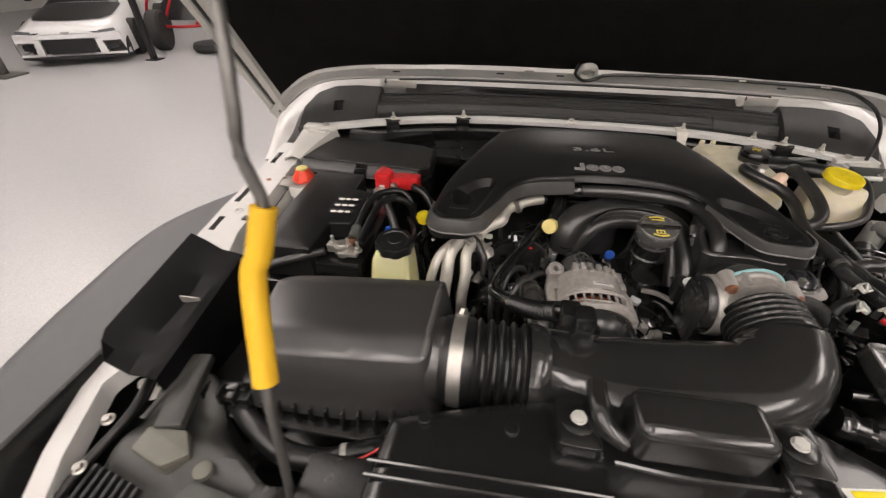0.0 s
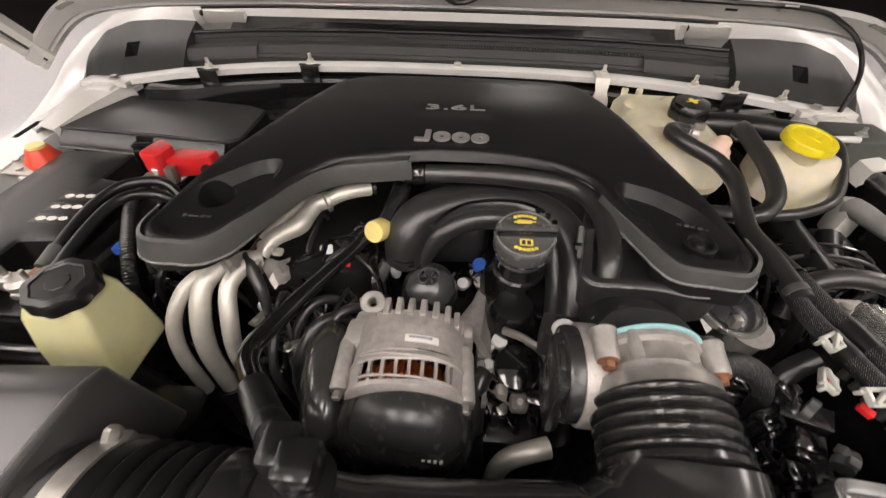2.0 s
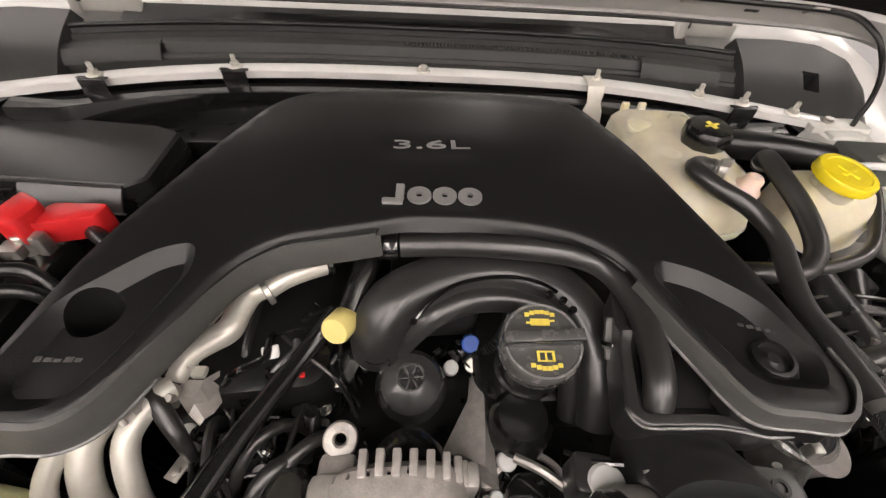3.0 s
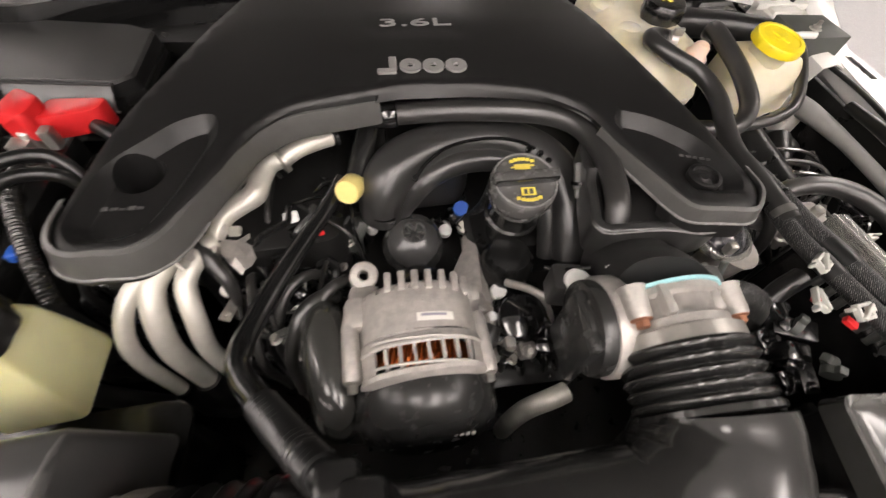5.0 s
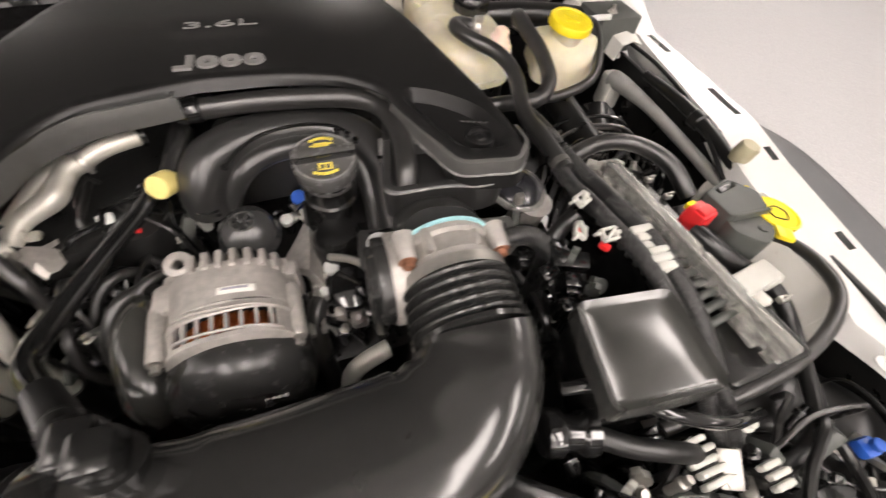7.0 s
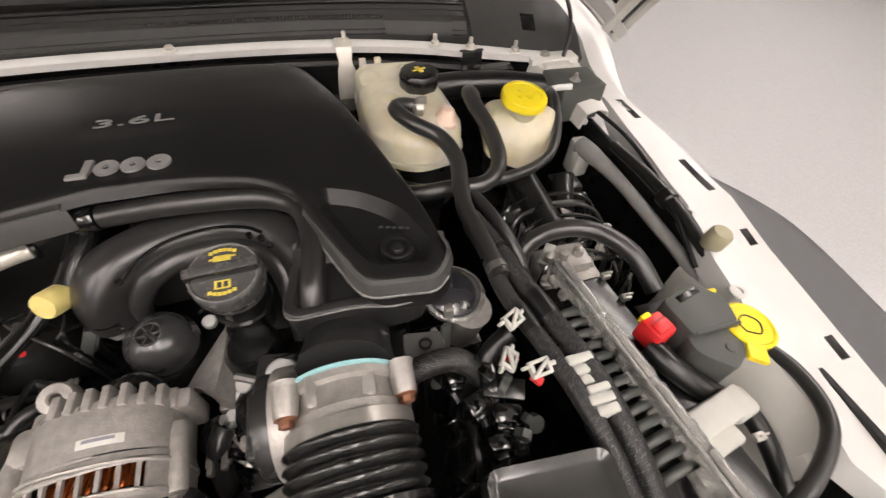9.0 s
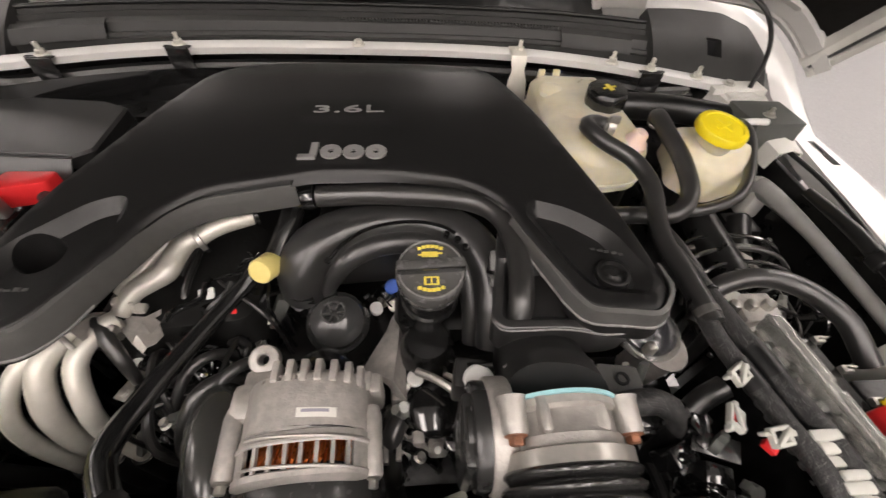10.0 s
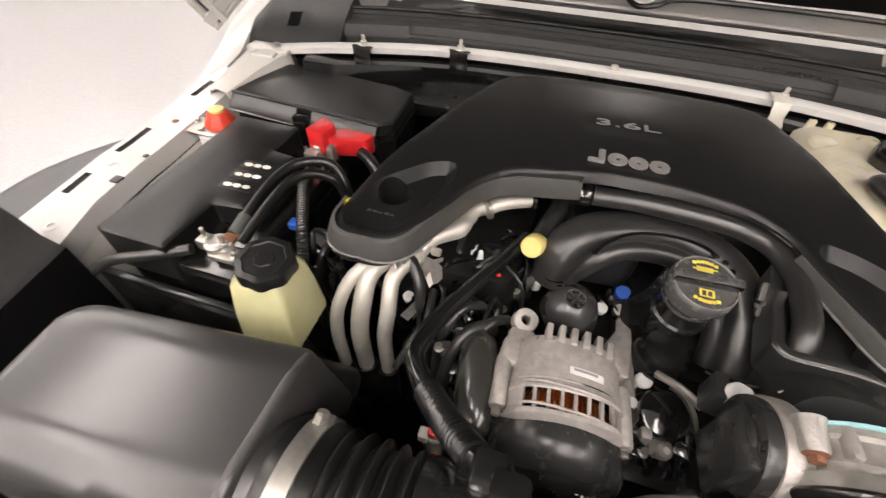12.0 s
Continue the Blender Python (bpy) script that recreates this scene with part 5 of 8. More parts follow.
dip = thing("coolant_bleeder", (-0.132, 0.785, 1.08), "cream yellow cap on a black coolant pipe", "coolant cap")
cup = Vector((-0.28, -0.85, 0.42)).normalized()
part("pipe", tube([(-0.106, 0.850, 1.185), (-0.112, 0.825, 1.175), (-0.120, 0.802, 1.163), (-0.126, 0.785, 1.156)], 0.014, 16), M_BLACK, dip, "black pipe")
part("cap", lathe(Vector((-0.1255, 0.786, 1.1555)), cup, [(0.0145, 0), (0.0158, 0.002), (0.0158, 0.026), (0.0142, 0.029), (0.0, 0.0295)], 28), M_CREAM, dip, "cream yellow cap")
part("screw", join(disc((-0.111, 0.772, 1.102), (0, -0.4, 1), 0.0078, 0.009, 18), disc((-0.111, 0.777, 1.07), (0, -0.3, 1), 0.008, 0.03, 18)), M_PALE, dip, "small screw")

# ---------------------------------------------------------------- alternator
alt = thing("alternator", (-0.062, 0.58, 1.0), "cast aluminium alternator showing copper windings", "alternator")
alt_axis = Vector((0.06, -1, -0.04)).normalized()
A0 = Vector((-0.064, 0.645, 1.1005))
mA = Matrix.Translation(A0) @ frame_to(alt_axis)


def alt_round(a, r):
    """The squared round of the shell's outline at an angle."""
    return r * (abs(math.cos(a)) ** 2.7 + abs(math.sin(a)) ** 2.7) ** (-1 / 2.7)


def alt_shell():
    """The ribbed shell; openings run round its front half."""
    bm = bmesh.new()
    seg = 120
    hs = [(r - 0.0065, h) for r, h in ((0.060, 0.0), (0.0685, 0.006), (0.0705, 0.012), (0.0705, 0.030), (0.0705, 0.034), (0.0705, 0.048), (0.0705, 0.0575), (0.0690, 0.0590), (0.0715, 0.0605), (0.0715, 0.066), (0.0735, 0.0675), (0.0735, 0.0700), (0.0720, 0.0715), (0.0712, 0.0925), (0.0730, 0.0940), (0.0725, 0.0985), (0.066, 0.103), (0.055, 0.104))]
    g = [[bm.verts.new((alt_round(2 * math.pi * i / seg, r) * math.cos(2 * math.pi * i / seg), alt_round(2 * math.pi * i / seg, r) * math.sin(2 * math.pi * i / seg), h)) for i in range(seg)] for r, h in hs]
    for k in range(len(hs) - 1):
        for i in range(seg):
            a = 360 * (i + 0.5) / seg
            slot = (k == 12 and i % 4 != 0 and (46 < a < 134 or 215 < a < 325)) or (k == 1 and i % 5 == 1)
            if slot:
                continue
            bm.faces.new((g[k][i], g[k][(i + 1) % seg], g[k + 1][(i + 1) % seg], g[k + 1][i]))
    bm.faces.new(g[0][::-1])
    return thick(bm, 0.004)


def alt_ridge(a0, a1, h, r, thin=0.0016):
    """A thin line round the shell."""
    return tube([A0 + alt_axis * h + Vector((alt_round(a, r) * math.cos(a), 0, alt_round(a, r) * math.sin(a))) for a in span(radians(a0), radians(a1), 16)], thin, 8, 0.004)


part("shell", moved(alt_shell(), mA), M_ALU, alt, "grey cast shell with cooling slots", sharp=35)
random.seed(3)
part("winding", moved(join(lathe((0, 0, 0), (0, 0, 1), [(0.044, 0.064), (0.052, 0.067), (0.052, 0.096), (0.044, 0.099)], 40),
                           *[tube([(0.0515 * math.cos(a), 0.0515 * math.sin(a), 0.066), (0.0550 * math.cos(a + 0.03), 0.0550 * math.sin(a + 0.03), 0.074), (0.0565 * math.cos(a + 0.05), 0.0565 * math.sin(a + 0.05), 0.082 + random.uniform(-0.003, 0.003)), (0.0545 * math.cos(a + 0.11), 0.0545 * math.sin(a + 0.11), 0.091), (0.051 * math.cos(a + 0.14), 0.051 * math.sin(a + 0.14), 0.097)], random.uniform(0.0018, 0.0026), 6, 0.005) for a in span(0, 2 * math.pi, 61)[:-1]]), mA), M_COPPER, alt, "copper windings")
part("core", moved(lathe((0, 0, 0), (0, 0, 1), [(0.055, 0.012), (0.058, 0.013), (0.058, 0.061), (0.055, 0.062)], 40), mA), M_DARK, alt, "dark core")
for k in range(8):
    a = radians(26 + 12.5 * k)
    fx, fz = -0.064 + alt_round(a, 0.064) * math.cos(a), 1.1005 + alt_round(a, 0.064) * math.sin(a)
    part("fin", box(fx - 0.0036, fx + 0.0036, 0.628, 0.650, fz - 0.014, fz + 0.0035, 0.0015), M_ALU, alt)
for a, r in ((158, 0.070), (17, 0.070)):
    x, z = -0.064 + alt_round(radians(a), r) * math.cos(radians(a)), 1.1005 + alt_round(radians(a), r) * math.sin(radians(a))
    part("through_bolt_boss", lathe((x, 0.585, z), (0.06, -1, -0.04), [(0.007, -0.03), (0.0095, -0.02), (0.0100, 0.034), (0.0090, 0.036)], 18), M_ALU, alt, "cast boss")
    bolt((x + 0.002, 0.549, z - 0.001), (0.06, -1, -0.04), 0.0055, 0.010, M_ZINC, alt, "through_bolt", "bright through bolt")
part("slot_rim", alt_ridge(42, 131, 0.0935, 0.0668), M_ALU, alt, "raised rim along the slots")
part("slot_rim", alt_ridge(42, 131, 0.0688, 0.0672), M_ALU, alt, "raised rim along the slots")
part("parting_line", alt_ridge(8, 172, 0.0590, 0.0632, 0.0009), M_DARK, alt, "dark parting line")
part("ear", join(lathe((-0.119, 0.672, 1.122), (0.15, -0.42, 1), [(0.0055, -0.014), (0.0155, -0.012), (0.0165, -0.008), (0.0165, 0.008), (0.015, 0.010), (0.0075, 0.011), (0.0055, 0.009)], 28, ring=True), box(-0.136, -0.101, 0.628, 0.660, 1.085, 1.128, 0.008), box(-0.140, -0.100, 0.600, 0.640, 1.09, 1.140, 0.010)), M_ALU, alt, "cast ear with a hole")
part("ear_right", box(-0.006, 0.012, 0.628, 0.652, 1.07, 1.128, 0.006), M_ALU, alt, "cast bracket arm")



def alt_label(a0, a1, h0, h1, r):
    """A bent label on the shell, between two angles round it."""
    rows = []
    for a in span(radians(a0), radians(a1), 9):
        rows.append([A0 + alt_axis * h + Vector((alt_round(a, r) * math.cos(a), 0, alt_round(a, r) * math.sin(a))) for h in (h0, h1)])
    return sheet(rows)


part("label", alt_label(92, 60, 0.043, 0.052, 0.0648), M_LABEL, alt, "white label")
part("label_print", alt_label(88, 66, 0.0445, 0.0475, 0.0652), M_INKBAR, alt, "rows of grey print")
part("rear_cap", tube([(-0.06, 0.668, 1.10), (-0.055, 0.655, 1.105), (-0.05, 0.64, 1.105)], [0.03, 0.036, 0.036], 28), M_BLACK, alt, "black round cap behind")
part("pulley_guard", lathe((-0.058, 0.538, 1.080), (0.03, -1, 0.10), [(0.074, -0.014), (0.076, 0.0), (0.074, 0.020), (0.066, 0.034), (0.046, 0.043), (0.02, 0.046), (0.0, 0.0465)], 48), M_GUARD, alt, "smooth black domed guard")
part("guard_print", join(*[box(-0.034 + 0.006 * k, -0.0305 + 0.006 * k, 0.4955, 0.4985, 1.100 - 0.001 * k, 1.1035 - 0.001 * k, 0.0003) for k in range(4)]), M_LABEL, alt, "small white print")
part("regulator", tube([(-0.168, 0.650, 1.070), (-0.167, 0.635, 1.096), (-0.163, 0.60, 1.106), (-0.155, 0.56, 1.100), (-0.150, 0.535, 1.088), (-0.148, 0.525, 1.06)], [0.018, 0.0225, 0.0245, 0.0255, 0.0245, 0.020], 28, 0.004), M_LID, alt, "black plastic terminal cover", sharp=60)
part("terminal_foot", box(-0.172, -0.128, 0.54, 0.62, 1.03, 1.09, 0.01), M_BLACK, alt, "black foot of the terminal cover")
part("terminal_tab", moved(box(-0.008, 0.008, -0.004, 0.004, -0.012, 0.008, 0.0015), Matrix.Translation((-0.163, 0.540, 1.078)) @ pose(0, 0, 0, -20, 0, 25)), M_NATURAL, alt, "pale tab")

# ---------------------------------------------------------------- battery corner
batt = thing("battery", (-0.61, 0.76, 0.97), "black car battery with white warning symbols", "battery")
part("case", prism(rounded([(-0.712, 0.605), (-0.50, 0.605), (-0.50, 0.925), (-0.715, 0.925)], 0.012), 0.97, 1.10, 0.003), M_BLACK, batt, "black case")


def battery_lid():
    out = rounded([(-0.715, 0.60), (-0.60, 0.60), (-0.597, 0.695), (-0.548, 0.70), (-0.545, 0.84), (-0.59, 0.845), (-0.59, 0.925), (-0.718, 0.925)], [0.01, 0.004, 0.004, 0.006, 0.004, 0.004, 0.008, 0.01])
    return plate(out, dome(1.172, 0.003, 0.0, 0.006), rings=(0, 0.002, 0.005), skirt=0.072, grid=0.04)


part("lid", battery_lid(), M_COVER, batt, "matt black lid with notched corners", sharp=30)
part("terminal_ledge", prism(rounded([(-0.60, 0.602), (-0.502, 0.602), (-0.502, 0.923), (-0.60, 0.923)], 0.006), 1.10, 1.135, 0.003), M_BLACK, batt, "lower terminal ledge")
for k, y in enumerate((0.795, 0.768, 0.741)):
    mark = part("symbol_label", box(-0.616, -0.559, y - 0.010, y + 0.010, 1.1716, 1.1724, 0.0002), M_COVER, batt, "black label with white symbols")
    for j in range(3):
        m = Matrix.Translation((-0.6035 + 0.0155 * j, y + 0.0012 * (j - 1), 1.1722)) @ Matrix.Diagonal((1.0, 0.62, 1, 1))
        part("symbol", moved(disc((0, 0, 0), (0, 0, 1), 0.0074, 0.0008, 6 if (j + k) % 3 == 1 else 16), m), M_LABEL, mark, "white symbol")
part("negative_post", lathe((-0.548, 0.637, 1.135), (0, 0, 1), [(0.011, 0), (0.010, 0.028), (0.008, 0.03)], 20), M_ZINC, batt, "lead post")
part("positive_post", lathe((-0.535, 0.895, 1.135), (0, 0, 1), [(0.011, 0), (0.010, 0.028), (0.008, 0.03)], 20), M_ZINC, batt, "lead post")

neg = thing("negative_cable_clamp", (-0.54, 0.63, 1.135), "zinc battery clamp with black cables bolted on", "battery clamp")
part("clamp", join(lathe((-0.548, 0.637, 1.146), (0, 0, 1), [(0.013, 0), (0.017, 0.001), (0.017, 0.016), (0.013, 0.017)], 20), box(-0.552, -0.512, 0.617, 0.645, 1.146, 1.154, 0.002), box(-0.578, -0.556, 0.628, 0.648, 1.146, 1.164, 0.003)), M_ZINC, neg, "zinc clamp")
for x, y in ((-0.535, 0.636), (-0.512, 0.628), (-0.568, 0.64)):
    bolt((x, y, 1.156), (0, 0, 1), 0.0065, 0.010, M_ZINC, neg, "nut", "zinc nut", stud=0.014)
part("copper_lug", box(-0.545, -0.525, 0.640, 0.662, 1.158, 1.165, 0.002), M_RUST, neg, "copper coloured lug")
part("cable", tube([(-0.578, 0.62, 1.155), (-0.63, 0.595, 1.15), (-0.69, 0.575, 1.135), (-0.73, 0.55, 1.10), (-0.74, 0.53, 1.03)], 0.008, 12), M_HOSE, neg, "black cable over the tray edge")
part("cable", tube([(-0.53, 0.655, 1.165), (-0.53, 0.70, 1.178), (-0.525, 0.76, 1.19), (-0.505, 0.80, 1.195), (-0.46, 0.82, 1.185), (-0.43, 0.80, 1.13), (-0.43, 0.78, 1.03)], 0.0075, 12), M_RUBBER, neg, "thick black cable")
part("cable", tube([(-0.512, 0.645, 1.165), (-0.508, 0.70, 1.18), (-0.50, 0.76, 1.19), (-0.475, 0.79, 1.188), (-0.44, 0.80, 1.16), (-0.425, 0.79, 1.05)], 0.0075, 12), M_RUBBER, neg, "thick black cable")
part("cable_boot", tube([(-0.53, 0.655, 1.165), (-0.53, 0.685, 1.172)], [0.011, 0.0115], 12), M_GREY, neg, "grey cable end")

pos = thing("positive_terminal_cover", (-0.51, 0.92, 1.135), "red plastic cover over the positive battery terminal", "terminal cover")
part("cover", join(prism(rounded([(-0.558, 0.893), (-0.517, 0.885), (-0.510, 0.925), (-0.548, 0.948)], 0.012), 1.150, 1.192, 0.006), prism(rounded([(-0.525, 0.895), (-0.45, 0.915), (-0.445, 0.94), (-0.515, 0.94)], 0.008), 1.143, 1.178, 0.005)), M_RED, pos, "glossy red cover")
part("fuse_link", join(box(-0.555, -0.53, 0.873, 0.893, 1.140, 1.156, 0.002), box(-0.512, -0.498, 0.878, 0.895, 1.143, 1.172, 0.003)), M_ZINC, pos, "bare terminal hardware")
part("lead", tube([(-0.46, 0.91, 1.155), (-0.43, 0.89, 1.15), (-0.40, 0.87, 1.10), (-0.40, 0.86, 1.0)], 0.010, 12), M_RUBBER, pos, "black cable")

knob = thing("remote_terminal_post", (-0.752, 0.908, 1.15), "orange red knob with a yellow top on a metal plate", "terminal post")
part("plate", prism(rounded([(-0.862, 0.872), (-0.75, 0.865), (-0.705, 0.885), (-0.715, 0.93), (-0.85, 0.915)], 0.01), 1.150, 1.1535, 0.001), M_ZINC, knob, "bare metal plate")
part("knob", lathe((-0.752, 0.908, 1.1535), (0, 0, 1), [(0.027, 0), (0.029, 0.004), (0.027, 0.010), (0.020, 0.020), (0.0175, 0.028), (0.016, 0.029)], 36, 8, 0.03), M_ORANGE, knob, "orange red knob")
part("knob_top", disc((-0.752, 0.908, 1.182), (0, 0, 1), 0.0145, 0.005, 24), M_CREAM, knob, "pale yellow top")
for x, y, mm in ((-0.838, 0.885, M_RUST), (-0.805, 0.905, M_ZINC), (-0.715, 0.925, M_ZINC), (-0.775, 0.878, M_ZINC)):
    bolt((x, y, 1.1535), (0, 0, 1), 0.006, 0.005, mm, knob, "plate_bolt", "small bolt")
part("bracket", join(box(-0.768, -0.735, 0.86, 0.875, 1.06, 1.15, 0.002), box(-0.78, -0.735, 0.87, 0.93, 1.120, 1.150, 0.003)), M_PRIMER, knob, "white bracket")

fuse = thing("fuse_box", (-0.62, 1.03, 1.05), "black fuse box with a smooth angled lid behind the battery", "fuse box")
fb = rounded([(-0.797, 1.004), (-0.462, 0.992), (-0.440, 1.012), (-0.444, 1.135), (-0.485, 1.152), (-0.735, 1.165), (-0.790, 1.150)], 0.006)
part("lid", plate(fb, lambda xy, i: 1.172 - 0.03 * np.clip(xy[:, 0] + 0.75, 0, 0.5) + 0.001 * np.sin(xy[:, 0] * 9) - 0.004 * np.clip(1 - i / 0.004, 0, 1), rings=(0, 0.002, 0.004), skirt=0.034, flare=0.004, grid=0.03), M_COVER, fuse, "smooth black lid", sharp=30)
part("case", prism(offset(fb, -0.003), 1.06, 1.142, 0.003), M_BLACK, fuse, "black case below the lid")
part("lid_rim", tube([(-0.795, 1.003, 1.1705), (-0.63, 0.998, 1.166), (-0.464, 0.9925, 1.161)], 0.0025, 8, 0.03), M_EDGE_DARK, fuse, "raised front rim")
for x0, x1 in ((-0.796, -0.640), (-0.606, -0.466)):
    part("lid_step", thick(sheet([[(x, 1.0 - 0.036 * (x + 0.63), 1.1665 - 0.03 * (x + 0.63)), (x, 0.992 - 0.036 * (x + 0.63), 1.160 - 0.03 * (x + 0.63)), (x, 0.978 - 0.036 * (x + 0.63), 1.144 - 0.03 * (x + 0.63)), (x, 0.976 - 0.036 * (x + 0.63), 1.138 - 0.03 * (x + 0.63))] for x in span(x0, x1, 5)]), 0.003), M_EDGE_DARK, fuse, "slanted front face of the lid")
    part("lid_line", tube([(x, 0.975 - 0.036 * (x + 0.63), 1.137 - 0.03 * (x + 0.63)) for x in span(x0 - 0.004, x1 + 0.004, 5)], 0.0018, 8, 0.03), M_GLINT, fuse, "lower edge in the pale glint colour")
part("latch", join(box(-0.640, -0.606, 0.970, 0.992, 1.120, 1.160, 0.004), box(-0.634, -0.612, 0.964, 0.972, 1.128, 1.150, 0.002)), M_BLACK, fuse, "lid latch")
part("support", box(-0.72, -0.50, 1.01, 1.12, 0.60, 1.06, 0.01), M_DARK, fuse, "dark support below")
part("tray", join(prism(rounded([(-0.735, 0.575), (-0.47, 0.575), (-0.47, 0.95), (-0.735, 0.95)], 0.02), 0.94, 0.972, 0.004), box(-0.735, -0.46, 0.575, 0.588, 0.96, 1.10, 0.004), box(-0.70, -0.50, 0.60, 0.93, 0.60, 0.942, 0.004)), M_BLACK, batt, "black battery tray")

# ---------------------------------------------------------------- power steering reservoir
ps = thing("power_steering_reservoir", (-0.425, 0.59, 1.05), "yellowed plastic fluid reservoir with a black lobed cap", "fluid reservoir")


def ps_body():
    secs = [(1.085, 0.026, 0.032, (-0.426, 0.588)), (1.090, 0.034, 0.044, (-0.424, 0.588)), (1.094, 0.036, 0.046, (-0.424, 0.588)), (1.104, 0.0365, 0.046, (-0.425, 0.59)), (1.15, 0.036, 0.040, (-0.4265, 0.592)), (1.19, 0.0335, 0.033, (-0.427, 0.594)), (1.198, 0.03, 0.03, (-0.427, 0.594)), (1.205, 0.027, 0.027, (-0.426, 0.594))]
    rows = []
    for z, a, b, (cx, cy) in secs:
        o = rounded([(cx - a, cy - b), (cx + a, cy - b * 0.8), (cx + a * 0.95, cy + b), (cx - a, cy + b * 0.9)], 0.007, 4)
        rows.append([(p.x, p.y, z) for p in o] + [(o[0].x, o[0].y, z)])
    bm = sheet(rows)
    bmesh.ops.remove_doubles(bm, verts=bm.verts, dist=1e-6)
    bmesh.ops.holes_fill(bm, edges=[e for e in bm.edges if len(e.link_faces) == 1])
    return bm


part("tank", ps_body(), M_PSTANK, ps, "yellowed translucent tank", sharp=28)
part("cap", lathe((-0.424, 0.594, 1.200), (0.02, -0.06, 1), [(0.030, 0), (0.034, 0.002), (0.034, 0.017), (0.0325, 0.0195), (0.025, 0.0205), (0.0235, 0.0190), (0.012, 0.0190), (0.011, 0.0200), (0.0, 0.0200)], 64, 8, 0.04), M_RUBBER, ps, "black lobed cap")
part("bracket", box(-0.47, -0.40, 0.63, 0.645, 0.95, 1.16, 0.004), M_DARK, ps, "dark bracket")
part("hose", tube([(-0.43, 0.59, 1.09), (-0.43, 0.59, 1.05), (-0.40, 0.60, 0.95), (-0.36, 0.62, 0.80)], 0.012, 12), M_HOSE, ps, "hose below")

# ---------------------------------------------------------------- aluminium pipes
lines = thing("air_conditioning_pipes", (-0.32, 0.65, 0.95), "bundle of bright aluminium pipes bending under the cover", "metal pipes")
for x, y, r, x1, x2 in ((-0.368, 0.610, 0.0092, -0.350, -0.326), (-0.338, 0.620, 0.0128, -0.330, -0.312), (-0.301, 0.622, 0.0108, -0.298, -0.285)):
    part("pipe", tube([(x, y, 0.90), (x, y, 0.98), (x, y + 0.001, 1.06), (x + 0.005, y + 0.012, 1.115), (x1, y + 0.04, 1.150), (x2, y + 0.072, 1.160), (x2 + 0.010, y + 0.085, 1.158)], r, 18, 0.005), M_TUBE, lines)
    part("pipe_boot", tube([(x, y, 0.88), (x, y, 0.955), (x, y, 0.975)], [r * 1.5, r * 1.5, r * 1.35], 16), M_RUBBER, lines, "black rubber boot")
part("pipe", tube([(-0.279, 0.717, 1.152), (-0.268, 0.736, 1.164), (-0.252, 0.748, 1.170), (-0.235, 0.758, 1.175), (-0.230, 0.776, 1.179), (-0.222, 0.796, 1.184), (-0.204, 0.806, 1.186)], [0.0095, 0.0110, 0.0125, 0.0130, 0.0125, 0.0125, 0.012], 18, 0.004), M_TUBE, lines)
part("pipe", tube([(-0.283, 0.738, 1.160), (-0.266, 0.762, 1.172), (-0.248, 0.790, 1.180), (-0.225, 0.812, 1.184)], 0.0080, 14), M_TUBE, lines)
stub = part("pipe", tube([(-0.204, 0.794, 1.192), (-0.188, 0.806, 1.196), (-0.168, 0.818, 1.196), (-0.150, 0.828, 1.194)], 0.0105, 18), M_TUBE, lines)
part("collar", lathe((-0.206, 0.791, 1.191), (0.8, 0.6, 0.1), [(0.0105, 0), (0.0145, 0.001), (0.0145, 0.006), (0.0105, 0.007)], 20), M_ZINC, stub, "raised collar")
part("collar", lathe((-0.150, 0.828, 1.194), (0.8, 0.6, 0.0), [(0.0105, 0), (0.0135, 0.001), (0.0135, 0.005), (0.009, 0.007)], 20), M_BLACK, stub, "black collar")
part("pipe_saddle", join(box(-0.286, -0.262, 0.722, 0.733, 1.150, 1.166, 0.003), box(-0.264, -0.250, 0.716, 0.728, 1.152, 1.160, 0.003)), M_TUBE, lines, "pressed saddle round the pipes")
part("strap", tube([(-0.292, 0.700, 1.166), (-0.282, 0.692, 1.162), (-0.272, 0.680, 1.150), (-0.262, 0.668, 1.134), (-0.262, 0.662, 1.10)], [0.007, 0.0085, 0.0085, 0.0075, 0.006], 12, 0.004), M_HOSE, lines, "dark rubber strap over the pipes", sharp=40)
part("clamp_plate", thick(sheet([[(-0.318, 0.690, 1.172), (-0.300, 0.684, 1.176), (-0.288, 0.676, 1.168)], [(-0.308, 0.704, 1.168), (-0.292, 0.700, 1.174), (-0.278, 0.692, 1.166)], [(-0.300, 0.716, 1.160), (-0.284, 0.712, 1.166), (-0.270, 0.706, 1.158)]]), 0.003), M_CAST, lines, "dull clamp plate", sharp=20)
part("clamp_rib", tube([(-0.322, 0.688, 1.174), (-0.306, 0.678, 1.178), (-0.294, 0.668, 1.166)], 0.0028, 8), M_ALU, lines, "folded edge of the clamp")
part("foil_bracket", thick(sheet([[(-0.284, 0.712, 1.140), (-0.272, 0.700, 1.146), (-0.262, 0.689, 1.136), (-0.254, 0.683, 1.124)], [(-0.272, 0.719, 1.146), (-0.266, 0.708, 1.136), (-0.258, 0.697, 1.142), (-0.250, 0.688, 1.128)], [(-0.262, 0.724, 1.136), (-0.258, 0.712, 1.142), (-0.250, 0.703, 1.132), (-0.246, 0.696, 1.122)], [(-0.250, 0.735, 1.134), (-0.250, 0.726, 1.126), (-0.246, 0.716, 1.130), (-0.243, 0.708, 1.120)]]), 0.002), M_ALU, lines, "crumpled aluminium bracket", sharp=10)
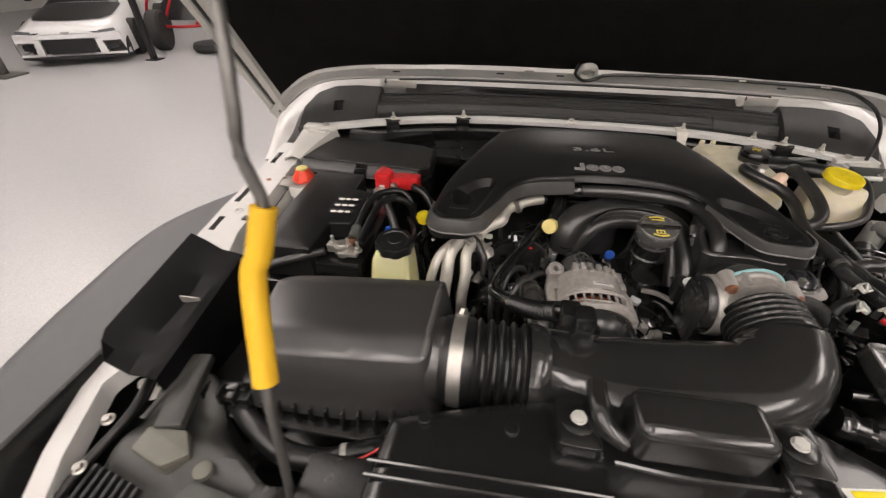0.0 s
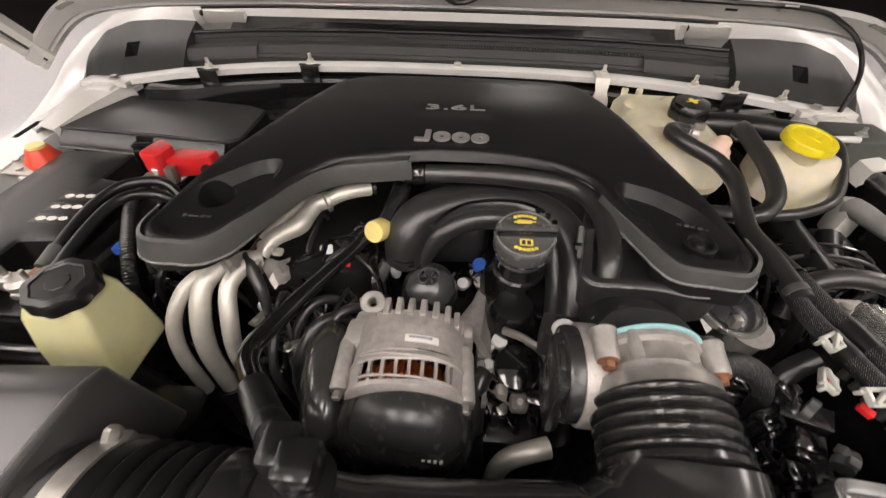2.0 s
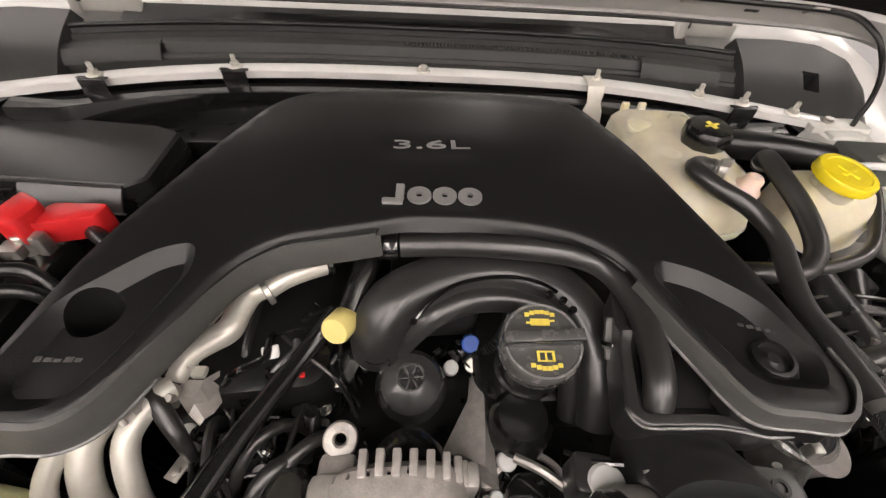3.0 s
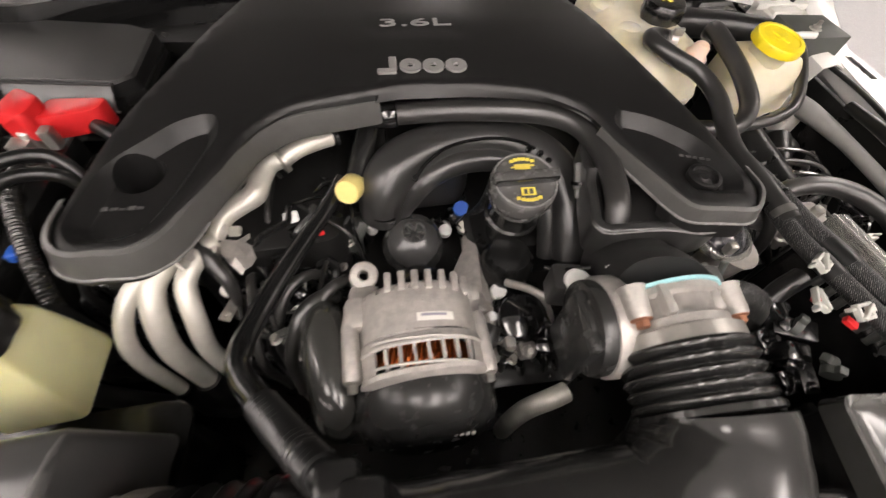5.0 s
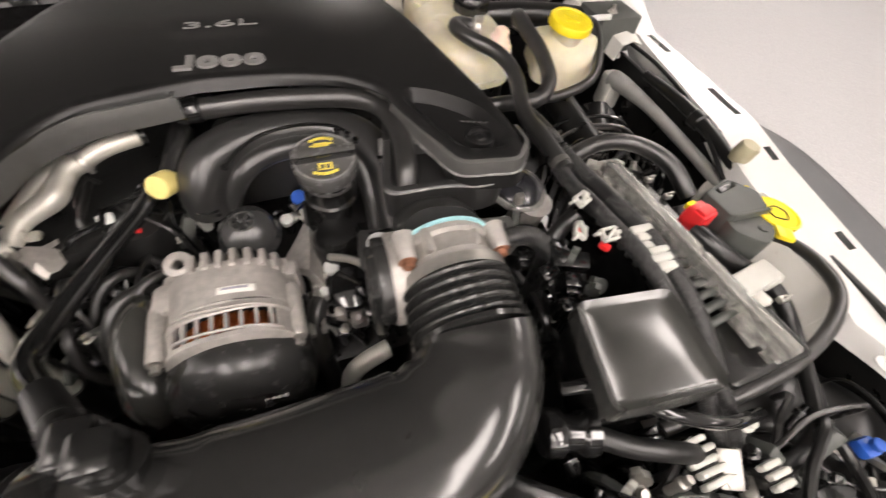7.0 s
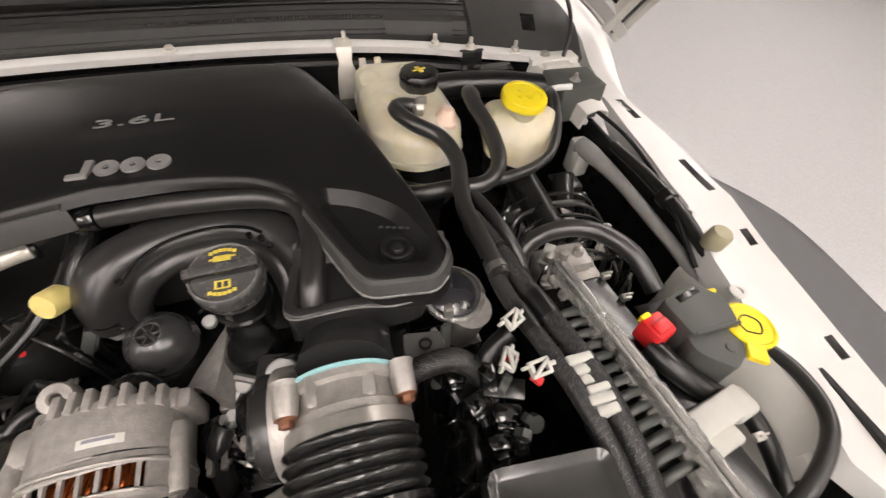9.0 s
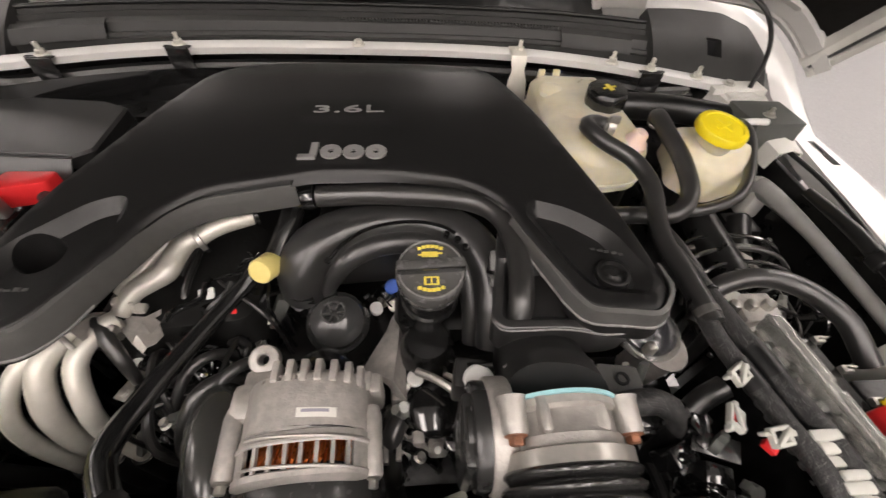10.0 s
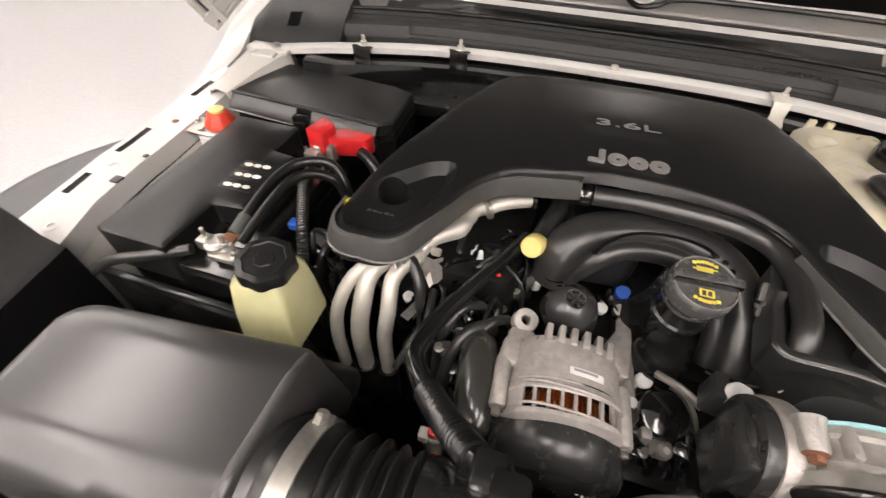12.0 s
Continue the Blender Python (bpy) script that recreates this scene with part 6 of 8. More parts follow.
part("union", join(box(-0.298, -0.276, 0.696, 0.714, 1.130, 1.152, 0.003), lathe((-0.276, 0.700, 1.150), (0.3, -0.5, 1), [(0.006, 0), (0.006, 0.012), (0.004, 0.016)], 6)), M_ZINC, lines, "machined union block")

# ---------------------------------------------------------------- breather hose
hose = thing("breather_hose", (-0.2, 0.6, 1.1), "long black breather hose from the duct to the engine", "hose")
part("hose", tube([(-0.112, 0.446, 1.228), (-0.138, 0.462, 1.215), (-0.172, 0.495, 1.18), (-0.205, 0.53, 1.155), (-0.236, 0.575, 1.14), (-0.228, 0.63, 1.13), (-0.198, 0.70, 1.13), (-0.165, 0.76, 1.135), (-0.14, 0.80, 1.15)], [0.012, 0.012, 0.0125, 0.0125, 0.0125, 0.012, 0.0115, 0.011, 0.011], 16), M_GLOSS, hose, "black hose")
part("corrugated_sleeve", tube([(-0.14, 0.464, 1.213), (-0.172, 0.495, 1.18), (-0.205, 0.53, 1.155)], 0.0145, 16, 0.0015, ribs=0.0012, pitch=0.006), M_RUBBER, hose, "short corrugated sleeve")
part("connector", box(-0.142, -0.112, 0.435, 0.47, 1.205, 1.235, 0.006), M_BLACK, hose, "square connector")

# ---------------------------------------------------------------- coolant and brake reservoirs
tank = thing("coolant_reservoir", (0.32, 1.04, 1.08), "milky white coolant reservoir with a black cap", "coolant tank")
tk = rounded([(0.262, 1.17), (0.256, 1.02), (0.262, 0.955), (0.315, 0.915), (0.385, 0.925), (0.408, 0.96), (0.402, 1.06), (0.39, 1.165)], [0.02, 0.04, 0.03, 0.03, 0.03, 0.02, 0.03, 0.02])
part("tank", plate(tk, lambda xy, i: 1.226 - 0.014 * np.clip((1.0 - xy[:, 1]) / 0.1, 0, 1) ** 2 - 0.022 * np.clip(1 - i / 0.03, 0, 1) ** 2, rings=(0, 0.003, 0.008, 0.016, 0.028), skirt=0.04, flare=0.004, grid=0.016), M_TANK, tank, "milky tank", sharp=60)
# Added dark block; it stands in for the shade below the tank.
part("shade_base", prism(offset(tk, 0.004), 1.06, 1.166, 0.006), M_DARK, tank, "added dark block for the shade under the tank")
part("cap", lathe((0.357, 1.050, 1.222), (0, -0.05, 1), [(0.028, 0), (0.030, 0.004), (0.032, 0.010), (0.032, 0.026), (0.028, 0.031), (0.016, 0.032), (0, 0.032)], 40, 8, 0.03), M_BLACK, tank, "black pressure cap")
part("cap_print", moved(join(box(-0.012, 0.012, -0.002, 0.002, 0, 0.0006), box(-0.004, 0.004, -0.009, 0.009, 0, 0.0006)), Matrix.Translation((0.357, 1.0485, 1.2545)) @ pose(0, 0, 0, 3, 0, 20)), M_YPRINT, tank, "yellow print")
part("nipple", lathe((0.376, 0.957, 1.205), (0.1, -0.15, 1), [(0.020, 0), (0.019, 0.014), (0.013, 0.020), (0.0115, 0.030), (0.008, 0.0335), (0.0, 0.034)], 24), M_PINK, tank, "pinkish moulded knob")
part("seam", tube([(p.x, p.y, 1.166) for p in offset(tk, -0.0035)] + [(offset(tk, -0.0035)[0].x, offset(tk, -0.0035)[0].y, 1.166)], 0.0022, 6, 0.01), M_TANK, tank, "moulded seam")
for x, y in ((0.285, 1.10), (0.300, 1.02), (0.325, 0.955)):
    part("moulded_dome", lathe((x, y, 1.205 if y < 1 else 1.218), (0, -0.1, 1), [(0.022, 0), (0.020, 0.006), (0.012, 0.010), (0.0, 0.0115)], 24), M_TANK, tank, "soft moulded bulge")
for x in (0.278, 0.305):
    part("tab", box(x - 0.006, x + 0.006, 1.150, 1.158, 1.19, 1.232, 0.002), M_TANK, tank)
part("spring_clamp", join(lathe((0.345, 0.973, 1.230), (-0.9, 0.1, 0.15), [(0.0125, 0), (0.0138, 0.001), (0.0138, 0.012), (0.0125, 0.013)], 20), box(0.334, 0.350, 0.966, 0.972, 1.240, 1.252, 0.002)), M_ZINC, tank, "spring clamp")
part("support", box(0.29, 0.38, 0.96, 1.14, 0.602, 1.065, 0.01), M_DARK, tank, "dark support")

brake = thing("brake_fluid_reservoir", (0.508, 0.96, 1.08), "milky brake fluid reservoir with a yellow cap", "brake reservoir")
part("tank", plate(rounded([(0.446, 0.940), (0.502, 0.914), (0.566, 0.930), (0.576, 0.958), (0.548, 1.02), (0.46, 1.015)], [0.012, 0.015, 0.012, 0.012, 0.02, 0.02]), lambda xy, i: 1.212 - 0.030 * np.clip((0.958 - xy[:, 1]) / 0.04, 0, 1) - 0.012 * np.clip(1 - i / 0.012, 0, 1) ** 2, rings=(0, 0.002, 0.006, 0.012), skirt=0.036, flare=0.003, grid=0.012), M_TANK, brake, "milky tank", sharp=45)
part("neck", disc((0.512, 0.972, 1.20), (0, -0.12, 1), 0.028, 0.028, 28), M_TANK, brake, "filler neck")
BCAP = Matrix.Translation((0.512, 0.970, 1.224)) @ pose(0, 0, 0, 7, 4, 0)
part("cap", moved(lathe((0, 0, 0), (0, 0, 1), [(0.034, 0), (0.038, 0.002), (0.038, 0.012), (0.036, 0.015), (0.029, 0.016), (0.028, 0.0145), (0, 0.015)], 72, 24, 0.012), BCAP), M_YELLOW, brake, "bright yellow cap")
part("cap_print", moved(join(box(-0.016, 0.016, -0.003, 0.003, 0.0145, 0.0160, 0.0004), box(-0.004, 0.004, -0.014, 0.014, 0.0145, 0.0158, 0.0004)), BCAP @ pose(0, 0, 0, 0, 0, 30)), M_YELLOW, brake, "raised print")
part("cylinder", join(lathe((0.51, 0.78, 1.10), (0, 1, 0.05), [(0.022, 0), (0.026, 0.01), (0.026, 0.20), (0.034, 0.21), (0.034, 0.24)], 24), box(0.465, 0.55, 0.93, 1.0, 1.075, 1.15, 0.01), box(0.48, 0.54, 1.02, 1.28, 1.05, 1.12, 0.01)), M_DARK, brake, "dark master cylinder")


def supply_hose(name, pts, r, mat, label, category="hose"):
    """A rubber hose with spring clamps at its ends."""
    t = thing(name, pts[len(pts) // 2], label, category)
    part("hose", tube(pts, r, 16), mat, t, "rubber hose")
    for p, q in ((pts[0], pts[1]), (pts[-1], pts[-2])):
        p, q = Vector(p), Vector(q)
        d = (q - p).normalized()
        part("clamp", lathe(p + d * 0.008, d, [(r, 0), (r * 1.12, 0.0005), (r * 1.12, 0.009), (r, 0.0095)], 20), M_STEEL, t, "steel spring clamp")
    return t


supply_hose("coolant_hose", [(0.345, 0.975, 1.228), (0.318, 0.978, 1.236), (0.300, 0.962, 1.240), (0.318, 0.93, 1.235), (0.352, 0.90, 1.226), (0.366, 0.86, 1.215), (0.358, 0.81, 1.205), (0.353, 0.77, 1.20), (0.357, 0.72, 1.2), (0.36, 0.66, 1.198)], 0.0115, M_HOSE, "black rubber coolant hose running forward from the tank")
supply_hose("vacuum_hose", [(0.448, 1.03, 1.205), (0.432, 1.01, 1.228), (0.430, 0.97, 1.226), (0.440, 0.92, 1.21), (0.438, 0.87, 1.19), (0.41, 0.845, 1.175), (0.36, 0.85, 1.17), (0.31, 0.855, 1.165), (0.27, 0.87, 1.16)], 0.0125, M_HOSE, "thick black rubber vacuum hose bent past the brake reservoir")
supply_hose("reservoir_hose", [(0.592, 1.03, 1.205), (0.582, 0.99, 1.21), (0.566, 0.935, 1.19), (0.53, 0.885, 1.175), (0.47, 0.865, 1.165), (0.40, 0.87, 1.155), (0.33, 0.89, 1.14), (0.28, 0.93, 1.13)], 0.0085, M_HOSE, "thin grey black hose looping round the brake reservoir")

# ---------------------------------------------------------------- harness on the right
for k, (dx, dy, r) in enumerate(((0.0, 0.0, 0.0098), (0.024, 0.012, 0.0112))):
    run = [(0.352 + dx * 0.3, 0.75 + dy, 1.195), (0.357 + dx * 0.6, 0.70 + dy, 1.195), (0.358 + dx, 0.64 + dy, 1.195), (0.372 + dx, 0.57 + dy, 1.197), (0.383 + dx, 0.51 + dy, 1.197), (0.394 + dx * 0.9, 0.45, 1.178), (0.405 + dx * 0.8, 0.38, 1.135), (0.418 + dx * 0.7, 0.32, 1.085)]
    har = thing("wiring_harness", run[3], "black braided wiring harness running forward", "wiring harness", "wiring harnesses")
    part("sleeve", tube(run, r, 20, 0.005), M_SLEEVE, har, "braided sleeve")
    for j in ((2, 3), (4, 5)):
        p, q = Vector(run[j[0]]), Vector(run[j[1]])
        part("tape_wrap", tube([p.lerp(q, 0.30), p.lerp(q, 0.55), p.lerp(q, 0.75)], [r * 1.06, r * 1.10, r * 1.06], 16, 0.004), M_RUBBER, har, "smooth black tape")
    p, q = Vector(run[1]), Vector(run[2])
    d = (q - p).normalized()
    part("cable_tie", lathe(p + d * 0.01, d, [(r, 0), (r * 1.16, 0.0005), (r * 1.16, 0.004), (r, 0.0045)], 20), M_BLACK, har, "black cable tie")


def harness_clip(x, y, z, turn):
    t = thing("harness_clip", (x, y, z), "pale plastic retaining clip on the wiring harness", "clip", "harness clips")
    m = Matrix.Translation((x, y, z)) @ pose(0, 0, 0, 20, 10, turn) @ Matrix.Diagonal((0.72, 0.58, 0.9, 1))
    bars = [box(-0.016, 0.016, -0.014, -0.008, -0.003, 0.004, 0.0015), box(-0.016, 0.016, 0.008, 0.014, -0.003, 0.004, 0.0015), box(-0.016, -0.010, -0.012, 0.012, -0.003, 0.004, 0.0015), box(0.010, 0.016, -0.012, 0.012, -0.003, 0.004, 0.0015), box(0.014, 0.026, -0.004, 0.004, -0.002, 0.002, 0.001)]
    bars += [moved(box(-0.018, 0.016, -0.003, 0.003, 0.002, 0.007, 0.0015), Matrix.Rotation(0.6, 4, "Z")), box(-0.024, -0.014, 0.004, 0.010, -0.006, 0.002, 0.0015)]
    part("clip_body", moved(join(*bars), m), M_NATURAL, t, "pale open clip")


for c in ((0.348, 0.600, 1.208, 30), (0.353, 0.545, 1.208, 10), (0.332, 0.565, 1.196, 55)):
    harness_clip(*c)

fusebox = thing("power_distribution_box", (0.47, 0.52, 1.0), "open power distribution box with clear edging and dark fuses", "fuse box")
part("tub", prism(rounded([(0.405, 0.66), (0.51, 0.665), (0.545, 0.38), (0.425, 0.37)], 0.01), 1.0, 1.150, 0.004), M_BLACK, fusebox, "black tub")
bar_m = Matrix.Translation((0.466, 0.528, 1.172)) @ Matrix.Rotation(0.135, 4, "Z")
part("clear_edge", moved(box(-0.009, 0.007, -0.150, 0.150, -0.012, 0.012, 0.002), bar_m), M_CLEAR, fusebox, "long clear edging bar")
part("edge_rail", moved(box(-0.0105, -0.0065, -0.150, 0.150, 0.010, 0.016, 0.001), bar_m), M_CLEAR, fusebox, "thin rail on the edging")
random.seed(5)
for k in range(15):
    y0 = -0.146 + 0.0195 * k
    w, h = random.uniform(0.004, 0.013), random.uniform(-0.004, 0.009)
    part("edge_lug", moved(join(box(-0.008 - w, -0.007, y0, y0 + random.uniform(0.008, 0.016), -0.012, h, 0.0018), box(0.006, 0.010, y0 + 0.004, y0 + 0.010, -0.012, random.uniform(0.0, 0.012), 0.001)), bar_m), M_CLEAR, fusebox, "clear moulded lug")
for y0, y1 in ((-0.148, -0.085), (-0.078, -0.02), (-0.012, 0.06), (0.07, 0.146)):
    part("edge_step", moved(box(-0.004, 0.005, y0, y1, 0.010, 0.0165, 0.0015), bar_m), M_CLEAR, fusebox, "clear stepped top")
for k in range(13):
    y = 0.613 - 0.0145 * k
    x = 0.405 + 0.0026 * k
    part("rib", tube([(x - 0.002, y - 0.006, 1.142), (x + 0.004, y - 0.003, 1.160), (x + 0.022, y, 1.168), (x + 0.040, y + 0.002, 1.162)], 0.0050, 10, 0.004), M_GREY, fusebox)
for k in range(7):
    y = 0.66 - 0.036 * k
    x = 0.512 + 0.0075 * k
    part("pin", join(box(x - 0.006, x + 0.006, y - 0.004, y + 0.004, 1.148, 1.156, 0.001), box(x - 0.002, x + 0.008, y - 0.001, y + 0.001, 1.156, 1.160, 0.0004)), M_ZINC, fusebox, "small metal pin")
for k in range(6):
    part("plug_rib", box(0.381 + 0.0008 * k + 0.003 * (k % 2), 0.408 + 0.0004 * k, 0.5398 - 0.0098 * k, 0.5494 - 0.0098 * k - 0.002 * (k == 3), 1.185, 1.210 - 0.0025 * (k % 3), 0.0022), M_NATURAL, fusebox, "white plug")
part("status_plate", box(0.455, 0.492, 0.40, 0.425, 1.165, 1.170, 0.002), M_CLEAR, fusebox, "greenish clear plate")

conn = thing("main_connector", (0.58, 0.58, 1.10), "grey multi-pin connector with red and yellow locks", "electrical connector")
cm = Matrix.Translation((0.560, 0.556, 1.182)) @ pose(0, 0, 0, 0, 10, -10)
part("housing", prism(rounded([(0.524, 0.588), (0.573, 0.602), (0.598, 0.574), (0.590, 0.543), (0.530, 0.541)], 0.007), 1.150, 1.197, 0.003), M_GREY, conn, "grey housing")
part("housing_step", prism(rounded([(0.529, 0.548), (0.590, 0.550), (0.583, 0.515), (0.557, 0.499), (0.527, 0.526)], 0.009), 1.145, 1.189, 0.003), M_GREY, conn, "lower grey step")
part("housing_rib", box(0.534, 0.590, 0.5405, 0.5445, 1.185, 1.199, 0.0015), M_GREY, conn)
part("moulded_bar", moved(box(-0.016, 0.016, -0.004, 0.004, 0, 0.003, 0.001), Matrix.Translation((0.556, 0.587, 1.196)) @ pose(0, 0, 0, 0, 0, 14)), M_BLACK, conn, "dark slot in the housing")
part("moulded_boss", disc((0.566, 0.522, 1.187), (0, 0, 1), 0.006, 0.004, 18), M_GREY, conn)
part("red_lock", moved(join(box(-0.015, 0.013, -0.014, 0.014, -0.030, 0.002, 0.004), box(-0.012, 0.010, -0.010, 0.004, 0.0, 0.005, 0.002)), Matrix.Translation((0.505, 0.563, 1.193)) @ pose(0, 0, 0, 0, 0, 14)), M_RED, conn, "red lock")
part("yellow_dot", moved(box(-0.006, 0.006, 0.010, 0.0155, -0.006, 0.003, 0.001), Matrix.Translation((0.498, 0.563, 1.193)) @ pose(0, 0, 0, 0, 0, 14)), M_YELLOW, conn, "yellow mark")
part("yellow_tab", box(0.586, 0.602, 0.586, 0.592, 1.180, 1.190, 0.002), M_YELLOW, conn, "yellow tab")
lever_m = Matrix.Translation((0.607, 0.540, 1.181)) @ pose(0, 0, 0, 0, 6, 0)
part("yellow_lever", moved(join(lathe((0, 0, 0), (0, 0, 1), [(0.0, 0), (0.026, 0.0), (0.029, 0.002), (0.029, 0.0075), (0.026, 0.0085), (0.024, 0.0070), (0.0, 0.0070)], 40), moved(box(-0.011, 0.011, -0.046, -0.024, 0.0005, 0.008, 0.003), pose(0, 0, 0, 0, 0, -32))), lever_m), M_YELLOW, conn, "yellow round lever", sharp=35)
part("lever_print", moved(tube([(-0.012, -0.006, 0.0072), (-0.012, 0.006, 0.0072), (0.002, 0.012, 0.0072), (0.013, 0.001, 0.0072), (0.004, -0.012, 0.0072), (-0.012, -0.006, 0.0072)], 0.0009, 6, 0.002), lever_m), M_DARK, conn, "dark moulded symbol")
part("boot", moved(tube([(-0.06, -0.015, -0.005), (-0.045, -0.04, -0.005), (-0.01, -0.06, -0.015), (0.05, -0.085, -0.03), (0.075, -0.15, -0.06), (0.05, -0.24, -0.08), (-0.02, -0.28, -0.10)], [0.012, 0.013, 0.013, 0.011, 0.0095, 0.009, 0.009], 14), cm @ Matrix.Translation((0, 0, -0.016))), M_RUBBER, conn, "black wrapped cable")
part("support", box(0.535, 0.62, 0.55, 0.62, 0.602, 1.135, 0.006), M_DARK, conn, "dark support")
wc = thing("white_connector", (0.52, 0.47, 1.12), "natural white plastic connector block", "electrical connector")
part("block", moved(join(box(-0.045, 0.045, -0.016, 0.016, 0.0, 0.03, 0.005), box(-0.04, 0.02, -0.035, -0.01, -0.03, 0.012, 0.005), box(0.02, 0.055, -0.02, 0.012, 0.004, 0.024, 0.006)), Matrix.Translation((0.522, 0.472, 1.142)) @ pose(0, 0, 0, 0, 0, 12) @ Matrix.Scale(0.92, 4)), M_NATURAL, wc, "white block")

relay = thing("control_module", (0.325, 0.42, 1.12), "square control module with a satin dark lid", "control module")
lid_corners = [(0.258, 0.374), (0.374, 0.368), (0.378, 0.468), (0.274, 0.476)]
part("lid", plate(rounded(lid_corners, 0.012), lambda xy, i: 1.210 - 0.005 * np.clip(i / 0.008, 0, 1) + 0.003 * np.clip((i - 0.008) / 0.04, 0, 1), rings=(0, 0.003, 0.006, 0.009), skirt=0.022, flare=0.003, grid=0.015), M_LID, relay, "satin dark lid with a raised rim", sharp=30)
part("case", prism(offset(rounded(lid_corners, 0.012), 0.004), 1.10, 1.190, 0.004), M_BLACK, relay, "black case")
part("support", box(0.29, 0.36, 0.39, 0.46, 0.602, 1.102, 0.006), M_DARK, relay, "dark support")

# ---------------------------------------------------------------- radiator shroud and front
shroud = thing("radiator_shroud", (-0.1, 0.27, 1.1), "black plastic radiator shroud with two bright bolts", "radiator shroud")
part("panel", plate(rounded([(-0.37, 0.16), (0.292, 0.16), (0.290, 0.292), (0.236, 0.322), (0.17, 0.365), (-0.13, 0.355), (-0.355, 0.292)], 0.012), lambda xy, i: 1.165 + 0.003 * np.sin(xy[:, 0] * 20) - 0.008 * np.clip(1 - i / 0.012, 0, 1) ** 2, skirt=0.05, grid=0.03), M_BLACK, shroud, "black top panel", sharp=40)
part("radiator", box(-0.45, 0.42, 0.18, 0.25, 0.62, 1.13, 0.006), M_DARK, shroud, "dark radiator core")
for x, y in ((-0.124, 0.308), (0.122, 0.314)):
    pad = part("mount", join(prism(rounded([(x - 0.026, y - 0.035), (x + 0.026, y - 0.035), (x + 0.026, y + 0.03), (x - 0.026, y + 0.03)], 0.008), 1.165, 1.188, 0.003), lathe((x, y, 1.188), (0, 0, 1), [(0.02, 0), (0.021, 0.002), (0.0165, 0.004)], 24)), M_BLACK, shroud, "moulded mount")
    bolt((x, y, 1.190), (0, 0, 1), 0.0085, 0.007, M_NATURAL, pad, "bolt", "bright bolt head")
reso = thing("resonator_box", (0.0, 0.29, 1.17), "glossy black resonator box on the radiator shroud", "resonator")
part("box", moved(box(-0.076, 0.070, -0.032, 0.032, 0.0, 0.066, 0.016, 5), Matrix.Translation((0.004, 0.303, 1.172))), M_PIPE, reso, "rounded glossy box", sharp=70)
part("neck", tube([(-0.098, 0.355, 1.195), (-0.10, 0.325, 1.20), (-0.092, 0.30, 1.192), (-0.07, 0.29, 1.185)], 0.013, 16), M_PIPE, reso, "curved neck")
part("shroud_lip", box(-0.37, 0.29, 0.150, 0.162, 1.16, 1.172, 0.003), M_GLOSS, shroud, "shiny front lip")
for y in (0.216, 0.232):
    part("crease", tube([(-0.366, y, 1.1655), (-0.20, y + 0.0015, 1.167), (-0.09, y + 0.002, 1.166)], 0.003, 8, 0.02), M_PIPE, shroud, "raised shiny crease")
part("crease", tube([(-0.083, 0.2735, 1.167), (0.0, 0.268, 1.167), (0.112, 0.272, 1.167)], 0.0042, 8, 0.02), M_PIPE, shroud, "raised shiny crease")
for x in (-0.139, -0.098):
    part("mount_rib", box(x - 0.002, x + 0.002, 0.272, 0.350, 1.163, 1.176, 0.001), M_PIPE, shroud, "upright rib")
for x in (0.098, 0.146):
    part("mount_rib", box(x - 0.002, x + 0.002, 0.262, 0.352, 1.163, 1.180, 0.001), M_PIPE, shroud, "upright rib")
part("mount_rib", box(0.096, 0.148, 0.350, 0.354, 1.163, 1.190, 0.001), M_PIPE, shroud, "upright rib")
for x, y in ((-0.201, 0.295), (-0.310, 0.292)):
    part("stud", disc((x, y, 1.166), (0, 0, 1), 0.009, 0.005, 18), M_BLACK, shroud, "round push stud")
sticker = part("caution_sticker", prism([(0.158, 0.283), (0.230, 0.292), (0.236, 0.225), (0.166, 0.218)], 1.1690, 1.1696), M_LABEL, shroud, "white and yellow caution sticker")
part("sticker_band", prism([(0.166, 0.281), (0.226, 0.2885), (0.227, 0.274), (0.168, 0.266)], 1.1699, 1.1703), M_YELLOW, sticker, "yellow band")


# ---------------------------------------------------------------- left front corner
flap = thing("splash_flap", (-0.77, 0.5, 1.0), "black folded rubber splash flap beside the air filter box", "splash flap")
rows = []
for y in span(0.315, 0.572, 14):
    k = (y - 0.315) / 0.257
    lift = 0.036 * k
    rows.append([(-0.822 + 0.004 * k + 0.03 * max(0, 0.12 - k) / 0.12, y, 1.168 + lift), (-0.79 + 0.002 * k, y - 0.004, 1.158 + lift), (-0.755, y - 0.01, 1.142 + 0.004 * math.sin(k * 9) + lift), (-0.72 - 0.004 * k, y - 0.014, 1.150 + lift * 0.8),
                 (-0.705 - 0.006 * k, y - 0.014, 1.146 + lift * 0.8), (-0.700 - 0.006 * k, y - 0.014, 1.10), (-0.695 - 0.01 * k, y - 0.014, 0.98)])
part("sheet", thick(sheet(rows), 0.003), M_FLAP, flap, "black rubber sheet with a fold", sharp=25)
part("edge_clip", box(-0.76, -0.725, 0.440, 0.443, 1.150, 1.171, 0.001), M_ZINC, flap, "bright edge clip")

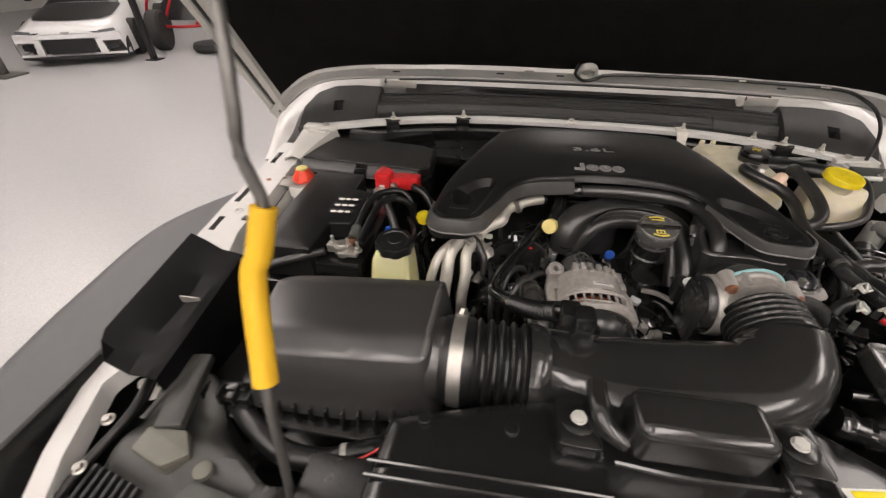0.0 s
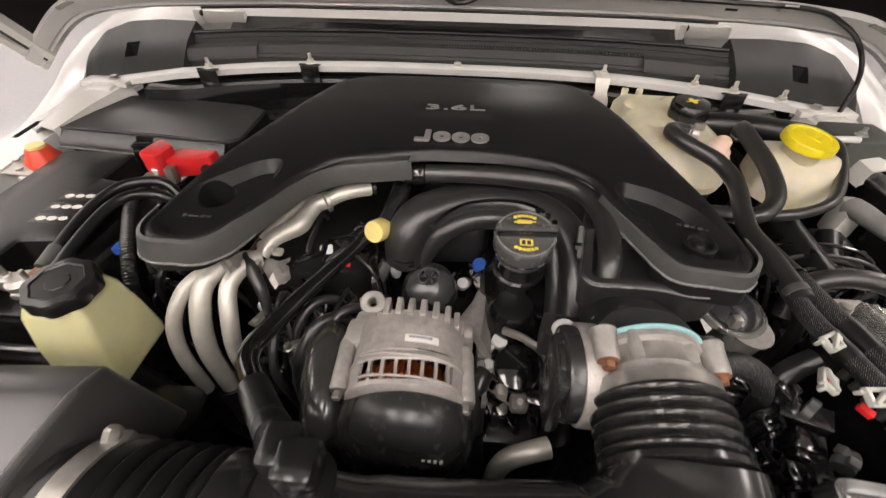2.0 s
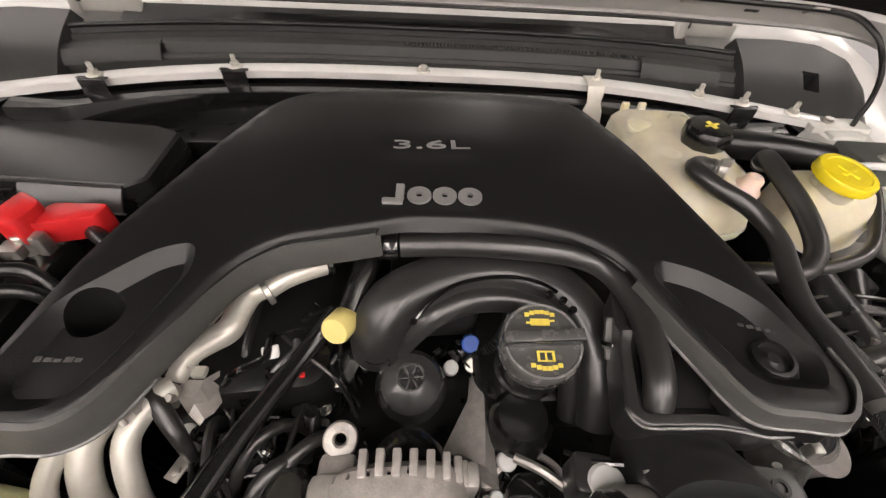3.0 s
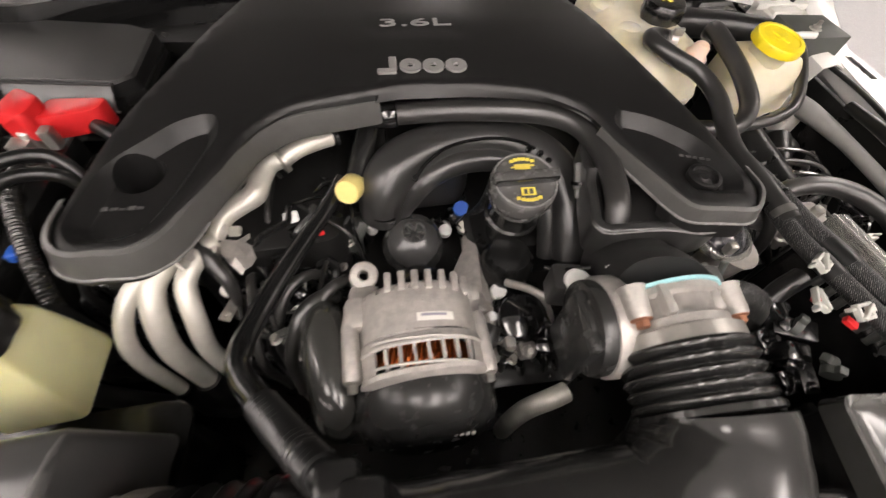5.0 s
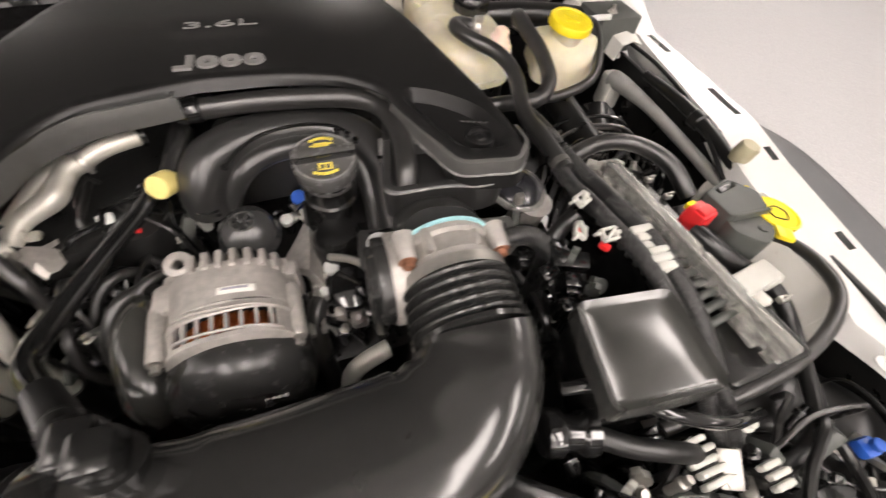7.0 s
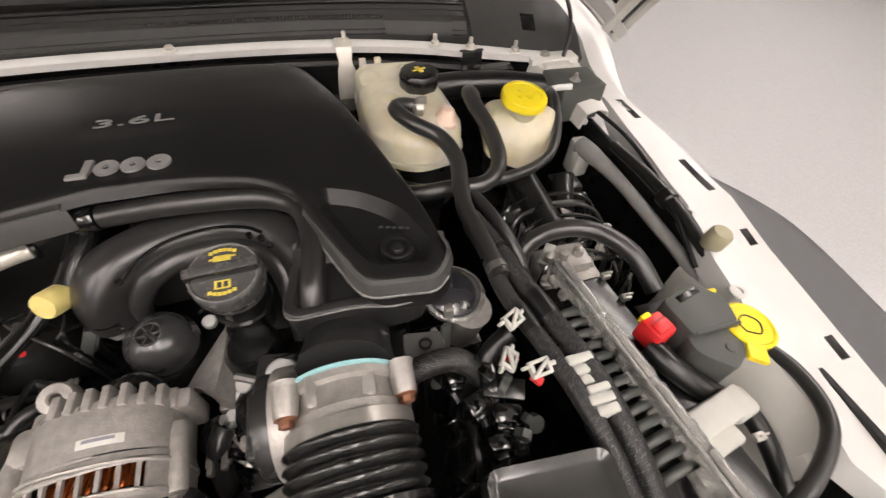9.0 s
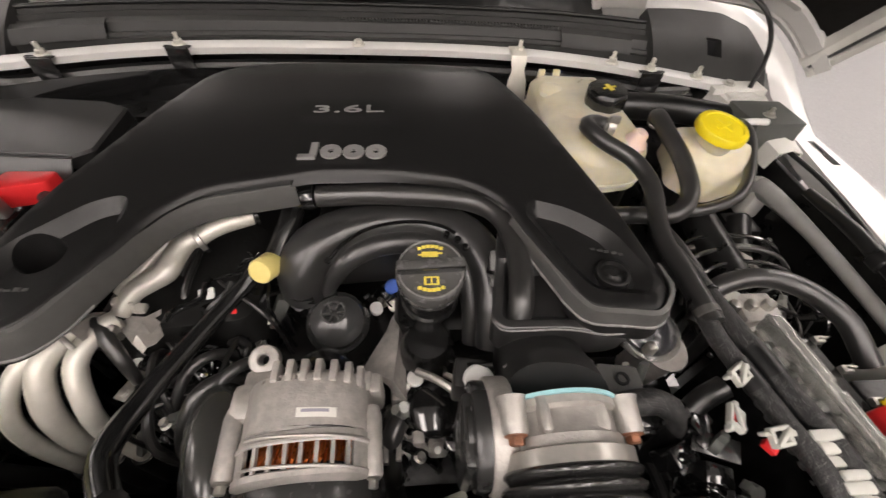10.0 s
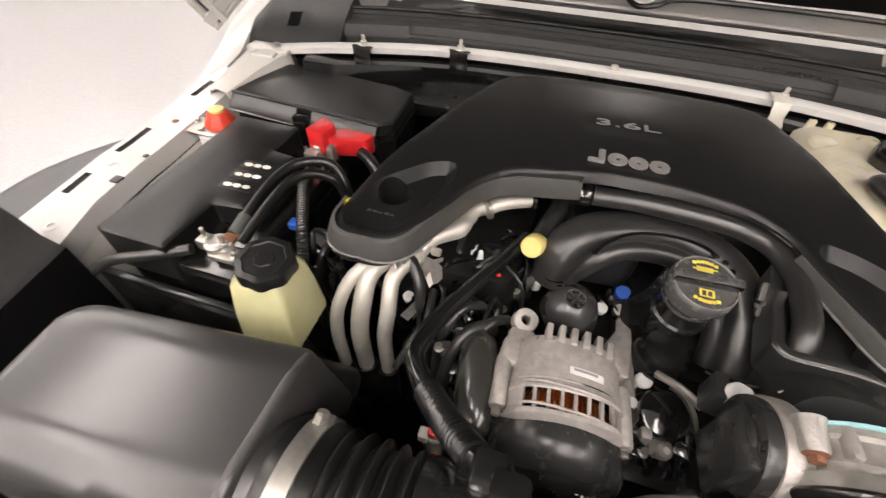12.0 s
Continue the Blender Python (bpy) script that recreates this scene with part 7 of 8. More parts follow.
lamp = thing("headlamp_housing", (-0.65, 0.22, 0.95), "dark grey headlamp housing with louvres and a capped cover", "headlamp housing")
part("shell", plate(rounded([(-0.775, 0.10), (-0.52, 0.09), (-0.50, 0.21), (-0.60, 0.27), (-0.665, 0.36), (-0.755, 0.35), (-0.735, 0.25)], 0.02), lambda xy, i: 1.075 + 0.012 * np.sin(xy[:, 1] * 60) + 0.10 * np.clip(xy[:, 1] - 0.15, 0, 0.2) - 0.012 * np.clip(1 - i / 0.014, 0, 1) ** 2, skirt=0.12, grid=0.012), M_DGREY, lamp, "dark grey moulded shell", sharp=35)
part("cap", prism(rounded([(-0.700, 0.222), (-0.645, 0.206), (-0.616, 0.228), (-0.640, 0.258), (-0.698, 0.256)], 0.005), 1.08, 1.106, 0.004), M_OLIVE, lamp, "six-sided olive grey cap")
part("arm", moved(box(-0.02, 0.02, -0.06, 0.06, 0, 0.018, 0.005), Matrix.Translation((-0.682, 0.315, 1.098)) @ pose(0, 0, 0, 4, 0, 12)), M_DGREY, lamp, "raised arm")
for k in range(7):
    part("louvre", moved(box(-0.0028, 0.0028, -0.026, 0.026, 0, 0.010, 0.001), Matrix.Translation((-0.735 + 0.0125 * k, 0.176 - 0.003 * k, 1.085)) @ pose(0, 0, 0, 0, 0, 4)), M_CARDARK, lamp, "dark louvre slot")
part("arm_rib", tube([(-0.712, 0.262, 1.108), (-0.700, 0.31, 1.116), (-0.688, 0.372, 1.116)], 0.004, 8), M_DGREY, lamp, "rib along the arm")
part("lower_plate", prism(rounded([(-0.64, 0.12), (-0.52, 0.10), (-0.51, 0.19), (-0.60, 0.205)], 0.01), 1.06, 1.092, 0.004), M_GREY, lamp, "grey plate")
part("cap_screw", lathe((-0.592, 0.215, 1.09), (0, 0, 1), [(0.012, 0), (0.012, 0.008), (0.007, 0.010), (0.0, 0.010)], 18), M_OLIVE, lamp, "round screw cover")
part("trim_seal", tube([(-0.765, 0.37, 1.115), (-0.748, 0.32, 1.108), (-0.742, 0.27, 1.10), (-0.755, 0.20, 1.09), (-0.762, 0.12, 1.08)], 0.007, 10), M_RUBBER, lamp, "black wavy seal")
for x, y in ((-0.762, 0.255), (-0.755, 0.315), (-0.745, 0.19)):
    bolt((x, y, 1.104), (0, -0.2, 1), 0.006, 0.008, M_ZINC, lamp, "screw", "bright screw")
single("wrapped_hose", tube([(-0.67, 0.365, 1.03), (-0.62, 0.33, 1.062), (-0.57, 0.295, 1.068), (-0.51, 0.268, 1.062), (-0.45, 0.268, 1.062), (-0.40, 0.285, 1.068), (-0.355, 0.305, 1.06)], 0.017, 16, ribs=0.0006, pitch=0.009), M_RUBBER, "black tape-wrapped hose in front of the air filter box", "hose")
single("hose_connector", join(box(-0.655, -0.585, 0.318, 0.352, 1.066, 1.094, 0.006), box(-0.64, -0.60, 0.330, 0.345, 1.092, 1.10, 0.003)), M_BLACK, "black plug connector on the wrapped hose", "connector")
single("cable_tie", lathe((-0.425, 0.274, 1.064), (1, 0.3, 0), [(0.0175, -0.004), (0.0195, -0.004), (0.0195, 0.004), (0.0175, 0.004)], 24), M_NATURAL, "cream cable tie round the wrapped hose", "cable tie")
single("thin_wire", tube([(-0.43, 0.255, 1.085), (-0.40, 0.262, 1.09), (-0.36, 0.288, 1.10), (-0.335, 0.315, 1.11)], 0.0022, 8), M_RED, "thin red wire beside the shroud", "wire")
single("latch_bracket", join(box(-0.52, -0.45, 0.175, 0.215, 1.06, 1.09, 0.004), disc((-0.468, 0.205, 1.085), (0, 0, 1), 0.012, 0.018, 18)), M_DARK, "dark bracket holding the foot of the prop rod", "bracket")
single("front_fascia", box(MID - 0.5, MID + 0.48, 0.04, 0.17, 1.085, 1.125, 0.008), M_DGREY, "dark grey plastic fascia behind the grille", "fascia", kind="structure")

# dipstick handle
dipstick = thing("dipstick", (-0.405, 0.756, 1.0), "yellow dipstick handle beside the engine cover", "dipstick")
part("handle", lathe((-0.404, 0.758, 1.165), (0.5, -0.8, 0.2), [(0.006, -0.004), (0.016, -0.004), (0.017, 0.0), (0.016, 0.004), (0.006, 0.004)], 24), M_YELLOW, dipstick, "yellow ring handle")
part("tube", tube([(-0.404, 0.758, 1.155), (-0.402, 0.76, 1.08), (-0.38, 0.77, 0.98), (-0.34, 0.78, 0.90)], 0.005, 10), M_STEEL, dipstick, "steel tube")

# ---------------------------------------------------------------- round the engine front
single("corrugated_conduit", tube([(-0.505, 0.818, 1.170), (-0.487, 0.77, 1.178), (-0.466, 0.728, 1.172), (-0.446, 0.688, 1.158), (-0.432, 0.655, 1.125), (-0.428, 0.645, 1.07)], 0.0082, 14, 0.0012, ribs=0.0007, pitch=0.0042), M_HOSE, "black corrugated conduit behind the fluid reservoir", "conduit")
single("blue_connector", join(box(-0.478, -0.462, 0.70, 0.716, 1.150, 1.162, 0.002), box(-0.474, -0.466, 0.716, 0.73, 1.152, 1.160, 0.002)), M_BLUE, "small blue connector among the battery cables", "connector")
sensor = thing("coolant_sensor", (0.018, 0.80, 1.03), "blue plug sensor with a short corrugated lead", "sensor")
part("plug", join(disc((0.020, 0.806, 1.068), (-0.2, -0.5, 1), 0.0115, 0.018, 20), box(0.010, 0.030, 0.800, 0.820, 1.051, 1.071, 0.003)), M_BLUE, sensor, "blue plug")
part("body", disc((0.025, 0.792, 1.038), (-0.2, -0.5, 1), 0.010, 0.03, 18), M_ZINC, sensor, "metal body")
part("lead", tube([(0.026, 0.785, 1.075), (0.045, 0.79, 1.10), (0.055, 0.80, 1.125), (0.06, 0.81, 1.15)], 0.006, 10, 0.0015, ribs=0.0008, pitch=0.0045), M_RUBBER, sensor, "corrugated lead")
pump_hoses = thing("heater_hoses", (-0.18, 0.63, 1.0), "small black hoses curling beside the alternator", "hoses")
for dx, dy, r in ((0.0, 0.0, 0.008), (0.022, 0.018, 0.007), (-0.018, 0.03, 0.0065)):
    part("hose", tube([(-0.205 + dx, 0.585 + dy, 1.00), (-0.205 + dx, 0.600 + dy, 1.07), (-0.19 + dx, 0.635 + dy, 1.108), (-0.165 + dx, 0.66 + dy, 1.105), (-0.15 + dx, 0.672 + dy, 1.06), (-0.148 + dx, 0.675 + dy, 0.98)], r, 12), M_HOSE, pump_hoses, "curled black hose")
single("white_wiring_clip", moved(box(-0.009, 0.009, -0.010, 0.010, -0.003, 0.003, 0.002), Matrix.Translation((-0.205, 0.755, 1.130)) @ pose(0, 0, 0, 35, 0, 15)), M_PALE, "small white square wiring clip beside a hose", "wiring clip")
single("red_wiring_plug", box(-0.180, -0.164, 0.730, 0.742, 1.118, 1.130, 0.002), M_RED, "small red plug among dark hoses", "plug")
bracket = thing("alternator_bracket", (0.02, 0.70, 0.98), "cast aluminium bracket beside the oil filter", "bracket")
part("arm", thick(sheet([[(-0.022, 0.672, 1.07), (-0.002, 0.668, 1.088), (0.022, 0.655, 1.092), (0.038, 0.64, 1.07)], [(-0.006, 0.70, 1.075), (0.012, 0.70, 1.088), (0.026, 0.695, 1.088), (0.036, 0.69, 1.07)],
                              [(0.010, 0.73, 1.075), (0.018, 0.73, 1.085), (0.028, 0.73, 1.085), (0.034, 0.728, 1.07)], [(0.016, 0.765, 1.055), (0.020, 0.767, 1.062), (0.026, 0.767, 1.062), (0.03, 0.765, 1.05)]]), 0.012), M_ALU, bracket, "rough cast arm", sharp=60)
part("leg", join(box(0.018, 0.036, 0.64, 0.668, 0.96, 1.07, 0.006)), M_ALU, bracket, "cast leg")
for x, y, z, r in ((0.048, 0.668, 1.066, 0.0105), (-0.007, 0.781, 1.050, 0.0095), (0.034, 0.635, 1.06, 0.007), (-0.292, 0.699, 1.062, 0.009), (-0.20, 0.655, 1.075, 0.008)):
    t = thing("white_bolt", (x, y, z), "bright bolt head standing on a dark stud", "bolt", "bright bolts")
    part("head", disc((x, y, z), (0.05, -0.3, 1), r, 0.011, 20), M_PALE, t, "pale head")
    part("stud", disc((x, y + 0.008, z - 0.03), (0.05, -0.3, 1), r * 0.8, 0.032, 16), M_BLACK, t, "dark stud")

pump = thing("water_pump", (0.07, 0.60, 1.0), "black water pump housing with a round cap and hoses", "water pump")
part("cap", lathe((0.070, 0.628, 1.066), (0.05, -0.30, 1), [(0.030, 0), (0.031, 0.004), (0.030, 0.010), (0.026, 0.013), (0.0, 0.014)], 32), M_GLOSS, pump, "round black cap")
part("cast_rim", lathe((0.072, 0.632, 1.056), (0.05, -0.30, 1), [(0.040, -0.004), (0.041, 0.003), (0.046, 0.004), (0.0475, -0.002), (0.046, -0.006)], 40, ring=True), M_CAST, pump, "rough cast rim round the cap")
part("body", join(box(0.03, 0.115, 0.60, 0.69, 0.98, 1.06, 0.015), lathe((0.064, 0.70, 1.05), (0, 0, 1), [(0.034, 0), (0.036, 0.01), (0.034, 0.045), (0.026, 0.058)], 28)), M_BLACK, pump, "glossy black housing")
part("hose", tube([(0.030, 0.615, 1.075), (0.022, 0.60, 1.07), (0.020, 0.57, 1.03), (0.026, 0.55, 0.95)], 0.012, 14), M_HOSE, pump, "black hose")
part("cast_lug", join(box(0.044, 0.058, 0.590, 0.606, 1.050, 1.072, 0.004), box(0.062, 0.084, 0.582, 0.600, 1.040, 1.062, 0.004), lathe((0.072, 0.588, 1.055), (0, -0.3, 1), [(0.008, 0), (0.008, 0.014), (0.004, 0.018)], 16)), M_ALU, pump, "rough aluminium lugs")
part("hose_clip", join(box(0.008, 0.034, 0.582, 0.598, 1.058, 1.066, 0.001), box(0.012, 0.018, 0.572, 0.604, 1.062, 1.072, 0.001), box(0.026, 0.032, 0.575, 0.60, 1.062, 1.072, 0.001)), M_ZINC, pump, "bright spring clip")
part("steel_pipe", tube([(0.100, 0.532, 1.074), (0.082, 0.527, 1.072), (0.058, 0.523, 1.055), (0.047, 0.52, 1.02), (0.046, 0.52, 0.95)], 0.0115, 14), M_TUBE, pump, "bright bent pipe")
part("stay", join(tube([(0.05, 0.66, 1.105), (0.075, 0.645, 1.112), (0.098, 0.628, 1.11)], 0.005, 8)), M_ZINC, pump, "bright stay")
canister = thing("fuel_sensor_canister", (0.305, 0.648, 1.08), "smoky canister with a bright rim under the arm of the cover", "canister")
cu = Vector((0.10, -0.10, 1)).normalized()
part("dome", lathe((0.311, 0.678, 1.158), cu, [(0.034, 0), (0.033, 0.006), (0.027, 0.011), (0.015, 0.014), (0.0, 0.015)], 40), M_GLASS, canister, "smoky dark dome")
part("rim", lathe((0.311, 0.678, 1.154), cu, [(0.030, -0.006), (0.037, -0.004), (0.039, 0.0), (0.039, 0.006), (0.036, 0.008), (0.033, 0.006)], 40), M_CLEAR, canister, "clear rim")
part("can", lathe((0.318, 0.664, 1.075), cu, [(0.019, 0), (0.0225, 0.004), (0.0235, 0.066), (0.027, 0.078)], 32), M_ALU, canister, "grey can")
part("strap", moved(box(-0.006, 0.006, -0.003, 0.003, -0.045, 0.0, 0.0015), Matrix.Translation((0.289, 0.634, 1.165)) @ pose(0, 0, 0, -24, 18, 20)), M_GREY, canister, "dark strap")
part("top_plug", box(0.290, 0.300, 0.640, 0.650, 1.166, 1.182, 0.002), M_ZINC, canister, "plug on top")
part("loop", tube([(0.276, 0.640, 1.150), (0.281, 0.634, 1.140), (0.288, 0.636, 1.132)], 0.004, 8), M_NATURAL, canister, "pale loop")
part("foot", box(0.262, 0.345, 0.64, 0.68, 1.055, 1.088, 0.004), M_BLACK, canister, "black foot")
single("throttle_lead", tube([(0.236, 0.588, 1.165), (0.258, 0.590, 1.172), (0.285, 0.590, 1.170), (0.308, 0.578, 1.152), (0.314, 0.565, 1.10)], 0.0125, 16, 0.006), M_SLEEVE, "black braided lead beside the throttle body", "wiring lead")
single("yellow_tag", moved(box(-0.004, 0.004, -0.010, 0.010, 0, 0.002, 0.0005), Matrix.Translation((0.308, 0.570, 1.080)) @ pose(0, 0, 0, 40, 10, -20)), M_YELLOW, "small yellow tag on the wiring", "tag")
for x, y, z in ((0.352, 0.541, 1.192), (0.337, 0.567, 1.190)):
    single("red_lock_tab", moved(box(-0.004, 0.004, -0.006, 0.006, -0.003, 0.003, 0.001), Matrix.Translation((x, y, z)) @ pose(0, 0, 0, 10, 0, 40)), M_RED, "small red lock tab on a plug", "lock tab")
plugs = thing("wiring_plugs", (0.30, 0.55, 1.08), "cluster of black plugs beside the wiring harness", "wiring plugs")
for x, y, z, a in ((0.298, 0.55, 1.14, 20), (0.318, 0.575, 1.155, 35), (0.325, 0.532, 1.14, -15), (0.29, 0.59, 1.125, 0), (0.312, 0.51, 1.125, 10)):
    part("plug", moved(join(box(-0.014, 0.014, -0.010, 0.010, -0.02, 0.012, 0.003), box(-0.010, 0.010, -0.016, -0.009, -0.012, 0.006, 0.002)), Matrix.Translation((x, y, z)) @ pose(0, 0, 0, 12, 8, a)), M_GLOSS, plugs, "black plug")
part("taped_lead", tube([(0.35, 0.60, 1.18), (0.325, 0.59, 1.165), (0.305, 0.57, 1.13), (0.295, 0.56, 1.05), (0.29, 0.56, 0.95)], 0.011, 12), M_RUBBER, plugs, "taped wires")

# ---------------------------------------------------------------- right side of the bay
M_BRACE = material("grey_bar_paint", (0.27, 0.267, 0.255), 0.33, spots=0.12, spot_size=60, wear=0.08)
strut = thing("fender_brace", (0.66, 0.8, 1.05), "grey steel brace bar along the inner fender", "brace bar")
part("bar", tube([(0.672, 0.990, 1.100), (0.674, 0.955, 1.106), (0.679, 0.87, 1.110), (0.680, 0.74, 1.108), (0.680, 0.63, 1.104)], [0.019, 0.017, 0.0115, 0.0105, 0.010], 16), M_BRACE, strut, "pale grey bar")
part("foot", box(0.655, 0.690, 0.968, 1.012, 1.04, 1.112, 0.008), M_PRIMER, strut, "bolted foot")
part("foot", box(0.665, 0.695, 0.60, 0.65, 1.04, 1.104, 0.005), M_PRIMER, strut, "bolted foot")
part("ring_terminal", join(lathe((0.688, 1.030, 1.130), (0, -0.5, 1), [(0.004, 0), (0.009, 0), (0.009, 0.002), (0.004, 0.002)], 18), box(0.683, 0.695, 1.038, 1.052, 1.129, 1.132, 0.0005)), M_NATURAL, strut, "pale ring terminal")
single("sheathed_cable", tube([(0.675, 1.06, 1.17), (0.695, 0.99, 1.165), (0.708, 0.93, 1.160), (0.702, 0.845, 1.158), (0.697, 0.80, 1.152), (0.680, 0.73, 1.145), (0.672, 0.66, 1.12)], 0.004, 10), M_RUBBER, "thin black cable lying along the inner fender", "cable")
single("black_stay", join(tube([(0.680, 0.92, 1.150), (0.689, 0.82, 1.152), (0.690, 0.72, 1.146), (0.685, 0.64, 1.13)], [0.008, 0.011, 0.011, 0.008], 12), disc((0.690, 0.765, 1.149), (0, 1, 0), 0.0155, 0.022, 16)), M_RUBBER, "black rubber-sleeved stay beside the brace bar", "stay")
single("rubber_stop", join(lathe((0.690, 0.675, 1.152), (0.1, -0.1, 1), [(0.015, 0), (0.016, 0.004), (0.0155, 0.022), (0.013, 0.026)], 24), disc((0.690, 0.677, 1.146), (0, 0, 1), 0.012, 0.008, 18)), material("tan_rubber", (0.36, 0.33, 0.22), 0.6, bump=0.2), "tan rubber hood stop on the fender rail", "rubber stop")
holder = thing("cowl_corner_block", (0.68, 1.05, 1.12), "black plastic corner block below the cowl", "bracket block")
part("block", prism(rounded([(0.618, 1.020), (0.708, 1.024), (0.704, 1.098), (0.612, 1.100)], 0.004), 1.140, 1.208, 0.002), M_GREY, holder, "black block")
part("elbow", tube([(0.592, 1.03, 1.205), (0.606, 1.026, 1.210), (0.632, 1.022, 1.212)], 0.0055, 12), M_PALE, holder, "small pale tube")
bolt((0.655, 1.05, 1.207), (0, 0, 1), 0.007, 0.007, M_ZINC, holder, "nut", "zinc nut", stud=0.008)
single("firewall_bar", tube([(0.405, 1.135, 1.175), (0.47, 1.125, 1.18), (0.55, 1.11, 1.18), (0.63, 1.09, 1.175)], 0.024, 18), M_RUBBER, "thick black insulated pipe below the cowl", "pipe")
booster = thing("brake_booster", (0.50, 1.18, 0.98), "black brake booster against the firewall", "brake booster")
part("drum", lathe((0.50, 1.286, 1.06), (0, -1, 0), [(0.10, 0), (0.115, 0.01), (0.115, 0.05), (0.10, 0.09), (0.05, 0.10)], 40), M_DARK, booster, "black drum")
abs_unit = thing("brake_lines", (0.53, 0.80, 1.0), "steel brake lines curling over an aluminium valve block", "brake lines")
part("valve_block", join(box(0.47, 0.56, 0.70, 0.775, 1.02, 1.085, 0.008), box(0.49, 0.545, 0.715, 0.76, 1.083, 1.105, 0.005)), M_ALU, abs_unit, "aluminium block")
for k, dy in enumerate((0.0, 0.026, 0.052, 0.078)):
    part("line", tube([(0.455 - 0.006 * k, 0.745 + dy * 0.5, 1.06), (0.465 - 0.004 * k, 0.765 + dy, 1.105), (0.515, 0.775 + dy, 1.122), (0.575 + 0.004 * k, 0.762 + dy, 1.118), (0.61, 0.735 + dy, 1.085), (0.615, 0.72 + dy, 1.03)], 0.0034, 8), M_GLOSS if k % 2 else M_HOSE, abs_unit, "bent brake line")
part("line_nut", join(*[lathe((0.478 + 0.024 * k, 0.735, 1.105), (0, 0, 1), [(0.008, 0), (0.008, 0.012), (0.005, 0.014)], 6) for k in range(3)]), M_ZINC, abs_unit, "line nuts")
single("heat_hose", tube([(0.42, 0.72, 1.10), (0.44, 0.745, 1.135), (0.49, 0.752, 1.15), (0.54, 0.735, 1.152), (0.575, 0.69, 1.145), (0.59, 0.64, 1.12)], 0.013, 14), M_HOSE, "black hose arching over the brake lines", "hose")
single("side_hose", tube([(0.385, 0.85, 1.165), (0.40, 0.79, 1.165), (0.415, 0.74, 1.15), (0.425, 0.70, 1.11), (0.42, 0.69, 1.02)], 0.0085, 12), M_HOSE, "thin black hose beside the coolant hose", "hose")
single("steering_shaft", join(tube([(0.60, 0.92, 1.085), (0.575, 0.86, 1.07), (0.56, 0.80, 1.03)], [0.02, 0.02, 0.016], 14), box(0.575, 0.63, 0.89, 0.94, 1.05, 1.09, 0.008)), M_RUBBER, "black wrapped steering shaft below the reservoir", "shaft")
single("inner_fender_bracket", join(box(0.60, 0.66, 0.50, 0.60, 1.00, 1.07, 0.008), box(0.58, 0.62, 0.41, 0.46, 0.98, 1.05, 0.01)), M_PRIMER, "white pressed bracket on the inner fender", "bracket")
single("wheel_arch_panel", thick(sheet([[(0.66, y, 1.13), (0.635, y, 1.11 - 0.02 * math.sin(y * 14)), (0.61, y, 1.05), (0.595, y, 0.96)] for y in span(0.42, 0.60, 8)]), 0.002), M_PRIMER, "white pressed panel inside a fender rail", "panel", kind="structure")

# ---------------------------------------------------------------- right front corner
quick = thing("hose_quick_connector", (0.26, 0.39, 1.1), "dark hose quick connector in front of the throttle elbow", "hose connector")
part("coupling", join(lathe((0.215, 0.385, 1.150), (1, -0.25, -0.15), [(0.020, 0), (0.022, 0.004), (0.022, 0.016), (0.017, 0.02), (0.017, 0.034), (0.021, 0.038), (0.021, 0.050), (0.014, 0.054)], 24)), M_GLOSS, quick, "ringed coupling")
part("hose", tube([(0.262, 0.372, 1.142), (0.30, 0.352, 1.135), (0.35, 0.335, 1.125), (0.42, 0.32, 1.08), (0.50, 0.31, 1.03)], 0.0105, 14), M_RUBBER, quick, "dark hose")
part("upper_lead", tube([(0.24, 0.412, 1.172), (0.28, 0.402, 1.178), (0.33, 0.365, 1.172), (0.39, 0.345, 1.155), (0.47, 0.345, 1.11)], 0.007, 10), M_GLOSS, quick, "black lead")
def ribbed_plug(x, y, z, turn, n, w):
    t = thing("ribbed_plug", (x, y, z), "white plastic plug with parallel ribs", "plug", "ribbed plugs")
    m = Matrix.Translation((x, y, z)) @ pose(0, 0, 0, 0, 0, turn)
    part("socket", moved(box(-w * 0.4, w * 0.4, -0.0048 * n, 0.0048 * n, -0.04, -0.002, 0.004), m), M_BLACK, t, "black socket")
    for k in range(n):
        y0 = (k - (n - 1) / 2) * 0.0095
        part("rib", moved(box(-w / 2 + 0.003 * (k % 2), w / 2 - 0.004 * ((k + 1) % 2), y0 - 0.0032, y0 + 0.0032, -0.006, 0.006, 0.0022), m), M_NATURAL, t)


ribbed_plug(0.374, 0.322, 1.116, 4, 5, 0.036)
ribbed_plug(0.442, 0.292, 1.112, 4, 3, 0.028)
single("blue_plug", join(box(0.566, 0.588, 0.274, 0.294, 1.085, 1.100, 0.004), disc((0.575, 0.284, 1.105), (0, 0, 1), 0.007, 0.008, 14)), M_BLUE, "small blue electrical plug near a headlamp", "plug")
single("battery_lead", tube([(0.655, 0.56, 1.12), (0.67, 0.50, 1.135), (0.655, 0.44, 1.14), (0.60, 0.40, 1.135), (0.52, 0.375, 1.125), (0.43, 0.365, 1.115), (0.36, 0.36, 1.10)], 0.0085, 12), M_HOSE, "black cable sweeping past the white connector", "cable")
right_lamp = thing("headlamp_housing", (0.5, 0.2, 0.9), "black headlamp housing below the front wiring", "headlamp housing")
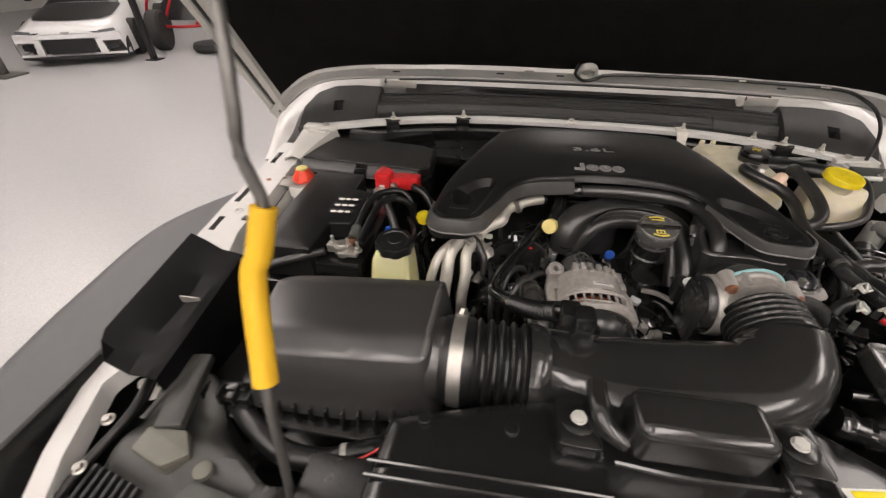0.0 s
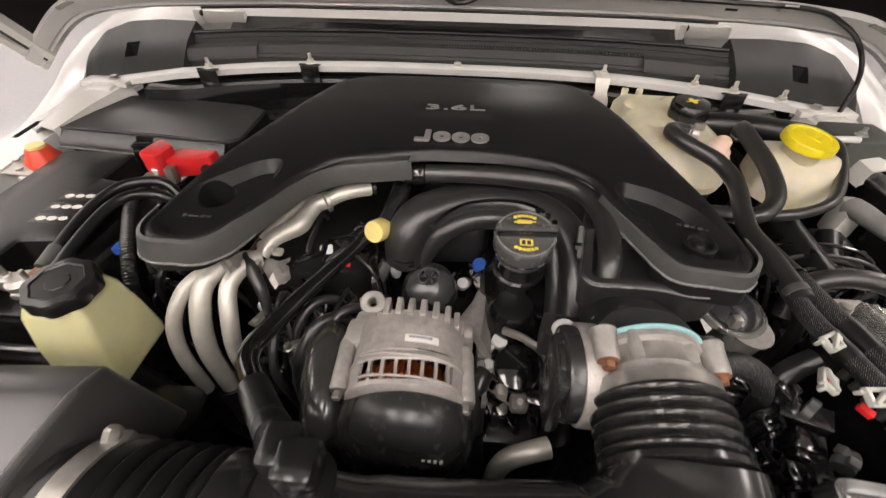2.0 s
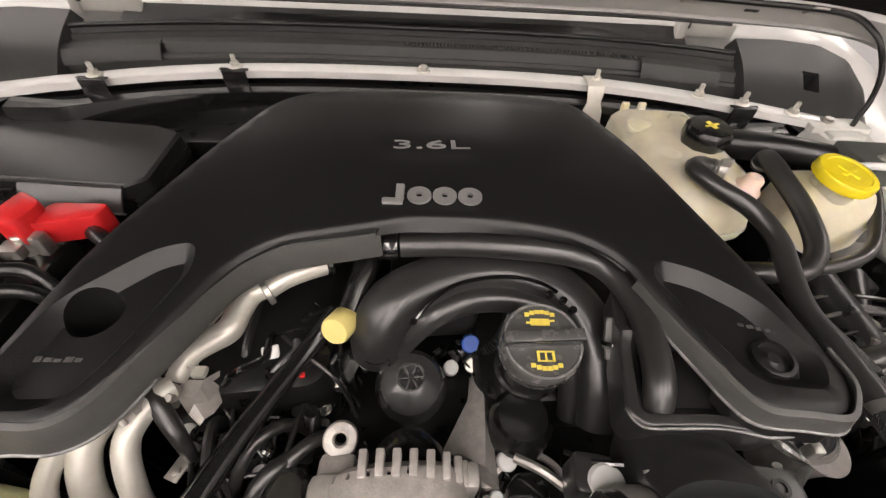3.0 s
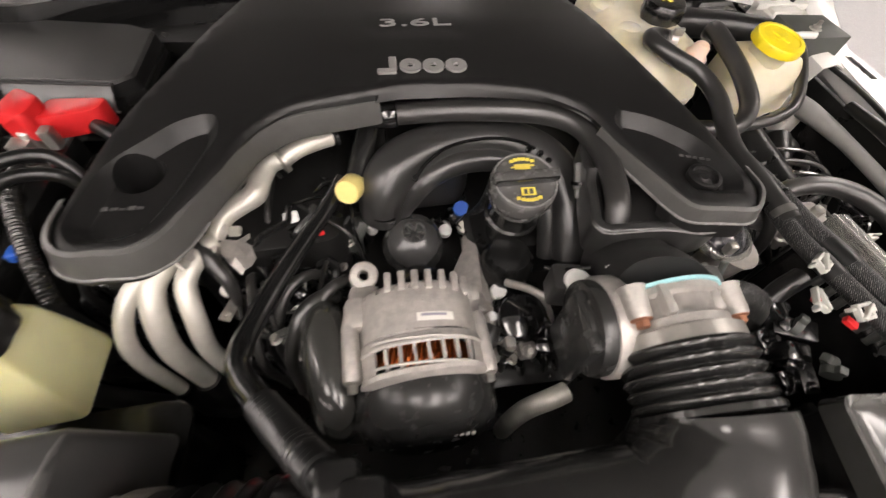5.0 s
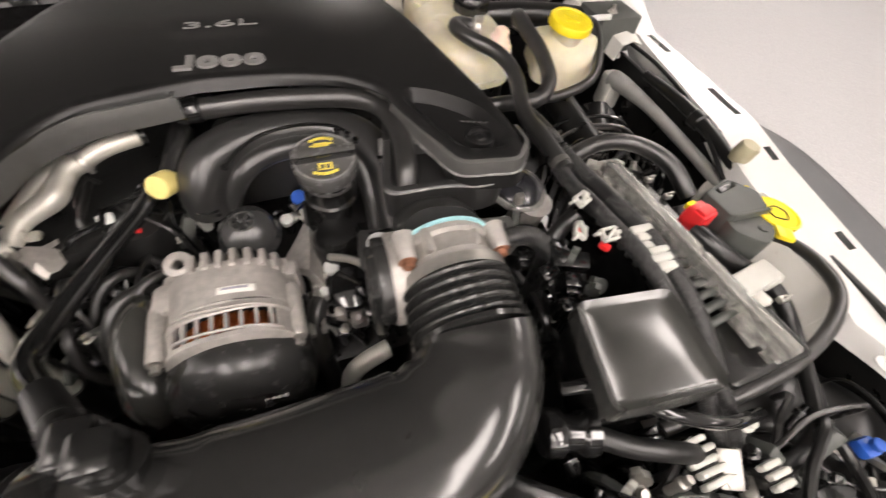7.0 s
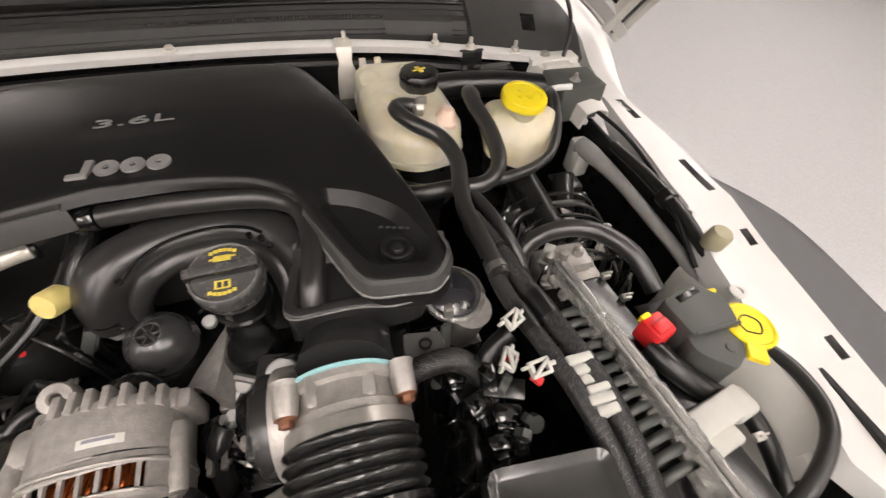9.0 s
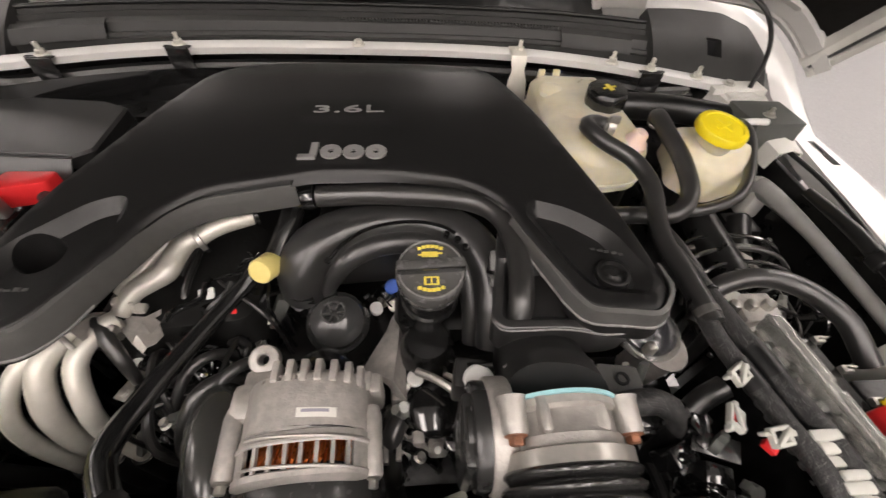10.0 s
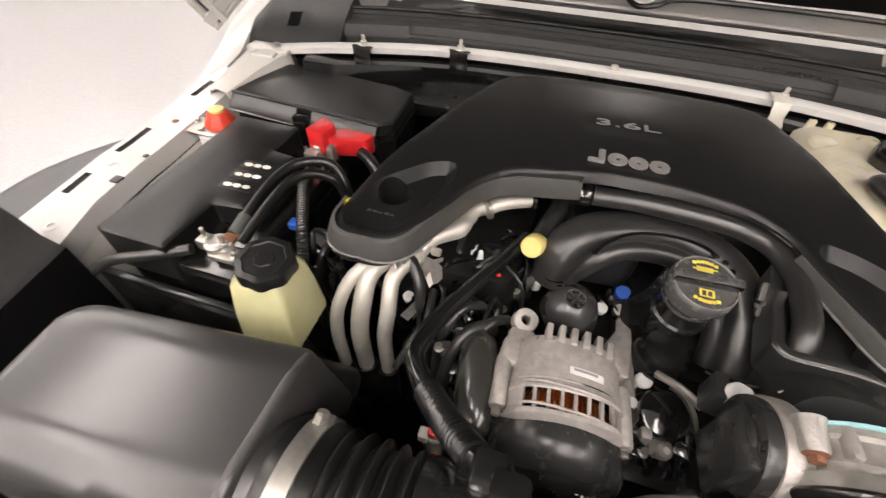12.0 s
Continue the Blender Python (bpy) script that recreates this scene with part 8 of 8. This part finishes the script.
part("shell", plate(rounded([(0.42, 0.09), (0.62, 0.10), (0.63, 0.27), (0.55, 0.31), (0.44, 0.28)], 0.02), lambda xy, i: 1.02 + 0.008 * np.sin(xy[:, 1] * 60 + xy[:, 0] * 30) - 0.012 * np.clip(1 - i / 0.014, 0, 1) ** 2, skirt=0.12, grid=0.012), M_BLACK, right_lamp, "black moulded shell", sharp=35)
part("adjuster", lathe((0.52, 0.22, 1.02), (0, 0, 1), [(0.02, 0), (0.02, 0.018), (0.012, 0.022), (0.008, 0.03)], 20), M_GREY, right_lamp, "grey adjuster knob")

# ---------------------------------------------------------------- loose wiring in the gaps
random.seed(11)


def loom(label, n, lo, hi, drop, mats):
    """Thin wires and hoses that cross a gap in the bay."""
    t = thing("wiring_loom", ((lo[0] + hi[0]) / 2, (lo[1] + hi[1]) / 2, lo[2] - drop), label, "wiring")
    for k in range(n):
        a = Vector([random.uniform(lo[i], hi[i]) for i in range(3)])
        b = Vector([random.uniform(lo[i], hi[i]) for i in range(3)])
        c = (a + b) / 2 + Vector((random.uniform(-0.02, 0.02), random.uniform(-0.02, 0.02), random.uniform(0.0, 0.025)))
        r = random.choice((0.0022, 0.003, 0.0045, 0.006))
        part("wire", tube([(a.x, a.y, a.z - drop), a, c, b, (b.x + 0.01, b.y, b.z - drop)], r, 8, 0.01), mats[k % len(mats)], t)
    for k in range(max(3, n // 2)):
        p = Vector([random.uniform(lo[i], hi[i]) for i in range(3)])
        m = Matrix.Translation(p) @ pose(0, 0, 0, random.uniform(-40, 40), random.uniform(-40, 40), random.uniform(0, 180))
        w = random.uniform(0.006, 0.012)
        part("plug", moved(join(box(-w, w, -w * 0.7, w * 0.7, -0.035, w, 0.002), box(-w * 0.6, w * 0.6, -w, -w * 0.6, -0.02, w * 0.5, 0.001)), m), random.choice((M_GLOSS, M_GLOSS, M_BLACK, M_GREY)), t)
    for k in range(max(2, n // 3)):
        p = Vector([random.uniform(lo[i], hi[i]) for i in range(3)])
        bolt((p.x, p.y, p.z - 0.01), (random.uniform(-0.4, 0.4), random.uniform(-0.6, 0.1), 1), 0.005, 0.008, M_ZINC, t, "bolt", "bright bolt")
    return t


def fittings(label, n, lo, hi, mats):
    """Small bent brackets, clips and pipe stubs between the hoses."""
    t = thing("engine_fittings", ((lo[0] + hi[0]) / 2, (lo[1] + hi[1]) / 2, lo[2] - 0.05), label, "engine fittings")
    for k in range(n):
        p = Vector([random.uniform(lo[i], hi[i]) for i in range(3)])
        m = Matrix.Translation(p) @ pose(0, 0, 0, random.uniform(-50, 30), random.uniform(-35, 35), random.uniform(0, 180))
        w, h = random.uniform(0.005, 0.011), random.uniform(0.010, 0.022)
        if k % 3 == 0:
            bm = join(box(-w, w, -h, h, -0.0012, 0.0012, 0.0006), box(-w, -w + 0.002, -h, h * 0.3, -0.012, 0.0, 0.0006), lathe((0, h * 0.55, 0), (0, 0, 1), [(w * 0.7, 0), (w * 0.7, 0.005), (w * 0.4, 0.006)], 6))
            part("bracket", moved(bm, m), mats[k % len(mats)], t, "bent metal bracket")
        elif k % 3 == 1:
            part("pipe_stub", moved(lathe((0, 0, -0.03), (0, 0, 1), [(w * 0.6, 0), (w * 0.6, 0.018), (w * 0.85, 0.019), (w * 0.85, 0.026), (w * 0.55, 0.028), (w * 0.55, 0.036)], 14), m), mats[k % len(mats)], t, "ringed pipe stub")
        else:
            part("clip", moved(join(lathe((0, 0, 0), (0, 1, 0), [(w * 0.8, -0.004), (w, -0.004), (w, 0.004), (w * 0.8, 0.004)], 16), box(-w * 0.5, w * 0.5, -0.004, 0.004, w * 0.8, w * 1.6, 0.001)), m), mats[k % len(mats)], t, "round hose clip")
    return t


fittings("bright brackets and clips beside the water pump", 14, (0.02, 0.58, 1.03), (0.12, 0.66, 1.075), (M_ZINC, M_ALU, M_BLACK, M_NATURAL))
fittings("metal brackets and clips beside the aluminium pipes", 14, (-0.29, 0.64, 1.03), (-0.20, 0.76, 1.10), (M_ZINC, M_BLACK, M_ALU, M_GLOSS))
fittings("brackets and stubs below the brake reservoir", 14, (0.44, 0.70, 1.06), (0.60, 0.84, 1.12), (M_ZINC, M_ALU, M_NATURAL, M_BLACK))
fittings("plugs and clips beside the wiring harness", 10, (0.29, 0.50, 1.10), (0.35, 0.60, 1.17), (M_BLACK, M_GLOSS, M_GREY))
fittings("dark brackets between the oil cap and the runners", 8, (-0.04, 0.78, 1.03), (0.05, 0.82, 1.09), (M_BLACK, M_ZINC, M_GLOSS))
loom("tangle of black wires and plugs beside the alternator", 34, (-0.275, 0.60, 1.02), (-0.15, 0.73, 1.105), 0.10, (M_GLOSS, M_HOSE, M_RUBBER))
loom("tangle of black wires behind the oil filter", 30, (-0.25, 0.72, 1.05), (-0.12, 0.84, 1.135), 0.10, (M_GLOSS, M_HOSE, M_RUBBER))
loom("black wires and fittings between alternator and throttle", 24, (0.01, 0.58, 1.00), (0.10, 0.70, 1.07), 0.10, (M_GLOSS, M_HOSE, M_GLOSS))
loom("black wires below the wiring harness", 20, (0.26, 0.45, 1.02), (0.37, 0.62, 1.10), 0.12, (M_GLOSS, M_HOSE, M_RUBBER))
loom("wires and fittings on the inner fender", 24, (0.43, 0.68, 1.03), (0.62, 0.86, 1.10), 0.12, (M_GLOSS, M_HOSE, M_STEEL))
loom("wires in the front corner by the control module", 24, (0.26, 0.24, 1.02), (0.46, 0.36, 1.10), 0.12, (M_GLOSS, M_HOSE, M_GREY))
front_tray = thing("front_corner_tray", (0.55, 0.25, 1.0), "black plastic tray under the front wiring", "tray")
part("pan", plate(rounded([(0.40, 0.10), (0.66, 0.11), (0.69, 0.30), (0.655, 0.40), (0.44, 0.37)], 0.02), lambda xy, i: 1.045 + 0.01 * np.sin(xy[:, 0] * 50) * np.sin(xy[:, 1] * 45) - 0.01 * np.clip(1 - i / 0.012, 0, 1) ** 2, skirt=0.08, grid=0.014), M_RUBBER, front_tray, "black ribbed pan")
for a, b in (((0.425, 0.12), (0.445, 0.35)), ((0.46, 0.105), (0.64, 0.115)), ((0.672, 0.16), (0.682, 0.29))):
    part("rim", tube([(*a, 1.046), ((a[0] + b[0]) / 2, (a[1] + b[1]) / 2, 1.050), (*b, 1.046)], 0.006, 10, 0.02), M_GLOSS, front_tray, "raised shiny rim")
loom("wires and plugs on the front corner tray", 12, (0.44, 0.20, 1.05), (0.63, 0.38, 1.10), 0.10, (M_HOSE, M_RUBBER, M_RUBBER))
fittings("clips and stubs on the front corner tray", 12, (0.44, 0.22, 1.06), (0.62, 0.37, 1.10), (M_GLOSS, M_ZINC, M_GREY, M_BLACK))
tab = thing("red_hose_lock", (-0.187, 0.51, 1.05), "small red lock tab on a pale fitting", "lock tab")
part("lock", box(-0.196, -0.180, 0.502, 0.514, 1.098, 1.112, 0.003), M_RED, tab, "red lock")
part("fitting", join(box(-0.206, -0.194, 0.498, 0.512, 1.09, 1.106, 0.003), disc((-0.188, 0.508, 1.05), (0, 0, 1), 0.010, 0.05, 16)), M_NATURAL, tab, "pale fitting")
loom("wires beside the battery", 14, (-0.46, 0.66, 1.02), (-0.38, 0.84, 1.12), 0.12, (M_GLOSS, M_HOSE, M_RUBBER))
fittings("bright clips and stubs in front of the control module", 14, (0.26, 0.28, 1.08), (0.46, 0.35, 1.125), (M_ZINC, M_NATURAL, M_BLACK, M_GLOSS))

# ---------------------------------------------------------------- the rest of the garage
sports = thing("sports_car", (-7.95, 7.0, GROUND), "white sports car with a dark hood, parked in the garage", "car")
cmx = Matrix.Translation((-7.90, 6.72, GROUND)) @ Matrix.Rotation(math.atan2(0.73, 1.44), 4, "Z") @ Matrix.Scale(0.89, 4)


def car_body():
    """The car's body, its nose at y = 0 and its length along +y."""
    prof = [(0.0, 0.20, 0.56, 0.90), (0.03, 0.17, 0.66, 0.93), (0.10, 0.16, 0.70, 0.95), (0.5, 0.16, 0.80, 0.96), (1.0, 0.16, 0.88, 0.96), (1.45, 0.16, 0.95, 0.96), (2.3, 0.16, 1.36, 0.74), (3.3, 0.16, 1.34, 0.72), (4.2, 0.18, 1.02, 0.92), (4.75, 0.3, 0.95, 0.85)]
    rows = []
    for y, z0, z1, w in prof:
        row = []
        for j in range(17):
            a = math.pi * j / 16
            u, v = math.cos(a), math.sin(a)
            k = (abs(u) ** 4 + abs(v) ** 4) ** -0.25
            row.append((0.96 * (w / 0.96) * u * k if v < 0.6 else w * u * k, y + 0.10 * (abs(u) ** 3) * (y < 0.6), z0 + (z1 - z0) * v * k))
        rows.append(row)
    bm = sheet(rows)
    bmesh.ops.holes_fill(bm, edges=[e for e in bm.edges if len(e.link_faces) == 1])
    return bm


CAR = [(0.0, 0.20, 0.56, 0.84), (0.03, 0.17, 0.66, 0.92), (0.10, 0.16, 0.71, 0.95), (0.5, 0.16, 0.80, 0.96), (1.0, 0.16, 0.88, 0.96), (1.45, 0.16, 0.95, 0.96), (2.3, 0.16, 1.36, 0.74)]


def car_top(x, y, rise):
    """A place on the car's upper skin."""
    ys = [c[0] for c in CAR]
    z0, z1, w = (float(np.interp(y, ys, [c[k] for c in CAR])) for k in (1, 2, 3))
    return (x, y + 0.10 * abs(x / w) ** 3 * (y < 0.6), z0 + (z1 - z0) * (1 - min(0.98, abs(x) / w) ** 4) ** 0.25 + rise)


def car_face(pts, depth=0.05, proud=0.012):
    """A moulded piece on the car's nose, its outline in x and z."""
    bm = bmesh.new()
    rings = []
    for out in (depth, -proud):
        rings.append([bm.verts.new((x, 0.10 * abs(x / 0.92) ** 3 + out + 0.02 * max(0, (z - 0.5) / 0.2), z)) for x, z in pts])
    for i in range(len(pts)):
        j = (i + 1) % len(pts)
        bm.faces.new((rings[0][i], rings[0][j], rings[1][j], rings[1][i]))
    bm.faces.new(rings[1])
    bmesh.ops.recalc_face_normals(bm, faces=bm.faces)
    return bm


part("car_body", moved(car_body(), cmx), M_CARWHITE, sports, "white body", sharp=60)
part("hood_panel", moved(sheet([[car_top(x * (0.80 + 0.2 * min(1, (y - 0.24) / 0.3)), y + 0.10 * (x / 0.7) ** 2, 0.012) for x in span(-0.70, 0.70, 15)] for y in span(0.26, 1.40, 12)]), cmx), M_CARDARK, sports, "black hood panel", sharp=60)
part("windscreen", moved(sheet([[car_top(x, y, 0.012) for x in span(-0.66, 0.66, 9)] for y in span(1.46, 2.2, 6)]), cmx), M_CARDARK, sports, "dark windscreen", sharp=60)
part("upper_grille", moved(car_face([(-0.54, 0.560), (0.54, 0.560), (0.54, 0.585), (-0.54, 0.585)]), cmx), M_CARDARK, sports, "narrow black upper grille")
part("lower_grille", moved(car_face([(-0.36, 0.21), (0.36, 0.21), (0.43, 0.30), (0.45, 0.43), (0.40, 0.46), (-0.40, 0.46), (-0.45, 0.43), (-0.43, 0.30)], proud=0.02), cmx), M_CARDARK, sports, "wide black lower grille")
for outline in ([(-0.90, 0.165), (0.90, 0.165), (0.90, 0.205), (-0.90, 0.205)], [(-0.60, 0.20), (-0.47, 0.20), (-0.46, 0.47), (-0.56, 0.47)], [(0.47, 0.20), (0.60, 0.20), (0.56, 0.47), (0.46, 0.47)], [(-0.90, 0.42), (-0.55, 0.42), (-0.55, 0.545), (-0.88, 0.56)], [(0.55, 0.42), (0.90, 0.42), (0.88, 0.56), (0.55, 0.545)], [(-0.56, 0.475), (0.56, 0.475), (0.56, 0.55), (-0.56, 0.55)]):
    part("fascia", moved(car_face(outline, proud=0.03), cmx), M_CARWHITE, sports, "white front fascia")
part("badge_bar", moved(car_face([(-0.07, 0.565), (0.07, 0.565), (0.07, 0.595), (-0.07, 0.595)], proud=0.02), cmx), M_ZINC, sports, "plain silver bar")
part("mirror", moved(join(box(-1.06, -0.93, 1.55, 1.66, 0.98, 1.10, 0.03), box(0.93, 1.06, 1.55, 1.66, 0.98, 1.10, 0.03)), cmx), M_CARDARK, sports, "black mirrors")
for s in (-1, 1):
    part("headlamp", moved(car_face([(s * 0.54, 0.555), (s * 0.83, 0.575), (s * 0.80, 0.625), (s * 0.56, 0.605)][::s]), cmx), M_LENS, sports, "slim headlamp")
    part("side_intake", moved(car_face([(s * 0.58, 0.265), (s * 0.80, 0.285), (s * 0.80, 0.385), (s * 0.68, 0.395)][::s], proud=0.02), cmx), M_CARDARK, sports, "black side intake")
    part("corner_blade", moved(thick(sheet([[(s * 0.90, 0.07, 0.14), (s * 0.965, 0.25, 0.14)], [(s * 0.925, 0.09, 0.28), (s * 0.97, 0.25, 0.30)], [(s * 0.945, 0.13, 0.40), (s * 0.97, 0.22, 0.46)]]), 0.012), cmx), M_CARDARK, sports, "black corner blade")
    for y in (0.95, 3.75):
        w = part("wheel", moved(lathe((s * 0.88, y, 0.345), (s, 0, 0), [(0.22, -0.12), (0.32, -0.12), (0.345, -0.09), (0.345, 0.09), (0.32, 0.115), (0.23, 0.115)], 36), cmx), M_TYRE, sports, "black tyre")
        part("rim", moved(lathe((s * 0.88, y, 0.345), (s, 0, 0), [(0.05, 0.06), (0.2, 0.09), (0.23, 0.118), (0.23, 0.09)], 24), cmx), M_CARDARK, w, "dark rim")
part("splitter", moved(prism(rounded([(-0.92, 0.08), (-0.5, -0.07), (0.5, -0.07), (0.92, 0.08), (0.92, 0.2), (-0.92, 0.2)], 0.04), 0.12, 0.165, 0.008), cmx), M_CARDARK, sports, "black splitter")

post = thing("lift_post", (-6.74, 7.32, GROUND), "black steel post of a vehicle lift", "lift post")
part("column", box(-6.93, -6.84, 7.27, 7.36, GROUND, 3.0, 0.01), M_CARDARK, post, "black column")
part("foot", box(-7.0, -6.77, 7.22, 7.44, GROUND, GROUND + 0.02, 0.004), M_CARDARK, post, "foot plate")
post2 = thing("lift_post", (-8.35, 5.75, GROUND), "grey steel post of a vehicle lift", "lift post")
part("column", box(-8.60, -8.45, 5.82, 5.95, GROUND, 3.0, 0.01), M_STEEL, post2, "grey column")
part("foot", box(-8.75, -8.2, 5.65, 6.05, GROUND, GROUND + 0.025, 0.004), M_STEEL, post2, "foot plate")

buggy = thing("red_off_road_buggy", (-6.82, 8.6, GROUND), "red tubular off-road buggy with knobbly tyres", "buggy")
for dx, dy in ((-0.30, 0.0), (0.9, 0.35)):
    w = part("tyre", lathe((-6.97 + dx, 8.15 + dy, 0.24), (1, 0.35, 0), [(0.18, -0.12), (0.32, -0.13), (0.36, -0.09), (0.36, 0.09), (0.32, 0.13), (0.18, 0.12)], 32, 0), M_TYRE, buggy, "black knobbly tyre")
    part("rim", lathe((-6.97 + dx, 8.15 + dy, 0.24), (1, 0.35, 0), [(0.04, -0.09), (0.18, -0.10), (0.185, 0.10), (0.04, 0.09)], 20), M_CARDARK, w, "dark rim")
for k, pts in enumerate((((-7.77, 8.5, 0.35), (-7.37, 8.3, 0.30), (-6.72, 8.3, 0.30), (-5.92, 8.75, 0.34)), ((-7.77, 8.5, 0.35), (-7.62, 8.55, 0.75), (-7.02, 8.5, 0.95), (-6.02, 8.9, 0.95)), ((-7.32, 8.4, 0.30), (-7.12, 8.5, 0.7), (-6.62, 8.7, 1.5), (-6.02, 9.2, 1.6)), ((-6.62, 8.4, 0.3), (-6.37, 8.5, 0.6), (-6.02, 8.9, 0.95)))):
    part("frame_tube", tube(pts, 0.028, 10, 0.05), M_CARRED, buggy, "red frame tube")
part("body_panel", thick(sheet([[(-7.52, 8.6, 0.35), (-6.82, 8.5, 0.38), (-6.02, 8.9, 0.4)], [(-7.47, 8.7, 0.65), (-6.82, 8.7, 0.75), (-6.02, 9.0, 0.8)], [(-7.32, 8.9, 0.8), (-6.82, 9.0, 0.95), (-6.02, 9.3, 1.0)]]), 0.02), M_CARDARK, buggy, "black body panel")
part("spare_tyre", lathe((-6.27, 8.25, GROUND), (0, 0, 1), [(0.2, 0.0), (0.34, 0.02), (0.37, 0.08), (0.34, 0.16), (0.2, 0.18)], 32), M_TYRE, buggy, "black tyre lying in front")
